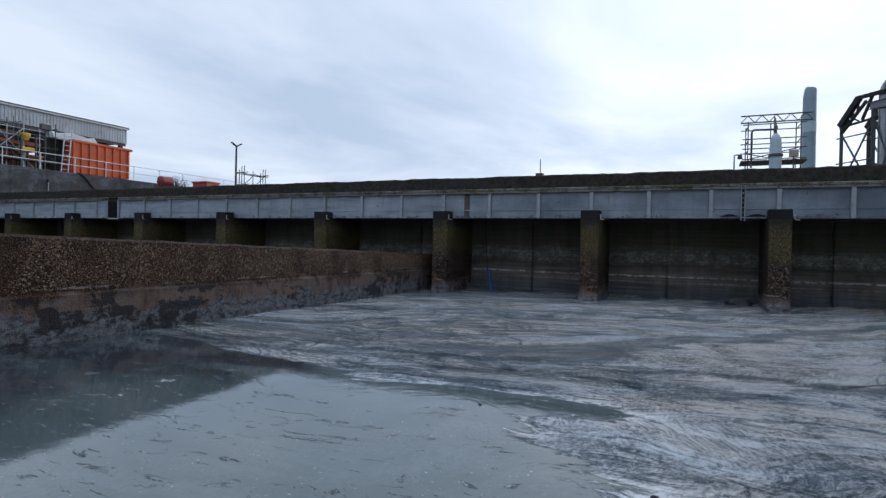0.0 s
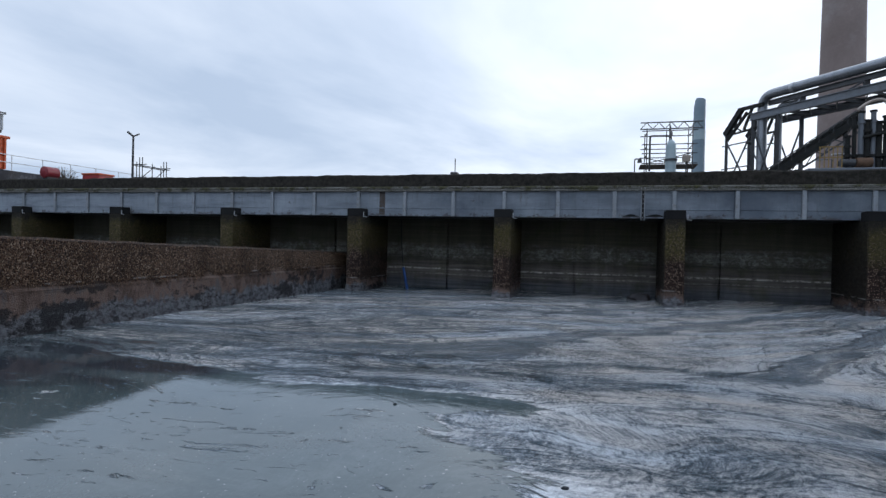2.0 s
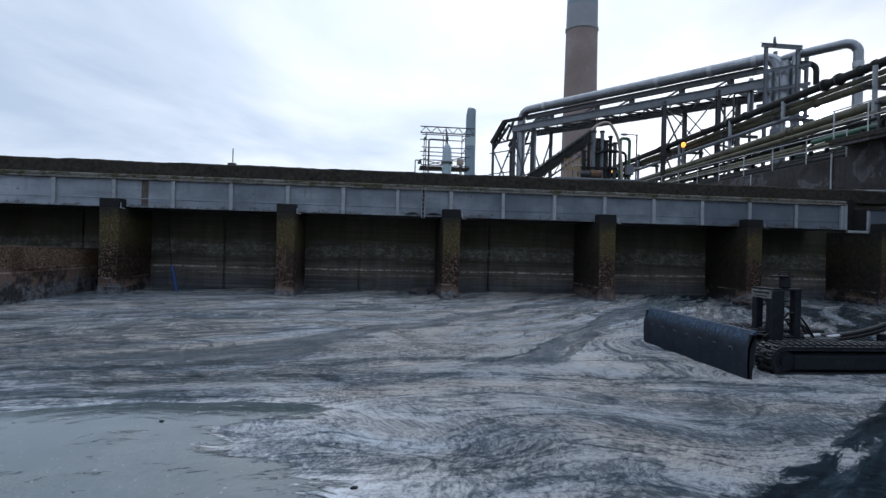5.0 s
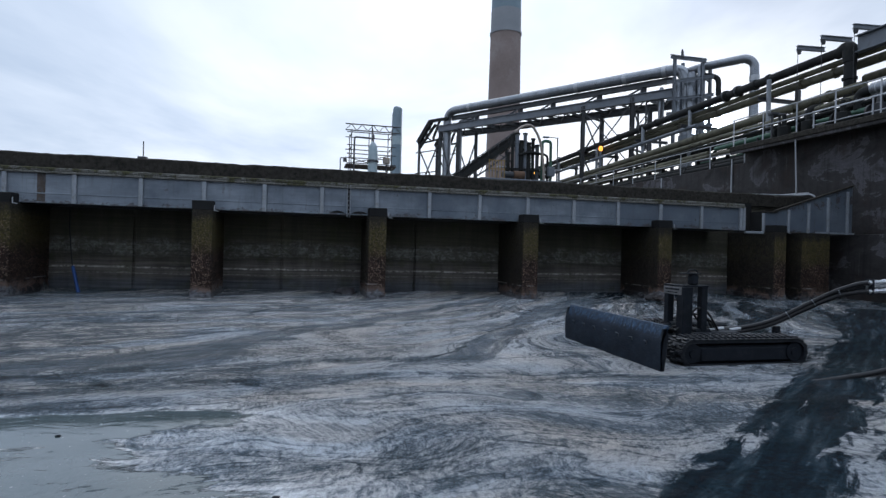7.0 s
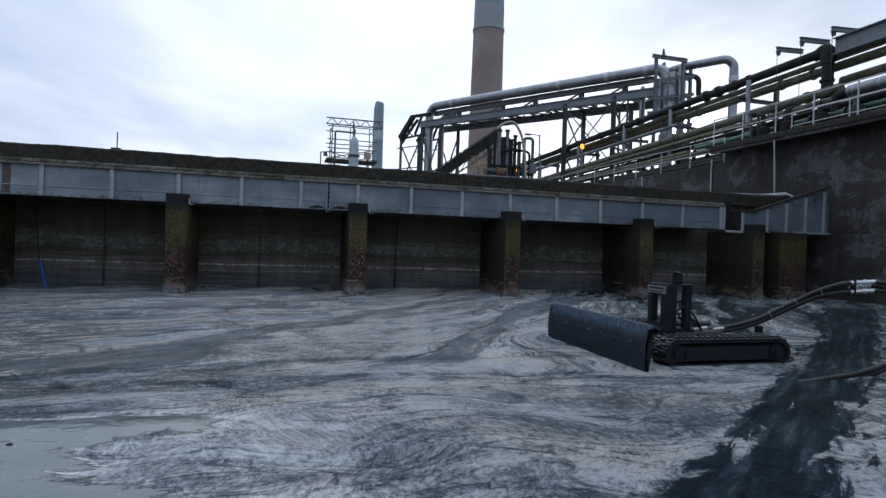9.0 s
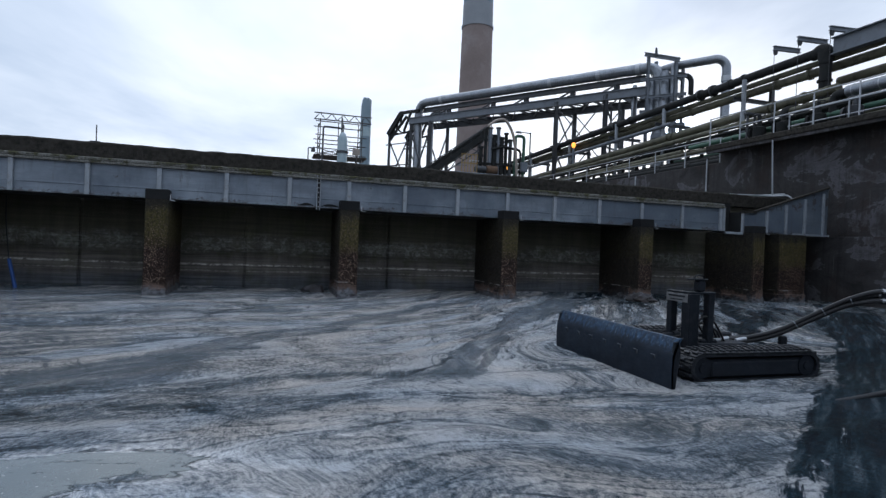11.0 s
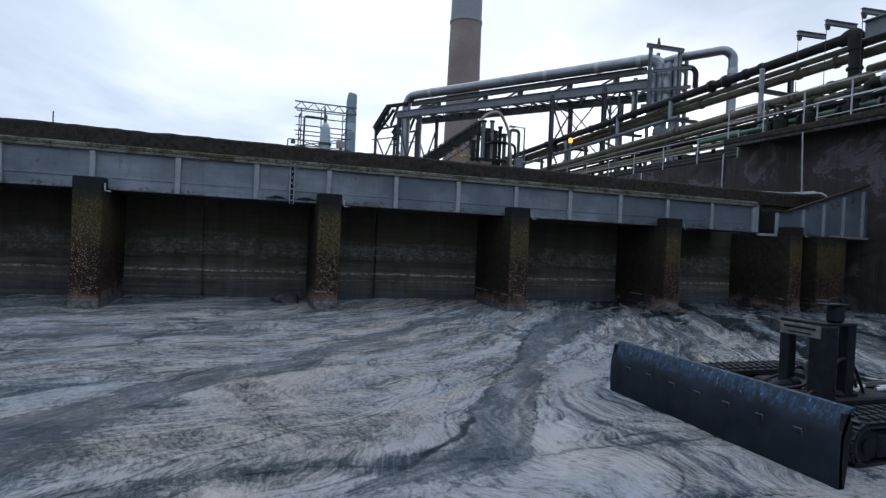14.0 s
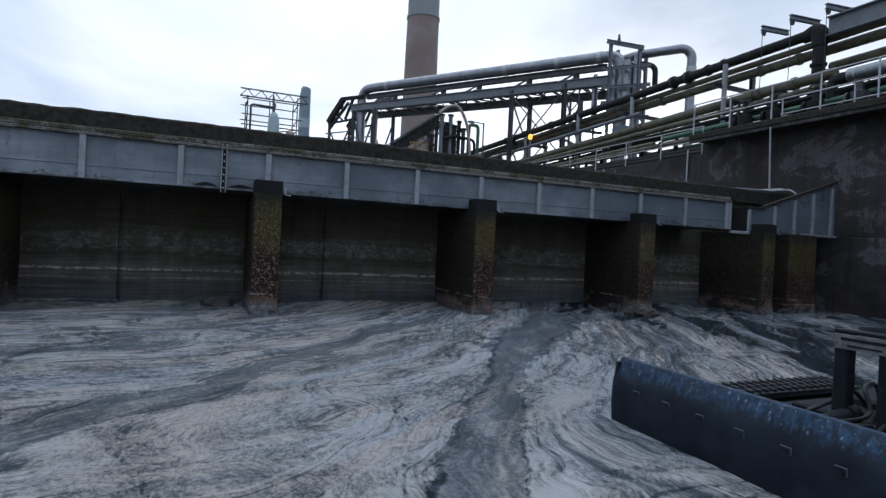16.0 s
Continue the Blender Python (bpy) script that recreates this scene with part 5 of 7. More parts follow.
handrail((30.32, -8.0, 5.55), 13.1, "galvanised tubular handrail on the walkway edge", 1.45)
handrail((31.2, 5.5, 5.0), 30.0, "galvanised tubular handrail on the wall top", 1.9)
handrail((31.9, -8.0, 5.55), 11.0, "galvanised tubular handrail behind the walkway", 1.9)
handrail((-19.5, -6.0, 5.03), 40.0, "pale tubular handrail on the grey wall", 1.9, "white", 0.95)

# blue hose in the corner
hose = single("blue_hose", tube(bezier([(8.55, 1.55, 2.0), (8.58, 1.5, 1.4), (8.66, 1.45, 0.72), (8.7, 1.38, 0.55)], 6), 0.012, 7), "hose", "thin dark hose hanging from the launder", "hose", smooth=True)
single("blue_pipe", tube([(8.70, 1.38, 0.62), (8.86, 1.30, 0.0)], 0.038, 10), "blue_hose", "short blue pipe leaning at the wall foot", "pipe", smooth=True)
heap = bmesh.new()
bmesh.ops.create_icosphere(heap, subdivisions=3, radius=0.3)
for v in heap.verts:
    v.co *= 1 + 0.35 * noise.noise(v.co * 5)
    v.co = Vector((v.co.x * 1.0 + 15.15, v.co.y * 0.7 + 1.3, v.co.z * 0.55 + 0.02))
single("mud_mound", heap, "dark_concrete", "small dark mound of dried sludge at the wall foot", "mound", smooth=True)
heap = bmesh.new()
bmesh.ops.create_icosphere(heap, subdivisions=3, radius=0.35)
for v in heap.verts:
    v.co *= 1 + 0.6 * noise.noise(v.co * 7)
    v.co = Vector((v.co.x * 1.2 + 23.6, v.co.y * 0.6 - 0.15, v.co.z * 0.6 + 0.0))
single("mud_mound", heap, "dark_concrete", "crusted dark sludge lump against a pier", "mound")

# ---- the tracked dozer ----
DX = 18.3  # front of the tracks


def dozer():
    ob = thing("tracked_dozer", (DX, -7.2, 0.0), "black remote-controlled tracked dozer half sunk in sludge", "dozer")
    # track loops, near and far
    length, r, zc = 1.76, 0.165, 0.135
    loop = []
    straight = length - 2 * r
    count = 46
    total = 2 * straight + 2 * math.pi * r
    for k in range(count):
        s = k * total / count
        if s < straight:
            p, a = (r + s, zc + r), 0.0
        elif s < straight + math.pi * r:
            a = (s - straight) / r
            p = (length - r + r * math.sin(a), zc + r * math.cos(a))
        elif s < 2 * straight + math.pi * r:
            q = s - straight - math.pi * r
            p, a = (length - r - q, zc - r), math.pi
        else:
            a = (s - 2 * straight - math.pi * r) / r + math.pi
            p = (r + r * math.sin(a), zc + r * math.cos(a))
        loop.append((p[0], p[1], a))
    shoe = bmesh.new()
    box(-0.036, 0.036, -0.15, 0.15, -0.028, 0.0, 0.004, shoe)
    for y, t in ((-0.1, 0.012), (0.0, -0.012), (0.1, 0.012)):
        box(-0.014 + t, 0.014 + t, y - 0.038, y + 0.038, -0.002, 0.024, 0.003, shoe)
    shoe = mesh_of(shoe, "rubber")
    for side, y in (("near", -0.75), ("far", 0.75)):
        belt = bmesh.new()
        rings = []
        for x, z, a in loop:
            nx, nz = math.sin(a), math.cos(a)
            rings.append([belt.verts.new((x - nx * d, yy, z - nz * d)) for d, yy in ((0.006, y - 0.15), (0.006, y + 0.15), (0.045, y + 0.15), (0.045, y - 0.15))])
        for a, b in zip(rings, rings[1:] + rings[:1]):
            for k in range(4):
                belt.faces.new((a[k], a[(k + 1) % 4], b[(k + 1) % 4], b[k]))
        track = part("track", belt, "rubber", ob, "black rubber crawler track caked in sludge")
        for x, z, a in loop:
            s = part("track_shoe", shoe, "", track)
            s.matrix_local = Matrix.Translation((x, y, z)) @ Matrix.Rotation(a, 4, "Y")
        frame_bm = box(0.2, length - 0.2, y - 0.11, y + 0.11, 0.02, 0.22, 0.02)
        box(0.28, length - 0.3, y - 0.135, y - 0.108, 0.04, 0.20, 0.012, frame_bm)
        box(0.28, length - 0.3, y + 0.108, y + 0.135, 0.04, 0.20, 0.012, frame_bm)
        part("track_frame", frame_bm, "machine", ob)
        for x in (r + 0.005, length - r - 0.005):
            wheel = tube([(x, y - 0.125, zc), (x, y + 0.125, zc)], 0.112, 20)
            tube([(x, y - 0.14, zc), (x, y + 0.14, zc)], 0.05, 12, wheel)
            part("idler_wheel", wheel, "machine", ob, smooth=True)
    # chassis
    body = box(0.25, 1.5, -0.58, 0.58, 0.05, 0.24, 0.03)
    box(0.55, 1.25, -0.4, 0.4, 0.24, 0.30, 0.015, body)
    part("chassis", body, "machine", ob)
    part("motor_cover", join(box(0.95, 1.4, 0.0, 0.35, 0.28, 0.36, 0.02), box(0.6, 0.85, -0.35, -0.15, 0.28, 0.34, 0.02)), "machine", ob)
    # portal frame
    for x, y, w in ((0.47, -0.31, 0.07), (0.46, -0.01, 0.045), (0.73, -0.31, 0.045)):
        part("post", box(x - w, x + w, y - w, y + w, 0.22, 0.87, 0.008), "machine", ob)
    part("head_plate", join(box(0.41, 0.78, -0.36, -0.26, 0.866, 0.892, 0.006), box(0.41, 0.51, -0.26, 0.04, 0.866, 0.89, 0.006)), "machine", ob)
    sign = part("sign_plate", box(0.395, 0.404, -0.34, 0.02, 0.765, 0.862, 0.002), "placard", ob, "dirty grey maker's plate")
    part("sign_bar", box(0.391, 0.396, -0.30, -0.02, 0.822, 0.842), "machine", sign)
    part("sign_bar", box(0.391, 0.396, -0.26, -0.06, 0.785, 0.797), "machine", sign)
    head = box(0.53, 0.64, -0.36, -0.26, 0.892, 1.03, 0.02)
    box(0.43, 0.66, -0.365, -0.255, 1.03, 1.045, 0.005, head)
    tube(rounded([(0.5, -0.31, 1.045), (0.53, -0.31, 1.085), (0.62, -0.31, 1.085), (0.65, -0.31, 1.045)], 0.02), 0.008, 8, head)
    part("camera_head", head, "machine", ob, "black sensor housing on the frame")
    # push arms and cylinders
    for y in (-0.42, 0.42):
        arm = bar((0.45, y, 0.22), (-0.32, y * 0.8, 0.13), 0.07, 0.1)
        box(-0.36, -0.26, y * 0.8 - 0.06, y * 0.8 + 0.06, 0.06, 0.2, 0.01, arm)
        part("push_arm", arm, "machine", ob)
    ram = tube([(0.5, -0.05, 0.34), (0.05, -0.05, 0.29)], 0.05, 14)
    tube([(0.52, -0.05, 0.34), (0.44, -0.05, 0.335)], 0.062, 14, ram)
    tube([(0.09, -0.05, 0.295), (0.03, -0.05, 0.288)], 0.06, 14, ram)
    cyl = part("lift_cylinder", ram, "machine", ob, smooth=True)
    part("piston_rod", tube([(0.05, -0.05, 0.29), (-0.30, -0.05, 0.24)], 0.024, 12), "chrome", cyl, "bright steel piston rod", smooth=True)
    chain = bmesh.new()
    for k in range(7):
        p = Vector((-0.22 + 0.045 * k, -0.28, 0.27 - 0.012 * math.sin(k * 0.5)))
        tube([p + Vector((0.03 * math.cos(t), 0.016 * math.sin(t) * (k % 2), 0.016 * math.sin(t) * ((k + 1) % 2))) for t in np.linspace(0, 2 * math.pi, 9)], 0.006, 5, chain)
    part("chain", chain, "galv", ob, "sludge-smeared steel chain")
    # blade: a tall rolled plate, blue above, with a hooked lip and bolts
    prof = [(-0.395, -0.12), (-0.43, 0.0), (-0.44, 0.15), (-0.435, 0.31), (-0.425, 0.345), (-0.375, 0.46), (-0.355, 0.49), (-0.33, 0.495)]
    bm = bmesh.new()
    ys = np.linspace(-1.13, 1.17, 15)
    front = [[bm.verts.new((x, y, z)) for x, z in prof] for y in ys]
    back = [[bm.verts.new((x + 0.028, y, z - 0.006)) for x, z in prof] for y in ys]
    for g in (front, back):
        for a, b in zip(g, g[1:]):
            for k in range(len(prof) - 1):
                bm.faces.new((a[k], a[k + 1], b[k + 1], b[k]))
    for k in range(len(ys) - 1):
        for e in (0, len(prof) - 1):
            bm.faces.new((front[k][e], front[k + 1][e], back[k + 1][e], back[k][e]))
    for e in (0, len(ys) - 1):
        for k in range(len(prof) - 1):
            bm.faces.new((front[e][k], front[e][k + 1], back[e][k + 1], back[e][k]))
    blade = part("blade", bm, "blade", ob, "dark steel blade with worn blue upper edge", smooth=True)
    for y in np.linspace(-0.85, 0.9, 7):
        part("bolt", tube([(-0.43, y - 0.02, 0.262), (-0.45, y - 0.02, 0.262)], 0.012, 6), "machine", blade)
        part("lug", join(box(-0.447, -0.43, y - 0.035, y + 0.03, 0.286, 0.292), box(-0.443, -0.43, y - 0.035, y - 0.027, 0.25, 0.29)), "blade_lug", blade)
    for y in (-1.13, 1.145):
        wing = bmesh.new()
        for yy in (y, y + 0.025):
            wing.faces.new([wing.verts.new((-0.43 + (x + 0.43) * 0.4, yy, z)) for x, z in ((-0.40, -0.10), (-0.432, 0.1), (-0.43, 0.3), (-0.37, 0.46), (-0.26, 0.46), (-0.2, 0.36), (-0.28, 0.1), (-0.34, -0.1))])
        wing.verts.ensure_lookup_table()
        for k in range(8):
            wing.faces.new((wing.verts[k], wing.verts[(k + 1) % 8], wing.verts[(k + 1) % 8 + 8], wing.verts[k + 8]))
        part("end_plate", wing, "machine", blade)
    part("back_beam", join(box(-0.40, -0.25, -1.0, 1.03, 0.24, 0.36, 0.015), box(-0.40, -0.30, -0.8, 0.83, 0.02, 0.10, 0.01)), "machine", blade)
    for y in (-0.75, -0.34, 0.34, 0.75):
        rib = bmesh.new()
        for yy in (y - 0.012, y + 0.012):
            rib.faces.new([rib.verts.new((x, yy, z)) for x, z in ((-0.405, 0.0), (-0.405, 0.3), (-0.355, 0.43), (-0.3, 0.44), (-0.22, 0.3), (-0.26, 0.08))])
        rib.verts.ensure_lookup_table()
        for k in range(6):
            rib.faces.new((rib.verts[k], rib.verts[(k + 1) % 6], rib.verts[(k + 1) % 6 + 6], rib.verts[k + 6]))
        part("back_rib", rib, "machine", blade)
    # hydraulic lines on deck
    for pts in ([(0.2, -0.1, 0.32), (0.5, -0.15, 0.36), (0.62, -0.05, 0.50), (0.82, 0.0, 0.50), (1.0, 0.05, 0.33)], [(0.3, 0.15, 0.3), (0.55, 0.05, 0.42), (0.75, 0.1, 0.44), (0.95, 0.1, 0.30)],
                [(-0.05, -0.12, 0.30), (0.25, -0.2, 0.33), (0.5, -0.25, 0.31), (0.7, -0.3, 0.33)], [(1.0, 0.0, 0.32), (1.3, -0.1, 0.30), (1.6, -0.12, 0.33), (1.85, -0.18, 0.38)]):
        part("hydraulic_line", tube(bezier(pts, 7), 0.014, 8), "hose", ob, smooth=True)
    for k, (y0, lift) in enumerate(((-0.34, 0.60), (-0.29, 0.52), (-0.24, 0.66))):
        part("hydraulic_line", tube(bezier([(0.35 + 0.05 * k, y0 + 0.05, 0.31), (0.50, y0 + 0.03, 0.42), (0.62, y0, lift), (0.78, y0 + 0.02, lift - 0.04), (0.92, y0 + 0.05, 0.42), (1.02, y0 + 0.08, 0.30)], 7), 0.013, 8), "hose", ob, smooth=True)
    for k in range(5):
        part("hose_fitting", tube([(0.9 + 0.11 * k, -0.22 + 0.05 * (k % 3), 0.305), (0.98 + 0.11 * k, -0.24 + 0.05 * (k % 3), 0.315)], 0.022, 8), "galv", ob, "dull steel hose fitting", smooth=True)
    part("hose_stand", join(box(1.86, 1.94, -0.32, -0.24, -0.12, 0.36, 0.01), box(1.2, 1.9, -0.3, -0.26, 0.16, 0.22, 0.01)), "machine", ob)
    # umbilical: three hoses up to the couplings and down into the sludge
    rise = [(1.1, 0.02, 0.27), (1.5, -0.1, 0.29), (1.85, -0.26, 0.41), (2.1, -0.45, 0.60), (2.35, -0.68, 0.81), (2.52, -0.84, 0.905), (2.64, -0.90, 0.93)]
    fall = [(2.93, -0.98, 0.955), (3.06, -1.05, 0.93), (3.16, -1.15, 0.78), (3.15, -1.27, 0.55), (2.95, -1.40, 0.30), (2.55, -1.52, 0.12), (2.0, -1.6, 0.02), (1.35, -1.66, -0.03), (0.9, -1.68, -0.06)]
    offsets = [(0.0, -0.02, 0.055), (0.0, 0.03, 0.0), (0.0, -0.02, -0.055)]
    for i, (ox, oy, oz) in enumerate(offsets):
        fan = [0.4, 0.42, 0.42, 0.45, 0.6, 0.9, 1.0]
        up = [(x, y + oy * f, z + oz * f) for (x, y, z), f in zip(rise, fan)]
        h = part("umbilical_hose", tube(bezier(up, 7), 0.029, 10), "hose", ob, "black hydraulic hose", smooth=True)
        fan = [1.0, 0.85, 0.6, 0.5, 0.45, 0.45, 0.45, 0.45, 0.45]
        down = [(x, y + oy * f, z + oz * f) for (x, y, z), f in zip(fall, fan)]
        part("umbilical_hose", tube(bezier(down, 7), 0.029, 10), "hose", ob, "black hydraulic hose", smooth=True)
        a, b = Vector(up[-1]), Vector(down[0])
        coupling = bmesh.new()
        for s0, s1, rr in ((-0.06, 0.2, 0.026), (0.05, 0.13, 0.031), (0.2, 0.5, 0.022), (0.28, 0.36, 0.030), (0.5, 0.72, 0.029), (0.56, 0.64, 0.034), (0.72, 1.0, 0.022), (0.84, 0.94, 0.03), (1.0, 1.1, 0.027)):
            tube([a.lerp(b, s0), a.lerp(b, s1)], rr, 8, coupling)
        part("coupling", coupling, "chrome", h, "bright plated quick coupling", smooth=True)
    part("spreader", box(2.66, 2.69, -0.96, -0.86, 0.83, 1.03, 0.004), "machine", ob)
    for pts, at in ((bezier(rise, 7), (18, 24, 30)), (bezier(fall, 7), (24, 31))):
        for k in at:
            d = (pts[k + 1] - pts[k]).normalized() * 0.005
            part("cable_tie", tube([pts[k] - d, pts[k] + d], 0.052, 10), "grey_steel", ob, "pale cable tie")


dozer()

# ---- beyond the north wall ----


def chimney():
    ob = thing("chimney", (47.2, 80.15, 2.95), "tall brown brick chimney with pale grey bands", "chimney")
    part("shaft", tube([(0, 0, 0), (0, 0, 36.3)], [3.08, 2.67], 40), "brick_red", ob, smooth=True)
    part("collar", tube([(0, 0, 36.2), (0, 0, 36.6)], 2.80, 40), "chimney_grey", ob, smooth=True)
    part("pale_band", tube([(0, 0, 36.5), (0, 0, 40.4)], [2.66, 2.62], 40), "chimney_grey", ob, "pale grey chimney band", smooth=True)
    part("upper_shaft", tube([(0, 0, 40.4), (0, 0, 55)], [2.60, 2.45], 40), "stack_blue", ob, "blue-grey upper shaft", smooth=True)
    part("rim", tube([(0, 0, 54.6), (0, 0, 55.2)], 2.62, 40), "chimney_grey", ob, smooth=True)


chimney()
stack = thing("stack", (29.45, 88, 2.95), "slender blue-grey steel stack with faded base", "stack")
part("shaft", tube([(0, 0, 0), (0, 0, 22.4), (0.1, 0, 23.6), (0.15, 0, 23.85)], [1.08, 0.9, 0.82, 0.7], 28), "stack_blue", stack, smooth=True)
part("band", tube([(0, 0, 17.0), (0, 0, 18.6)], 0.98, 28), "vessel", stack, smooth=True)


def scaffold(at, w, d, lifts, label, boards=True, truss=False, r=1.0, material="steel"):
    ob = thing("scaffold", at, label, "scaffold", "scaffolds")
    top = lifts[-1]
    for x in (0.0, w * 0.5, w):
        for y in (0.0, d):
            hgt = top + (0.35 if x else 0.15)
            part("standard", tube([(x, y, 0), (x, y, hgt)], 0.027 * r, 8), material, ob, smooth=True)
    for z in lifts:
        for y in (0.0, d):
            part("ledger", tube([(-0.25, y, z), (w + 0.25, y, z)], 0.028 * r, 8), material, ob, smooth=True)
        for x in (0.0, w):
            part("transom", tube([(x, -0.2, z - 0.06), (x, d + 0.2, z - 0.06)], 0.028 * r, 8), material, ob, smooth=True)
    if boards:
        for k in range(4):
            part("board", box(-0.3, w + 0.3, d * k / 4 + 0.02, d * (k + 1) / 4, lifts[0] - 0.12, lifts[0] - 0.05), "plank", ob)
    for a, b in (((0, 0, lifts[0]), (w, 0, lifts[1])), ((0, d, lifts[1]), (w, d, lifts[0]))):
        part("brace", tube([a, b], 0.026 * r, 8), material, ob, smooth=True)
    if truss:
        z = top + 0.1
        for h in (0.0, 0.36):
            part("truss_chord", tube([(-0.35, 0, z + h), (w + 0.5, 0, z + h)], 0.035, 8), "steel", ob, smooth=True)
        lacing = bmesh.new()
        for k in range(10):
            x = -0.35 + k * (w + 0.85) / 10
            tube([(x, 0, z + 0.36 * (k % 2)), (x + (w + 0.85) / 10, 0, z + 0.36 * ((k + 1) % 2))], 0.022, 6, lacing)
        part("truss_lacing", lacing, "steel", ob)
    return ob


scaffold((16.45, 19.2, 2.95), 2.35, 1.6, (3.15, 3.7, 4.2, 4.95), "dark tube scaffold with hoist truss round a vessel", True, True)
vessel = thing("process_vessel", (17.6, 18.2, 2.95), "pale blue domed process vessel with a vent pipe", "vessel")
part("shell", tube([(0, 0, 0), (0, 0, 3.55), (0, 0, 3.95), (0, 0, 4.17), (0, 0, 4.26)], [0.27, 0.27, 0.24, 0.15, 0.04], 24), "vessel", vessel, smooth=True)
part("flange", tube([(0, 0, 3.1), (0, 0, 3.22)], 0.33, 24), "steel", vessel, smooth=True)
part("vent_pipe", tube(rounded([(0, 0, 4.2), (0, 0, 4.45), (-1.05, 0.1, 4.5), (-1.05, 0.1, 2.6)], 0.15), 0.05, 10), "steel", vessel, smooth=True)
part("hoist_chain", tube([(0.05, 0.2, 4.2), (0.05, 0.9, 5.2)], 0.03, 6), "steel", vessel)
part("hoist_block", tube([(0.03, 0.4, 4.55), (0.03, 0.45, 4.72)], 0.09, 8), "steel", vessel)
gauge = thing("control_box", (18.45, 18.8, 2.95), "small faded beige control box on a stand", "control box")
part("stand", tube([(0, 0, 0), (0, 0, 3.3)], 0.04, 8), "steel", gauge)
part("case", box(-0.2, 0.2, -0.12, 0.12, 3.15, 3.5, 0.02), "beige", gauge)
low_lamp = thing("bulkhead_lamp", (15.75, 17.5, 2.95), "small dark bulkhead lamp on a bent post", "lamp")
part("post", tube(rounded([(0, 0, 0), (0, 0, 3.15), (0.28, 0, 3.15)], 0.08), 0.03, 8), "steel", low_lamp)
part("lamp_head", tube([(0.25, 0, 2.95), (0.25, 0, 3.15)], [0.12, 0.09], 10), "steel", low_lamp)
mast = thing("aerial_mast", (5.25, 20, 2.95), "thin aerial mast on a small box", "mast")
part("base_box", box(-0.22, 0.22, -0.2, 0.2, 0, 2.9, 0.02), "steel", mast)
part("rod", tube([(0.02, 0, 2.8), (0.02, 0, 3.75)], 0.03, 8), "steel", mast)

# pipe bridge: two runs of girder on trestles, with the big lagged main on top
A0 = Vector((25.43, 34.29, 0))
DIR = Vector((0.5358, -0.8444, 0)).normalized()
ACROSS = Vector((DIR.y, -DIR.x, 0)) * -1


def along(s, z, side=0.0):
    p = A0 + DIR * s + ACROSS * side
    return (p.x, p.y, z)


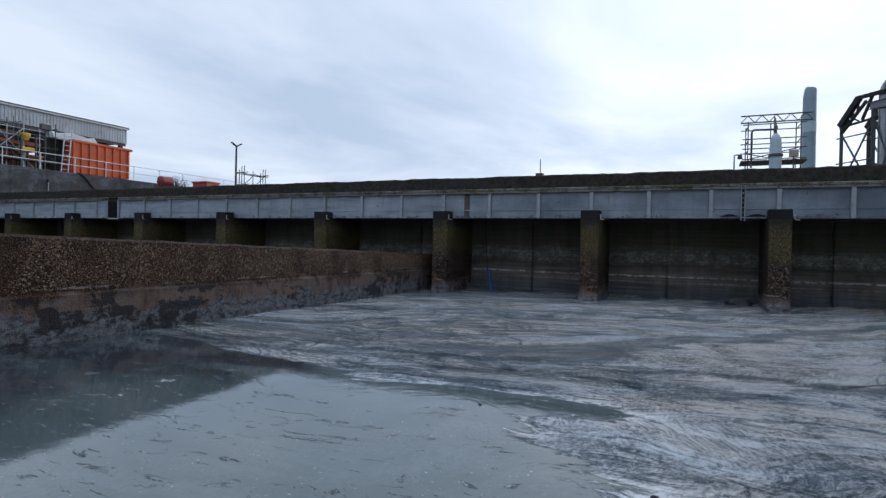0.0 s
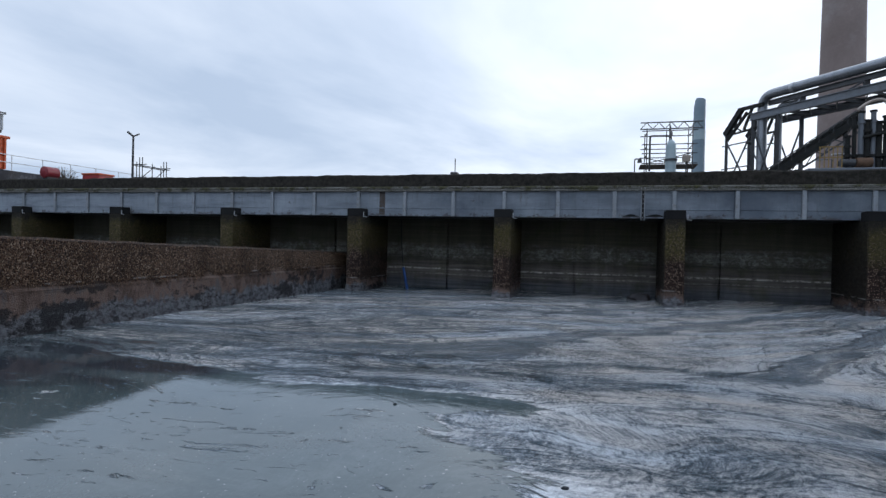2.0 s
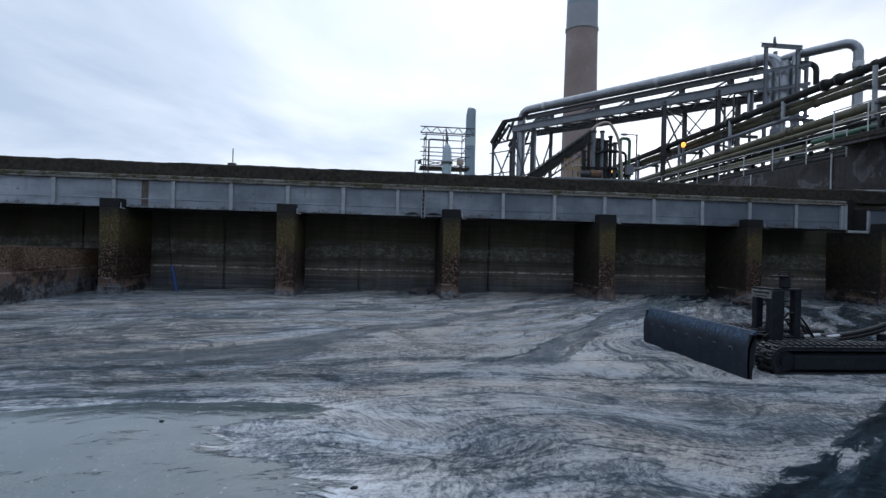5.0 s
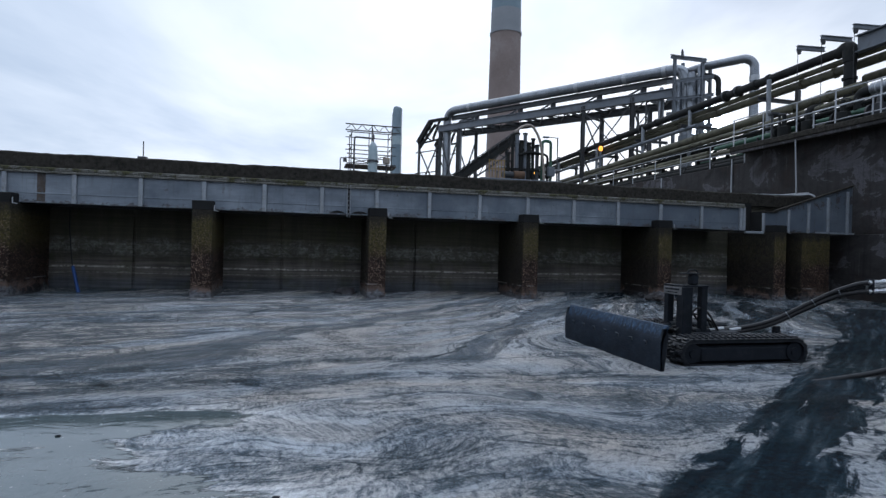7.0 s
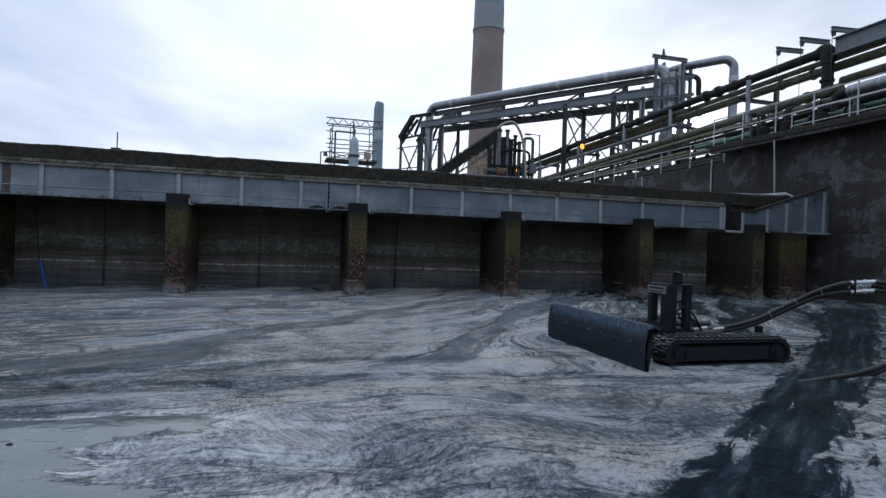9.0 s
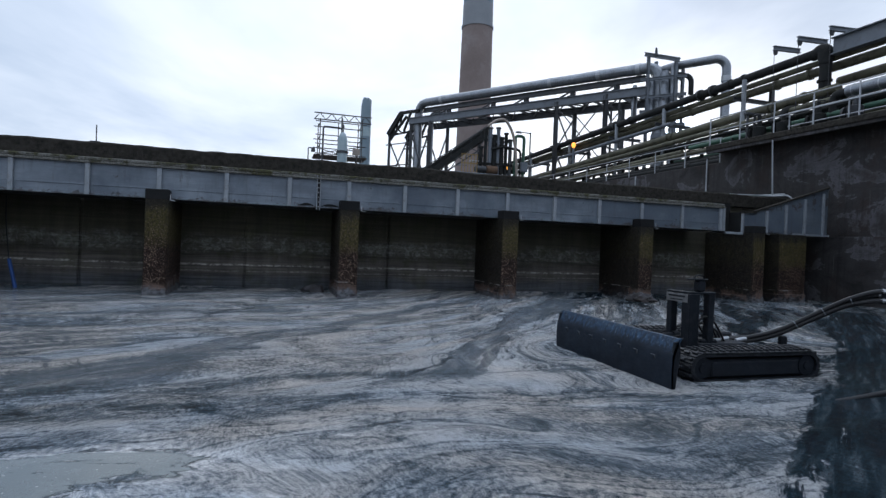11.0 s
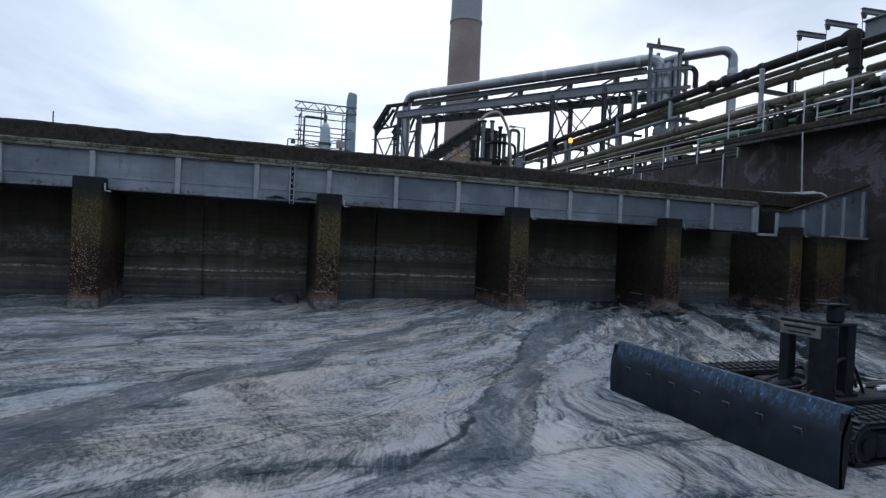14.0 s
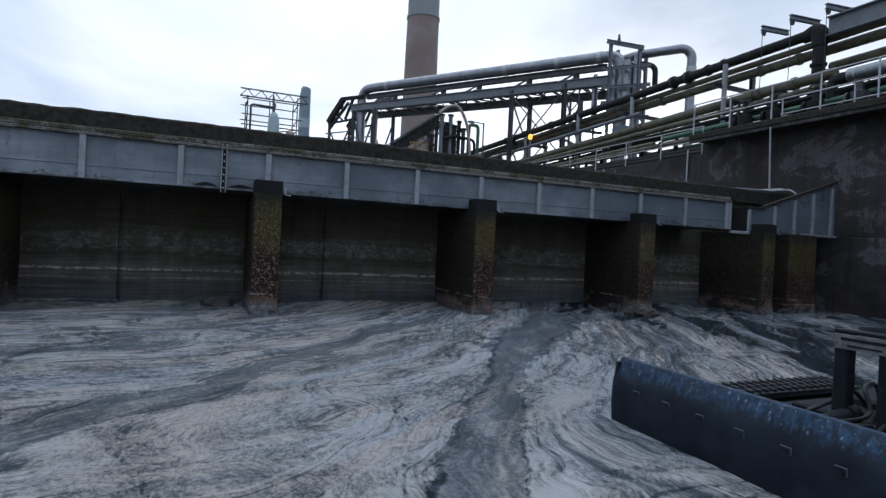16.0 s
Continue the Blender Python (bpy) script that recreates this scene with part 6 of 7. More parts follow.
def bridge():
    ob = thing("pipe_bridge", (0, 0, 0), "dark steel pipe bridge on braced trestles", "pipe bridge")
    part("girder", ibeam(along(-0.6, 11.84, 0.0), along(20.3, 11.46, 0.0), 0.26, 0.55, 0.035), "grey_steel", ob)
    part("girder", ibeam(along(-0.6, 11.84, 2.7), along(20.3, 11.36, 2.7), 0.26, 0.52, 0.035), "steel", ob)
    for k in range(10):
        s = 0.4 + k * 2.0
        z = 11.72 - 0.018 * s
        part("cross_member", bar(along(s, z, 0.1), along(s, z, 2.6), 0.10, 0.14), "steel", ob)
        part("lacing_bar", bar(along(s, z - 0.05, 0.1), along(s + 2.0, z - 0.08, 2.6), 0.07, 0.07), "steel", ob)
        part("lacing_bar", bar(along(s + 2.0, z - 0.08, 0.1), along(s, z - 0.05, 2.6), 0.07, 0.07), "steel", ob)
    part("service_pipe", tube([along(0.4, 12.12, 1.9), along(20.2, 11.75, 1.9)], 0.11, 10), "pipe_dark", ob, smooth=True)
    part("pipe_bearer", ibeam(along(0.6, 12.72, 0.5), along(19.9, 12.42, 0.5), 0.3, 0.36, 0.03), "steel", ob, "dark steel beam under the gas main")
    for s in (3.5, 8.0, 11.0, 14.8, 18.0):
        z = 12.1 - 0.018 * s
        sup = bar(along(s, z, 0.5), along(s, z + 0.5, 0.5), 0.34, 0.2)
        bar(along(s - 0.9, z, 0.1), along(s, z + 0.5, 0.4), 0.1, 0.1, sup)
        bar(along(s, z, -0.1), along(s, z, 2.8), 0.16, 0.12, sup)
        part("pipe_support", sup, "steel", ob)
    # braces between the inner trestles
    for side in (0.0, 2.7):
        x = bar(along(13.9, 7.2, side), along(17.4, 11.2, side), 0.06, 0.06)
        bar(along(13.9, 11.2, side), along(17.4, 7.2, side), 0.06, 0.06, x)
        part("cross_brace", x, "steel", ob)
    # trestles
    for s, depth in ((0.2, 2.3), (13.85, 2.7), (17.5, 2.7)):
        for side in (0.0, depth):
            for ds in (0.0,) if s > 1 else (-0.5, 1.7):
                part("leg", ibeam(along(s + ds, 2.95, side), along(s + ds, 11.6, side), 0.24, 0.24, 0.035), "steel", ob)
            if s < 1:
                x = bar(along(s - 0.5, 5.6, side), along(s + 1.7, 10.9, side), 0.09, 0.09)
                bar(along(s - 0.5, 10.9, side), along(s + 1.7, 5.6, side), 0.09, 0.09, x)
                part("cross_brace", x, "steel", ob)
        for za, zb in ((5.4, 8.2), (8.2, 11.0)) if s > 1 else ():
            x = bar(along(s, za, 0.0), along(s, zb, depth), 0.08, 0.08)
            bar(along(s, zb, 0.0), along(s, za, depth), 0.08, 0.08, x)
            bar(along(s, zb, 0.0), along(s, zb, depth), 0.1, 0.12, x)
            part("cross_brace", x, "steel", ob)
    # end frame with a raking head
    for side in (0.0, 2.3):
        head = bar(along(-3.1, 10.9, side), along(-1.5, 12.66, side), 0.3, 0.42)
        bar(along(-1.7, 12.68, side), along(0.6, 12.62, side), 0.24, 0.24, head)
        bar(along(-3.1, 10.8, side), along(0.0, 10.95, side), 0.14, 0.14, head)
        bar(along(-2.4, 11.5, side), along(-1.5, 11.0, side), 0.10, 0.10, head)
        bar(along(-3.0, 10.3, side), along(-0.9, 12.3, side), 0.16, 0.2, head)
        for k in range(4):
            bar(along(-2.9 + 0.42 * k, 10.45 + 0.4 * k, side), along(-2.75 + 0.42 * k, 11.2 + 0.42 * k, side), 0.1, 0.1, head)
        bar(along(-1.2, 11.0, side), along(-0.4, 12.6, side), 0.16, 0.16, head)
        part("end_frame", head, "pipe_dark", ob)
        part("end_leg", ibeam(along(-2.95, 2.95, side), along(-2.95, 10.9, side), 0.2, 0.2, 0.03), "steel", ob)
        x = bmesh.new()
        bar(along(-2.9, 6.4, side), along(-0.6, 10.4, side), 0.09, 0.09, x)
        bar(along(-2.9, 10.2, side), along(-0.6, 6.4, side), 0.09, 0.09, x)
        for z in (10.0, 8.1):
            bar(along(-3.4, z, side), along(-0.3, z, side), 0.08, 0.08, x)
        part("end_brace", x, "steel", ob)
    return ob


bridge()
main = thing("gas_main", (0, 0, 0), "large silver-clad gas main on the pipe bridge", "pipe")
path = rounded([along(0.05, 3.0, 0.5), along(0.05, 13.40, 0.5), along(20.8, 13.02, 0.5), along(20.9, 5.2, 0.5)], 1.0, 6)
part("pipe", tube(path, 0.35, 18), "cladding", main, smooth=True)
for s in (2.6, 12.9, 16.6, 19.3):
    part("band", tube([along(s, 13.40 - 0.0183 * s, 0.5), along(s + 0.28, 13.395 - 0.0183 * s, 0.5)], 0.375, 18), "galv", main, smooth=True)
main2 = thing("gas_main", (0, 0, 0), "second silver-clad main dropping beside the trestle", "pipe")
part("pipe", tube(rounded([along(1.2, 3.0, 0.9), along(1.2, 12.45, 0.9), along(2.8, 12.4, 1.1)], 0.5, 6), 0.22, 16), "cladding", main2, smooth=True)
over = thing("gas_main", (0, 0, 0), "pale clad pipe looping over and down behind the gantry", "pipe")
part("pipe", tube(rounded([along(20.2, 12.75, 0.9), (37.3, 16.4, 12.85), (39.0, 14.25, 12.95), (39.35, 14.05, 12.6), (39.35, 14.05, 5.0)], 0.7, 6), 0.25, 16), "cladding", over, smooth=True)
part("band", tube([(39.35, 14.05, 11.6), (39.35, 14.05, 11.9)], 0.275, 16), "galv", over, smooth=True)


def gantry():
    ob = thing("valve_gantry", (0, 0, 0), "grey steel valve gantry with clad vessels and a top beam", "gantry")
    for s, side in ((20.35, -0.3), (20.35, 1.0), (22.03, -0.3), (22.03, 1.0)):
        part("column", ibeam(along(s, 4.95, side), along(s, 13.62 - (s - 20.1) * 0.34, side), 0.16, 0.16, 0.025), "grey_steel", ob)
    part("top_beam", ibeam(along(20.1, 13.68, -0.3), along(22.25, 12.95, -0.3), 0.2, 0.24, 0.03), "grey_steel", ob)
    part("lifting_eye", tube([along(20.8, 13.4, -0.3), along(20.8, 13.95, -0.3)], [0.12, 0.05], 8), "steel", ob)
    for z in (12.1, 11.0, 10.1, 9.2):
        part("beam", ibeam(along(19.9, z, -0.3), along(22.7, z - 0.15, -0.3), 0.12, 0.18, 0.02), "grey_steel", ob)
        part("beam", ibeam(along(22.0, z, -0.3), along(22.0, z, 1.0), 0.12, 0.18, 0.02), "grey_steel", ob)
    for s, z0, z1, r in ((20.35, 9.6, 12.3, 0.26), (21.2, 9.9, 12.6, 0.34), (21.75, 6.0, 12.9, 0.24), (19.3, 9.3, 12.0, 0.18)):
        part("clad_vessel", tube([along(s, z0, 0.3), along(s, z1 - 0.3, 0.3), along(s, z1, 0.3)], [r, r, r * 0.6], 16), "cladding", ob, smooth=True)
    part("ring_flange", tube([along(21.2, 8.3, 0.0), along(21.2, 8.6, 0.0)], 0.62, 20), "grey_steel", ob, smooth=True)
    part("bent_pipe", tube(rounded([along(21.8, 12.3, 0.2), along(22.8, 12.0, 0.2), along(22.8, 10.9, 0.2)], 0.4), 0.15, 12), "pipe_dark", ob, smooth=True)
    part("pipe", tube(rounded([along(18.4, 8.0, 0.1), along(18.4, 11.2, 0.1), along(19.4, 11.3, 0.1), along(19.4, 8.0, 0.1)], 0.2), 0.06, 8), "steel", ob, smooth=True)
    for s in (18.0, 18.7, 19.5):
        part("small_pipe", tube([along(s, 6.5, -0.2), along(s, 10.4, -0.2)], 0.07, 8), "steel", ob, smooth=True)


gantry()


def pipe_rack():
    """Pipes that run north along the east wall on posts."""
    runs = [  # x, z, fall a metre, radius, surface, y from, y to
        (33.40, 9.05, 0.022, 0.18, "pipe_dark", 3.1, 48), (33.60, 8.74, 0.020, 0.11, "pipe_olive", -12, 48), (33.85, 8.50, 0.015, 0.17, "pipe_olive", -12, 48),
        (33.20, 8.02, 0.018, 0.10, "grey_steel", 11.0, 40), (33.20, 7.44, 0.032, 0.18, "pipe_olive", 2.2, 40), (34.20, 8.02, 0.02, 0.17, "pipe_olive", -12, 3),
        (33.00, 7.02, 0.025, 0.12, "pipe_olive", -12, 40), (33.50, 6.82, 0.03, 0.13, "pipe_dark", -12, 36), (33.70, 6.45, 0.02, 0.12, "pipe_olive", -12, 44),
        (32.75, 6.70, 0.02, 0.07, "pipe_dark", -12, 36), (32.70, 6.40, 0.018, 0.11, "pipe_green", -12, 9), (32.60, 6.08, 0.012, 0.09, "pipe_olive", -12, 44), (32.70, 6.30, 0.018, 0.11, "pipe_olive", 9.5, 40),
        (32.90, 5.75, 0.008, 0.10, "pipe_dark", -12, 40), (33.40, 5.95, 0.01, 0.12, "pipe_green", -12, 11), (31.80, 5.25, 0.003, 0.12, "pipe_dark", 5.2, 40), (32.15, 5.48, 0.005, 0.11, "pipe_dark", 5.2, 40),
    ]
    for x, z, fall, r, mat, y0, y1 in runs:
        word = {"pipe_dark": "sooty dark", "pipe_olive": "olive-brown lagged", "pipe_green": "green painted", "grey_steel": "pale grey painted"}[mat]
        z -= fall * (y0 - 3.0)
        ob = thing("process_pipe", (x, y0, z), word + " process pipe on the rack beside the wall", "pipe", "pipes on the rack")
        part("pipe", tube([(0, 0, 0), (0, (y1 - y0) * 0.5, -fall * (y1 - y0) * 0.5), (0, y1 - y0, -fall * (y1 - y0))], r, 12), mat, ob, smooth=True)
        rng = random.Random(int(x * 100 + z * 10))
        for _ in range(7):
            s = rng.uniform(1.0, (y1 - y0) * 0.6)
            part("flange", tube([(0, s, -fall * s), (0, s + 0.13, -fall * (s + 0.13))], r * 1.25, 12), mat, ob, smooth=True)
    for y, x in ((6.25, 33.0), (11.7, 33.3), (15.9, 33.3), (21.5, 33.4), (27.5, 33.4), (34.0, 33.4)):
        ob = thing("rack_post", (x, y, 4.95), "pale grey steel rack post with cross arms", "post", "rack posts")
        part("column", tube([(0, 0, 0), (0, 0, 3.85)], 0.095, 14), "rib", ob, "pale grey tubular column", smooth=True)
        if y < 10 or y > 20:
            part("column", ibeam((1.5, 0, 0), (1.5, 0, 3.9), 0.16, 0.16, 0.03), "steel", ob)
        for z in (1.55, 3.28):
            part("cross_arm", ibeam((-0.45, 0.1, z - 0.25), (1.75, 0.1, z - 0.25), 0.12, 0.16, 0.02), "steel", ob)
    # valves on the walkway
    for y, h, mat in ((4.7, 1.35, "pipe_dark"), (3.6, 1.1, "pipe_dark"), (2.2, 1.3, "pipe_dark"), (0.9, 1.15, "steel"), (-0.6, 1.4, "pipe_dark"), (-1.9, 1.1, "pipe_green")):
        ob = thing("valve", (32.3, y, 5.56), "sooty gate valve with a handwheel on the walkway", "valve", "valves on the walkway")
        part("body", tube([(0, 0, 0), (0, 0, 0.35), (0, 0, 0.5), (0, 0, 0.85), (0, 0, 0.9), (0, 0, h)], [0.16, 0.16, 0.24, 0.24, 0.1, 0.07], 14), mat, ob, smooth=True)
        part("flange", tube([(0, 0.26, 0.66), (0, 0.34, 0.66)], 0.24, 14), mat, ob, smooth=True)
        part("handwheel", tube([(0.2 * math.cos(a), 0.2 * math.sin(a), h) for a in np.linspace(0, 2 * math.pi, 17)], 0.022, 6), "steel", ob, smooth=True)
    # looping hangers between the posts
    for y in (8.4, 9.3, 10.4, 13.2, 14.4, 17.4, 18.6, 20.0):
        ob = thing("expansion_loop", (32.7, y, 4.95), "dark bent drop pipe under the rack", "pipe", "drop pipes")
        part("pipe", tube(rounded([(0.2, 0, 1.3), (0.1, 0, 0.3), (0.1, 0.7, 0.12)], 0.3), 0.09, 10), "pipe_dark", ob, smooth=True)
    for y in (8.3, 9.1, 16.0, 23.0):
        ob = thing("pipe_coupling", (33.40, y, 9.05 - 0.022 * (y - 3.0)), "bulging sooty coupling round the upper pipe", "coupling", "pipe couplings")
        part("sleeve", tube([(0, 0, 0), (0, 0.05, 0), (0, 0.28, 0), (0, 0.33, 0)], [0.19, 0.25, 0.25, 0.19], 16), "pipe_dark", ob, smooth=True)
        part("clamp", tube([(0, 0.12, 0), (0, 0.2, 0)], 0.262, 16), "steel", ob, smooth=True)
    # the near main that turns down
    big = thing("gas_main", (33.3, 2.9, 5.55), "large sooty main that elbows down to the walkway", "pipe")
    part("pipe", tube(rounded([(0.1, 0.55, 3.44), (0.02, -0.05, 3.52), (0.0, -0.05, 0.0)], 0.36, 8), 0.2, 18), "pipe_dark", big, smooth=True)
    bend = rounded([(0.08, 0.42, 3.46), (0.02, -0.05, 3.52), (0.0, -0.05, 2.95)], 0.36, 8)
    part("elbow", tube(bend, [0.22] + [0.26] * (len(bend) - 2) + [0.22], 18), "pipe_dark", big, "bulging sooty elbow", smooth=True)
    part("flange", tube([(0, -0.05, 1.35), (0, -0.05, 1.5)], 0.28, 18), "pipe_dark", big, smooth=True)
    part("flange", tube([(0, -0.05, 2.3), (0, -0.05, 2.38)], 0.25, 18), "pipe_dark", big, smooth=True)
    lag = thing("gas_main", (32.75, 1.5, 7.1), "silver-clad horizontal main along the walkway", "pipe")
    part("pipe", tube([(0, 0, 0), (0, -14, 0.05)], 0.21, 18), "cladding", lag, smooth=True)
    for k in range(12):
        part("band", tube([(0, -0.2 - k * 0.9, 0.002), (0, -0.24 - k * 0.9, 0.002)], 0.217, 18), "galv", lag, smooth=True)
    part("elbow", tube(rounded([(0, 0.02, 0), (0, 0.5, 0.0), (0.05, 0.55, -1.7)], 0.25, 6), 0.16, 18), "pipe_dark", lag, smooth=True)
    mush = thing("relief_vent", (32.9, 4.15, 5.55), "squat black pipe elbow with a domed head", "vent")
    part("pipe", tube(rounded([(0, 0, 0), (0, 0, 1.5), (0.5, -0.5, 1.5), (0.5, -0.5, 0.2)], 0.25, 6), 0.17, 16), "pipe_dark", mush, smooth=True)
    beam = thing("runway_beam", (33.1, 2.6, 9.02), "grey box girder of the crane runway", "beam")
    part("girder", ibeam((0.25, 0, 0.05), (0.25, -15, 0.08), 0.3, 0.62, 0.04), "grey_steel", beam)
    for x, y, z, n in ((32.45, 4.35, 9.46, 1.0), (32.5, 3.35, 9.5, 1.1), (33.0, 2.5, 9.66, 1.0), (32.6, -0.5, 9.7, 1.2)):
        ob = thing("crane_arm", (x, y, z), "short grey cantilever beam with a hanging chain", "beam", "cantilever beams")
        part("arm", ibeam((0, 0, 0), (n * 1.1, -0.2, -0.03), 0.12, 0.17, 0.025), "grey_steel", ob)
        part("trolley", tube([(0.08, -0.03, -0.12), (0.08, -0.03, -0.26)], [0.09, 0.06], 8), "steel", ob)
        part("chain", tube([(0.05, 0.0, -0.1), (0.05, 0.0, -2.9)], 0.012, 6), "steel", ob)
    hook = thing("davit", (32.1, 5.1, 5.55), "small dark davit frame on the walkway", "davit")
    part("frame", tube(rounded([(0, 0, 0), (0, 0, 1.45), (0.35, 0, 1.5), (0.35, 0, 0)], 0.06), 0.05, 8), "steel", hook)
    part("cap", box(-0.12, 0.45, -0.1, 0.1, 1.42, 1.52, 0.01), "steel", hook)


pipe_rack()


def rack_lamp(at, hgt, mat, label):
    ob = thing("rack_lamp", at, label, "lamp", "lit lamps")
    part("pole", tube([(0, 0, 0), (0, 0, hgt)], [0.09, 0.07], 10), "grey_steel", ob, smooth=True)
    part("base", tube([(0, 0, 0), (0, 0, 0.35)], [0.22, 0.1], 10), "grey_steel", ob, smooth=True)
    part("lantern", tube([(0, 0, hgt), (0, 0, hgt + 0.1), (0, 0, hgt + 0.26), (0, 0, hgt + 0.34)], [0.08, 0.14, 0.14, 0.05], 12), mat, ob, "glowing amber lantern", smooth=True)


rack_lamp((33.12, 20.5, 4.95), 3.15, "sodium", "amber sodium lamp glowing on a grey pole")
rack_lamp((32.6, 30.3, 4.95), 2.75, "sodium", "amber sodium lamp glowing on a far pole")
for x, y in ((31.6, 24.0), (33.2, 42.0)):
    ob = thing("street_lamp", (x, y, 4.95), "unlit lamp with a short outreach arm", "lamp", "yard lamps")
    part("pole", tube([(0, 0, 0), (0, 0, 4.6)], 0.05, 8), "steel", ob, smooth=True)
    part("arm", tube([(0, 0, 4.55), (-0.8, 0, 4.6)], 0.03, 8), "steel", ob, smooth=True)
    part("lantern", box(-1.15, -0.7, -0.1, 0.1, 4.5, 4.62, 0.03), "grey_steel", ob)


def pump_skid():
    """The crowd of pipes and the loader conveyor behind the wall."""
    conv = thing("conveyor", (0, 0, 0), "dark inclined covered conveyor", "conveyor")
    a, b = Vector((23.0, 24.7, 5.3)), Vector((28.0, 23.0, 9.05))
    part("boom", bar(a - Vector((0, 0, 0.1)), b - Vector((0, 0, 0.1)), 0.8, 0.4), "pipe_dark", conv)
    web = bmesh.new()
    for k in range(12):
        p, q = a.lerp(b, k / 12), a.lerp(b, (k + 1) / 12)
        bar(p + Vector((0, -0.42, -0.75 + 0.5 * (k % 2))), q + Vector((0, -0.42, -0.25 - 0.5 * (k % 2))), 0.06, 0.06, web)
    bar(a + Vector((0, -0.42, -0.75)), b + Vector((0, -0.42, -0.75)), 0.1, 0.1, web)
    part("lattice", web, "steel", conv)
    part("hood", bar(a + Vector((0, 0, 0.26)), b + Vector((0, 0, 0.26)), 0.8, 0.12), "pipe_dark", conv)
    rails = bmesh.new()
    for k in range(9):
        p = a.lerp(b, k / 8)
        bar(p + Vector((0, -0.4, 0.1)), p + Vector((0, -0.4, 0.55)), 0.05, 0.05, rails)
    bar(a + Vector((0, -0.4, 0.55)), b + Vector((0, -0.4, 0.55)), 0.05, 0.05, rails)
    part("edge_rail", rails, "steel", conv)
    for k in range(16):
        p = a.lerp(b, (k + 0.5) / 16) + Vector((0, 0, 0.38))
        part("idler_roller", tube([p + Vector((0, -0.5, 0)), p + Vector((0, 0.45, 0))], 0.09, 8), "pipe_dark", conv)
    part("trestle", join(bar((27.4, 23.2, 2.95), (27.4, 23.2, 8.3), 0.16), bar((25.2, 24.0, 2.95), (25.2, 24.0, 6.3), 0.16)), "steel", conv)
    skid = thing("pump_skid", (26.8, 20.5, 2.95), "cluttered pump skid with dark bent pipes", "pump skid")
    part("deck", box(-2.3, 3.2, -0.8, 0.8, 2.55, 2.85, 0.03), "grey_steel", skid)
    part("legs", join(join(box(-2.1, -1.9, -0.6, -0.4, 0, 2.56), box(2.8, 3.0, -0.6, -0.4, 0, 2.56)), join(box(-2.1, -1.9, 0.4, 0.6, 0, 2.56), box(2.8, 3.0, 0.4, 0.6, 0, 2.56))), "steel", skid)
    for x, h, r, mat in ((-0.25, 4.6, 0.12, "pipe_dark"), (0.05, 5.6, 0.10, "pipe_dark"), (0.35, 5.85, 0.13, "grey_steel"), (0.62, 5.4, 0.15, "pipe_dark"), (0.9, 5.9, 0.12, "grey_steel"), (1.15, 5.3, 0.16, "pipe_dark"), (1.45, 5.6, 0.11, "pipe_dark"), (1.75, 5.2, 0.12, "steel")):
        part("riser", tube([(x, 0.0, 2.8), (x, 0.0, h)], r, 12), mat, skid, smooth=True)
        part("flange", tube([(x, 0, h - 0.6), (x, 0, h - 0.48)], r * 1.5, 12), mat, skid, smooth=True)
        part("flange", tube([(x, 0, h - 0.04), (x, 0, h + 0.05)], r * 1.4, 12), "pipe_dark", skid, smooth=True)
        part("flange", tube([(x, 0, 3.5), (x, 0, 3.64)], r * 1.6, 12), "pipe_dark", skid, smooth=True)
    part("bent_pipe", tube(rounded([(2.15, -0.3, 2.8), (2.05, -0.3, 4.2), (1.8, -0.3, 5.6), (1.2, -0.3, 6.5), (0.5, -0.3, 6.3), (0.05, -0.3, 5.9)], 0.5), 0.085, 12), "beige", skid, "faded beige gooseneck pipe", smooth=True)
    part("bent_pipe", tube(rounded([(2.1, 0, 2.8), (2.1, 0, 5.55), (2.75, 0.1, 5.55), (2.75, 0.1, 2.8)], 0.25), 0.10, 12), "pipe_green", skid, smooth=True)
    part("bent_pipe", tube(rounded([(-0.6, 0.2, 3.2), (0.2, 0.2, 3.3), (1.6, 0.2, 3.2), (2.9, 0.2, 3.25)], 0.1), 0.14, 12), "pipe_dark", skid, smooth=True)
    part("bent_pipe", tube(rounded([(2.4, -0.2, 2.8), (2.4, -0.2, 4.6), (1.2, -0.2, 4.7), (0.4, -0.2, 4.5)], 0.3), 0.08, 12), "pipe_dark", skid, smooth=True)
    part("cable_tray", box(-0.8, 3.6, 0.3, 0.6, 3.7, 3.78, 0.01), "galv", skid)
    part("junction_box", box(2.35, 2.8, -0.5, -0.25, 3.2, 3.8, 0.02), "grey_steel", skid)
    part("pump", tube([(0.0, -0.4, 3.15), (0.7, -0.4, 3.15)], 0.26, 14), "rust", skid, smooth=True)
    part("motor", tube([(-0.7, -0.4, 3.15), (-0.05, -0.4, 3.15)], 0.2, 14), "steel", skid, smooth=True)
    cage = bmesh.new()
    for k in range(6):
        bar((-1.75 + k * 0.2, -0.75, 2.85), (-1.75 + k * 0.2, -0.75, 3.95), 0.04, 0.04, cage)
    for z in (3.4, 3.95):
        bar((-1.8, -0.75, z), (-0.7, -0.75, z), 0.05, 0.05, cage)
    part("guard_rail", cage, "dirty_yellow", skid, "dirty yellow guard rail")
    hut = thing("switch_cabinet", (22.6, 20.0, 2.95), "low pale cabinet behind the wall", "cabinet")
    part("case", box(0, 1.2, 0, 0.6, 0, 2.5, 0.03), "sheet", hut)


pump_skid()

# ---- west side ----


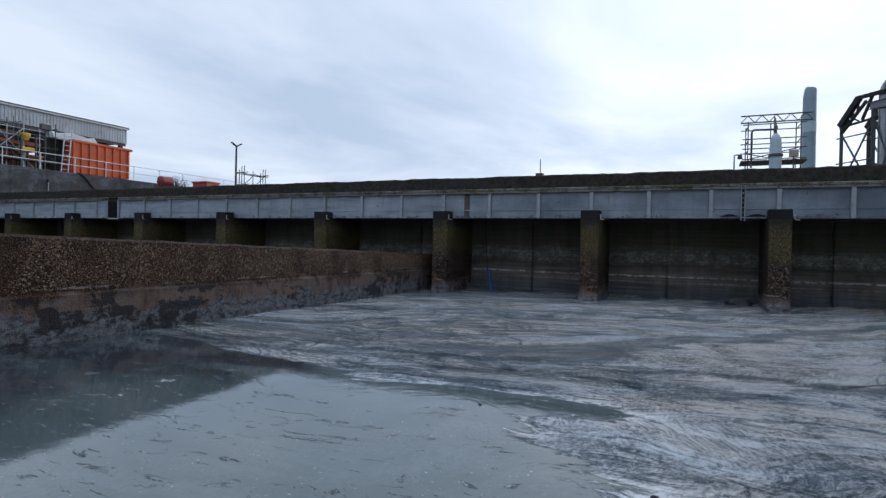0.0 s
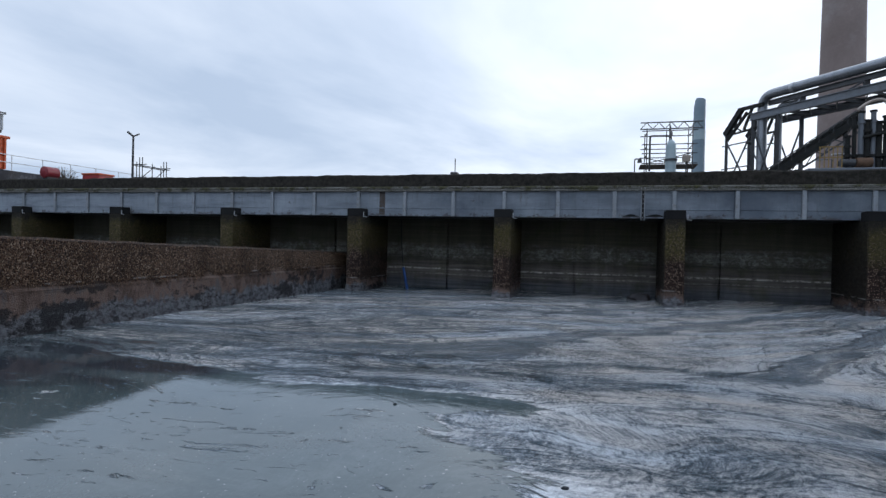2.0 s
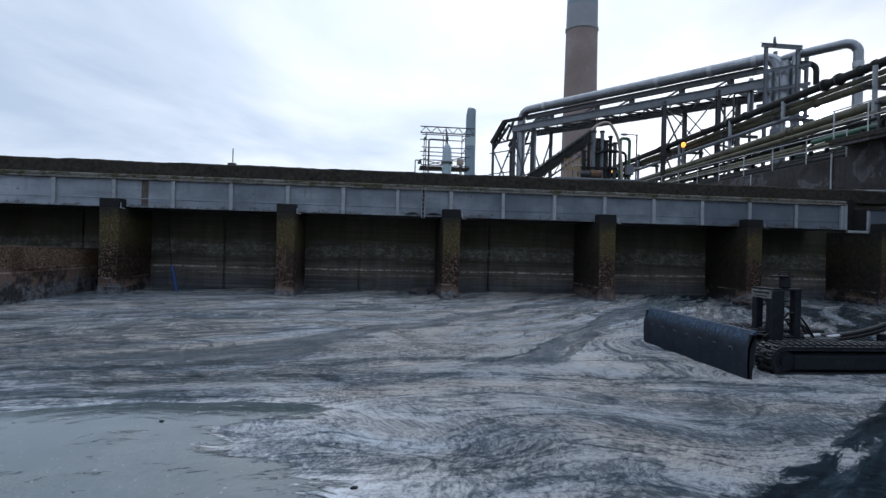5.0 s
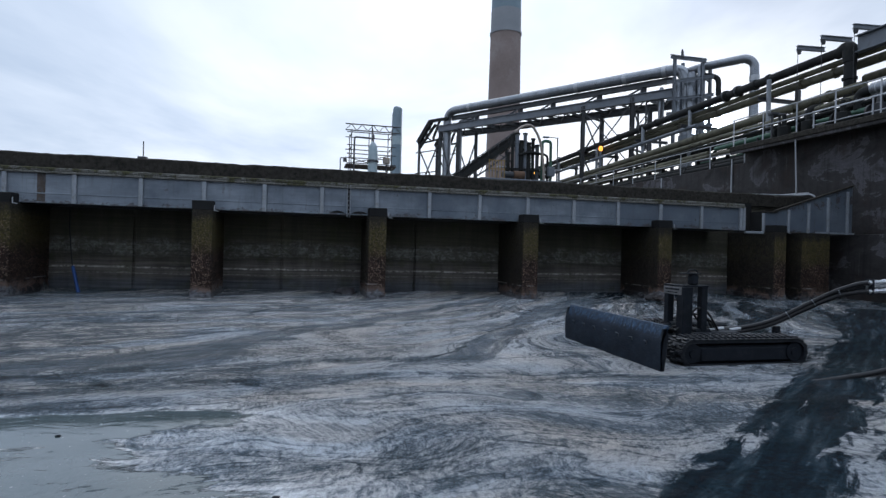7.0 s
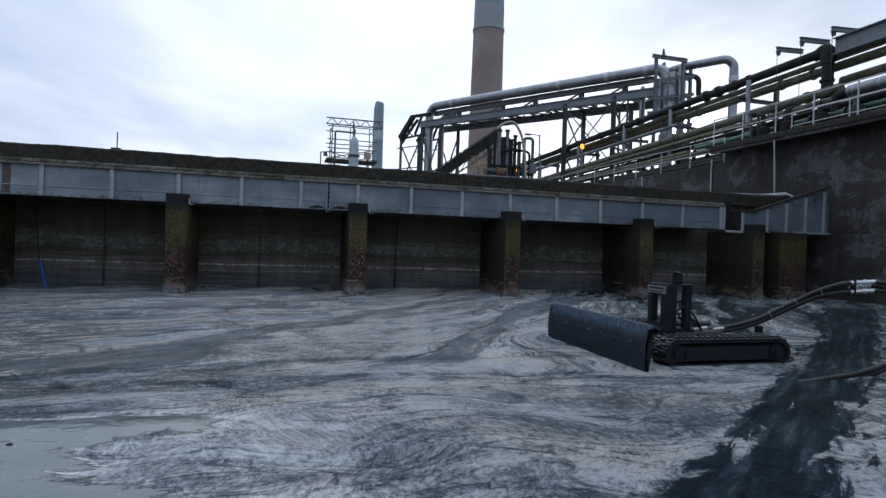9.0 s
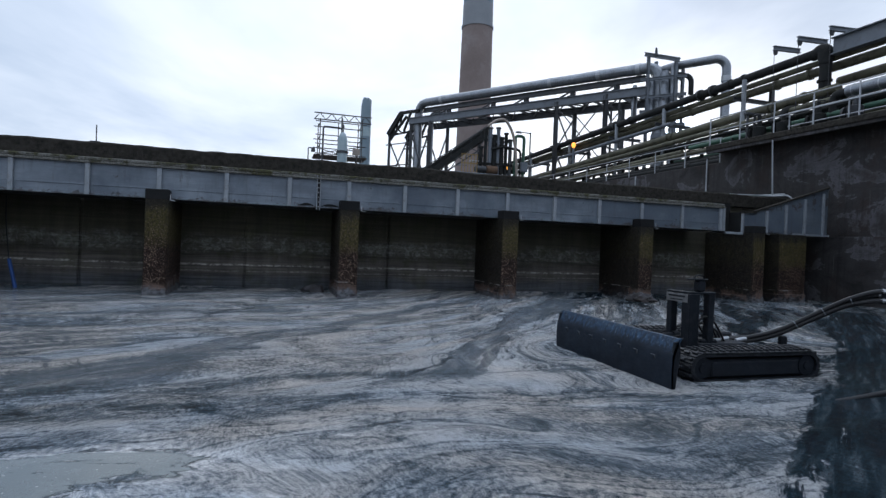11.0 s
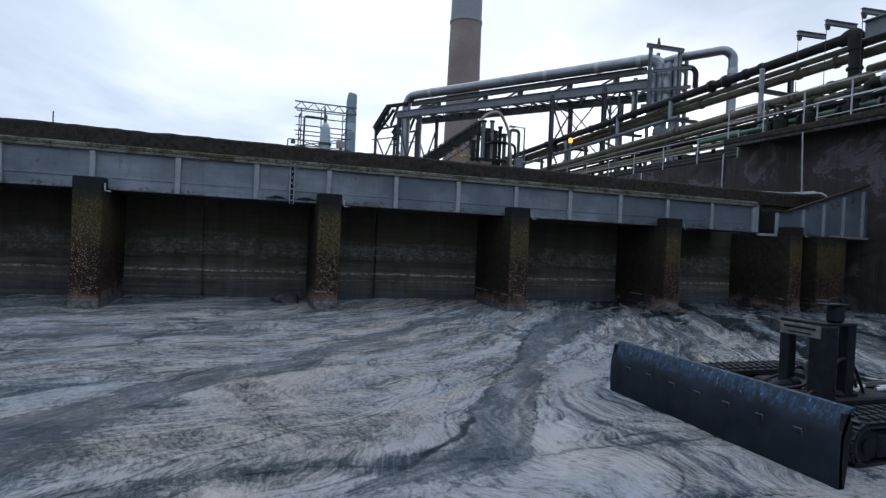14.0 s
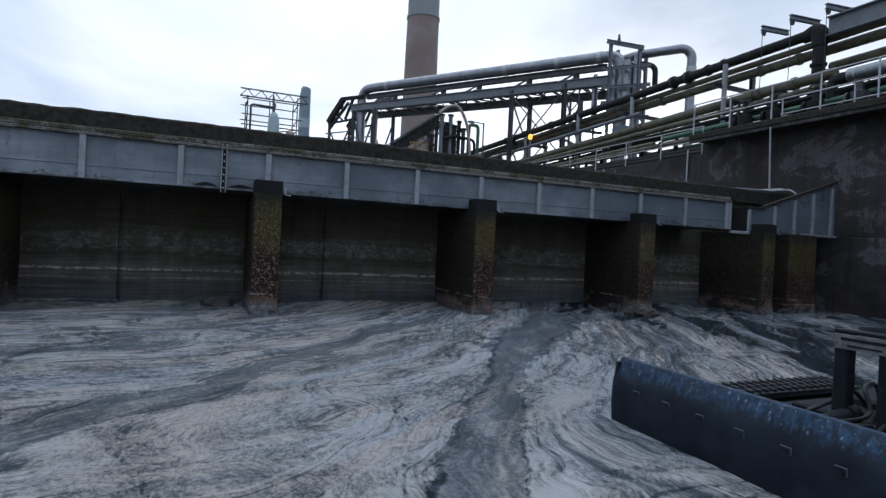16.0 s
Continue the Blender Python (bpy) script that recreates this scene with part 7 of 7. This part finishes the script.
def shed():
    ob = thing("shed", (-30, 0, 4.95), "open-sided shed with grey ribbed sheeting", "shed")
    clad = bmesh.new()
    n, y0, y1 = 260, -12.0, 18.2
    for k in range(n):
        y = y0 + (y1 - y0) * k / n
        w = (y1 - y0) / n
        box(-0.03, 0.03 if k % 2 else 0.0, y, y + w, 4.3, 5.5, 0.0, clad)
    part("side_cladding", clad, "sheet", ob, "grey vertically ribbed steel sheeting")
    part("end_cladding", box(-14, -0.04, y1 - 0.06, y1, 4.3, 5.5), "sheet", ob)
    part("roof", box(-14.2, 0.12, y0, y1 + 0.15, 5.5, 5.66), "steel", ob)
    part("back_wall", box(-14, -13.8, y0, y1, 0, 5.5), "dark_concrete", ob)
    part("gutter", box(0.03, 0.16, y0, y1, 5.44, 5.56), "sheet", ob)
    for k in range(6):
        part("column", ibeam((-0.2, y1 - 0.4 - k * 5, 0), (-0.2, y1 - 0.4 - k * 5, 4.2), 0.25, 0.25, 0.03), "steel", ob)
    part("tie_beam", box(-0.3, -0.1, y0, y1, 4.1, 4.32), "steel", ob)


shed()


def container():
    ob = thing("skip_container", (-23.0, 9.3, 4.98), "orange steel roll-off container with vertical ribs", "container")
    part("body", box(-2.3, 0, 0, 4.0, 0.5, 2.55, 0.03), "orange", ob)
    for k in range(8):
        part("rib", box(-0.002, 0.09, 0.05 + k * 0.55, 0.17 + k * 0.55, 0.52, 2.5, 0.01), "orange", ob)
    part("top_rail", box(-2.36, 0.1, -0.05, 4.25, 2.5, 2.66, 0.02), "orange", ob)
    part("skid_base", box(-2.0, -0.2, 0.1, 3.9, 0.0, 0.5, 0.02), "steel", ob)
    part("mid_rail", box(0.0, 0.075, 0, 4.0, 1.45, 1.55, 0.01), "orange", ob)


container()
bin2 = thing("skip_container", (-23.4, 4.4, 4.98), "smaller rust-red skip beside the container", "container")
part("body", box(-1.8, 0, 0, 3.4, 0.2, 1.25, 0.03), "rust", bin2)
part("rim", box(-1.85, 0.05, -0.05, 3.45, 1.22, 1.32, 0.01), "orange", bin2)
for k in range(5):
    part("rib", box(0.0, 0.07, 0.3 + k * 0.7, 0.4 + k * 0.7, 0.22, 1.22, 0.01), "rust", bin2)
deck = thing("scaffold_deck", (-22.9, 3.6, 6.75), "red-brown scaffold deck with toe boards and stacked sheets", "platform")
for k in range(6):
    part("board", box(-1.6, 0.1, k * 0.62, k * 0.62 + 0.56, 0.0, 0.05, 0.004), "rust", deck)
part("toe_board", box(0.1, 0.14, 0, 3.7, 0.0, 0.22, 0.004), "faded_red", deck, "faded red toe board")
part("toe_board", box(-0.3, -0.26, -0.6, 2.9, 0.55, 0.78, 0.004), "rust", deck)
for k in range(5):
    part("standard", tube([(0.16, k * 0.9, -1.75), (0.16, k * 0.9, 1.1 + 0.2 * (k % 2))], 0.03, 8), "galv", deck, smooth=True)
    part("standard", tube([(-1.6, k * 0.9 + 0.2, -1.75), (-1.6, k * 0.9 + 0.2, 1.4)], 0.03, 8), "steel", deck, smooth=True)
for z in (0.5, 0.95):
    part("guard_rail", tube([(0.2, -0.4, z), (0.2, 3.9, z)], 0.026, 8), "galv", deck, smooth=True)
part("brace", tube([(0.2, 0.1, -1.6), (0.2, 2.6, 0.9)], 0.026, 8), "galv", deck, smooth=True)
part("brace", tube([(0.2, 3.5, -1.6), (0.2, 1.2, 0.9)], 0.026, 8), "galv", deck, smooth=True)
tower = thing("filter_unit", (-24.6, -0.6, 4.98), "dark filter unit with ducts and valves under the shed", "filter")
part("drum", tube([(0, 0, 0.9), (0, 0, 2.9), (0, 0, 3.25)], [0.62, 0.62, 0.3], 20), "pipe_dark", tower, smooth=True)
part("leg_frame", join(join(bar((-0.5, -0.5, 0), (-0.5, -0.5, 1.0), 0.1), bar((0.5, -0.5, 0), (0.5, -0.5, 1.0), 0.1)), join(bar((-0.5, 0.5, 0), (-0.5, 0.5, 1.0), 0.1), bar((0.5, 0.5, 0), (0.5, 0.5, 1.0), 0.1))), "steel", tower)
part("duct", tube(rounded([(0.5, 0.4, 1.6), (1.1, 0.6, 1.6), (1.1, 0.9, 3.1), (0.9, 3.0, 3.3)], 0.3), 0.2, 12), "cladding", tower, smooth=True)
part("duct", tube(rounded([(0.6, -0.3, 2.2), (1.3, -0.4, 2.2), (1.3, 1.9, 2.4), (1.2, 2.1, 0.2)], 0.25), 0.12, 12), "pipe_dark", tower, smooth=True)
part("valve", tube([(1.3, 1.2, 2.15), (1.3, 1.2, 2.75)], [0.2, 0.12], 12), "red", tower, smooth=True)
tarp = thing("tarpaulin", (-23.3, 8.4, 7.55), "pale grey tarpaulin over stacked gear", "tarpaulin")
bm = bmesh.new()
g = [[bm.verts.new((0.5 * math.sin(i * 0.6) * 0.3 - 1.2 * j / 6, i * 0.5, 0.55 * math.sin(j / 6 * 3.0) + 0.08 * math.sin(i * 1.7 + j))) for j in range(7)] for i in range(7)]
for i in range(6):
    for j in range(6):
        bm.faces.new((g[i][j], g[i + 1][j], g[i + 1][j + 1], g[i][j + 1]))
bmesh.ops.solidify(bm, geom=bm.faces[:], thickness=0.03)
part("sheet", bm, "white", tarp, smooth=True)
part("gear", box(-1.4, -0.4, -0.3, 0.75, -2.5, 0.05, 0.02), "pipe_dark", tarp)
hop = thing("hopper", (-22.6, 6.3, 4.98), "yellow hopper head above the skip", "hopper")
part("bin", tube([(0, 0, 2.0), (0, 0, 2.3), (0, 0, 2.45)], [0.16, 0.3, 0.3], 12), "yellow", hop)
part("hood", box(-0.35, 0.35, -0.4, 0.5, 1.35, 1.6, 0.04), "yellow", hop)
part("stand", join(join(bar((-0.4, -0.4, 0), (-0.4, -0.4, 2.3), 0.08), bar((0.4, -0.4, 0), (0.4, -0.4, 2.3), 0.08)), join(bar((-0.4, 0.4, 0), (-0.4, 0.4, 2.3), 0.08), bar((0.4, 0.4, 0), (0.4, 0.4, 2.3), 0.08))), "steel", hop)
lad = thing("ladder", (-22.2, 8.2, 4.98), "pale aluminium ladder leaning on the container", "ladder")
for dy in (0.0, 0.42):
    part("stile", bar((0.6, dy - 0.4, 0), (-0.5, dy + 0.5, 3.2), 0.05, 0.07), "galv", lad)
for k in range(10):
    s = (k + 0.5) / 10
    part("rung", bar((0.6 - 1.1 * s, -0.4 + 0.9 * s, 3.2 * s), (0.6 - 1.1 * s, 0.02 + 0.9 * s, 3.2 * s), 0.03), "galv", lad)
scaffold((-24.0, -1.0, 4.98), 1.6, 4.0, (1.2, 2.4, 3.4), "galvanised scaffold frames beside the shed", True, r=0.7, material="grey_steel")
scaffold((-23.4, 3.2, 4.98), 1.1, 2.6, (0.9, 1.6, 2.3, 3.0), "galvanised scaffold tower with boards beside the skip", True, r=0.7, material="grey_steel")
scaffold((-24.6, 6.0, 4.98), 1.4, 2.4, (1.0, 1.9, 2.6, 3.1), "rusty scaffold tower with brown boards", True, material="steel")
plant = thing("pipe_plant", (-24.5, 1.0, 4.98), "tangle of pipes and ducts under the shed edge", "pipework")
for k in range(5):
    part("duct", tube(rounded([(0.3 * k, k * 1.4, 0), (0.3 * k, k * 1.4, 1.4 + 0.4 * (k % 3)), (-2.5, k * 1.4 + 0.4, 1.7 + 0.4 * (k % 3))], 0.4), 0.14 + 0.05 * (k % 2), 10), "pipe_dark" if k % 2 else "galv", plant, smooth=True)
    part("walkway_beam", ibeam((1.0, k * 1.6 - 1, 2.3), (-2.5, k * 1.6 - 1, 2.3), 0.15, 0.2, 0.02), "rust", plant)
drop = thing("cable", (-19.28, 7.35, 0), "black cable hanging over the basin wall", "cable")
part("cable", tube(bezier([(0, 0, 5.07), (0.02, 0.2, 5.0), (0.02, 0.5, 4.8), (0.02, 0.85, 4.4), (0.02, 1.05, 4.2)], 5), 0.05, 8), "hose", drop, smooth=True)
sconce = thing("bulkhead_lamp", (-19.28, 5.72, 4.5), "small dark bulkhead lamp on the basin wall", "lamp")
part("lamp_head", tube([(0, 0, -0.05), (0.28, 0, -0.05)], [0.08, 0.14], 10), "steel", sconce)
part("post", tube([(0.04, 0, -0.05), (0.04, 0, -0.75)], 0.025, 8), "galv", sconce)
flood = thing("floodlight", (-22.0, 7.1, 4.98), "unlit black floodlight on a post", "lamp", "yard lamps")
part("post", tube([(0, 0, 0), (0, 0, 2.8)], 0.05, 8), "steel", flood)
part("head", box(-0.12, 0.12, -0.3, 0.3, 2.75, 3.1, 0.03), "steel", flood)
yard = thing("lamp_post", (-8.0, 8.45, 2.95), "dark lamp post with two angled lanterns", "lamp", "yard lamps")
part("pole", tube([(0, 0, 0), (0, 0, 3.35)], [0.06, 0.045], 10), "steel", yard, smooth=True)
for d in (-1, 1):
    part("lantern", bar((0, 0.03 * d, 3.3), (0.05 * d, 0.30 * d, 3.46), 0.10, 0.06), "steel", yard)
west_frame = scaffold((-8.3, 9.0, 2.95), 0.35, 1.6, (0.75, 1.35, 2.0), "small bare tube scaffold frame", False, r=0.8)
part("standard", tube([(0.2, 0.8, 0), (0.2, 0.8, 2.15)], 0.022, 8), "steel", west_frame, smooth=True)
for a, b in (((0, 0.0, 0.1), (0, 0.8, 1.35)), ((0, 0.8, 1.35), (0, 1.6, 0.1)), ((0.35, 0.0, 1.35), (0.35, 0.8, 2.0)), ((0.35, 0.8, 1.35), (0.35, 1.6, 2.0))):
    part("brace", tube([a, b], 0.02, 8), "steel", west_frame, smooth=True)
tank = thing("fuel_tank", (-16.0, 10.7, 4.4), "small crimson horizontal tank", "tank")
part("shell", tube([(0, -0.42, 0.45), (0, -0.36, 0.45), (0, 0.36, 0.45), (0, 0.42, 0.45)], [0.22, 0.32, 0.32, 0.22], 18), "crimson", tank, smooth=True)
part("cradle", box(-0.2, 0.2, -0.3, 0.3, -1.45, 0.2, 0.02), "steel", tank)
crate = thing("crate", (-14.0, 12.0, 2.95), "orange-red steel crate behind the wall", "crate")
part("body", box(-0.6, 0.6, -0.5, 0.5, 0, 1.9, 0.03), "red", crate)
part("lid", box(-0.65, 0.65, -0.55, 0.55, 1.87, 1.96, 0.02), "orange", crate)

for x, y, r in ((14.0, -10.76, 0.018), (15.4, -9.9, 0.014), (12.6, -9.6, 0.012)):
    lump = bmesh.new()
    bmesh.ops.create_icosphere(lump, subdivisions=2, radius=r)
    for v in lump.verts:
        v.co *= 1 + 0.5 * noise.noise(v.co * 80 + Vector((x, y, 0)))
        v.co = Vector((v.co.x * 1.3 + x, v.co.y + y, v.co.z * 0.6 + 0.004))
    single("debris_lump", lump, "machine", "small black lump of debris floating in the sludge", "debris", "floating debris", smooth=True)


def bush():
    """A bare leafless shrub: a short stem and many thin twigs."""
    rng = random.Random(4)
    ob = thing("bush", (-19.0, 14.0, 3.0), "bare leafless shrub behind the tank", "bush")
    part("trunk", tube([(0, 0, 0), (0.05, 0, 1.6)], [0.09, 0.05], 8), "twig", ob)
    crown = bmesh.new()
    for _ in range(240):
        a, e = rng.uniform(0, 2 * math.pi), rng.uniform(0.3, 1.4)
        p = Vector((0, 0, rng.uniform(0.9, 1.6)))
        pts = [p]
        for k in range(4):
            a, e = a + rng.uniform(-0.5, 0.5), e + rng.uniform(-0.3, 0.2)
            p = p + 0.30 * Vector((math.cos(a) * math.cos(e), math.sin(a) * math.cos(e), math.sin(e)))
            pts.append(p)
        tube(pts, [0.02, 0.016, 0.012, 0.009, 0.005], 4, crown)
    part("crown", crown, "twig", ob)


bush()
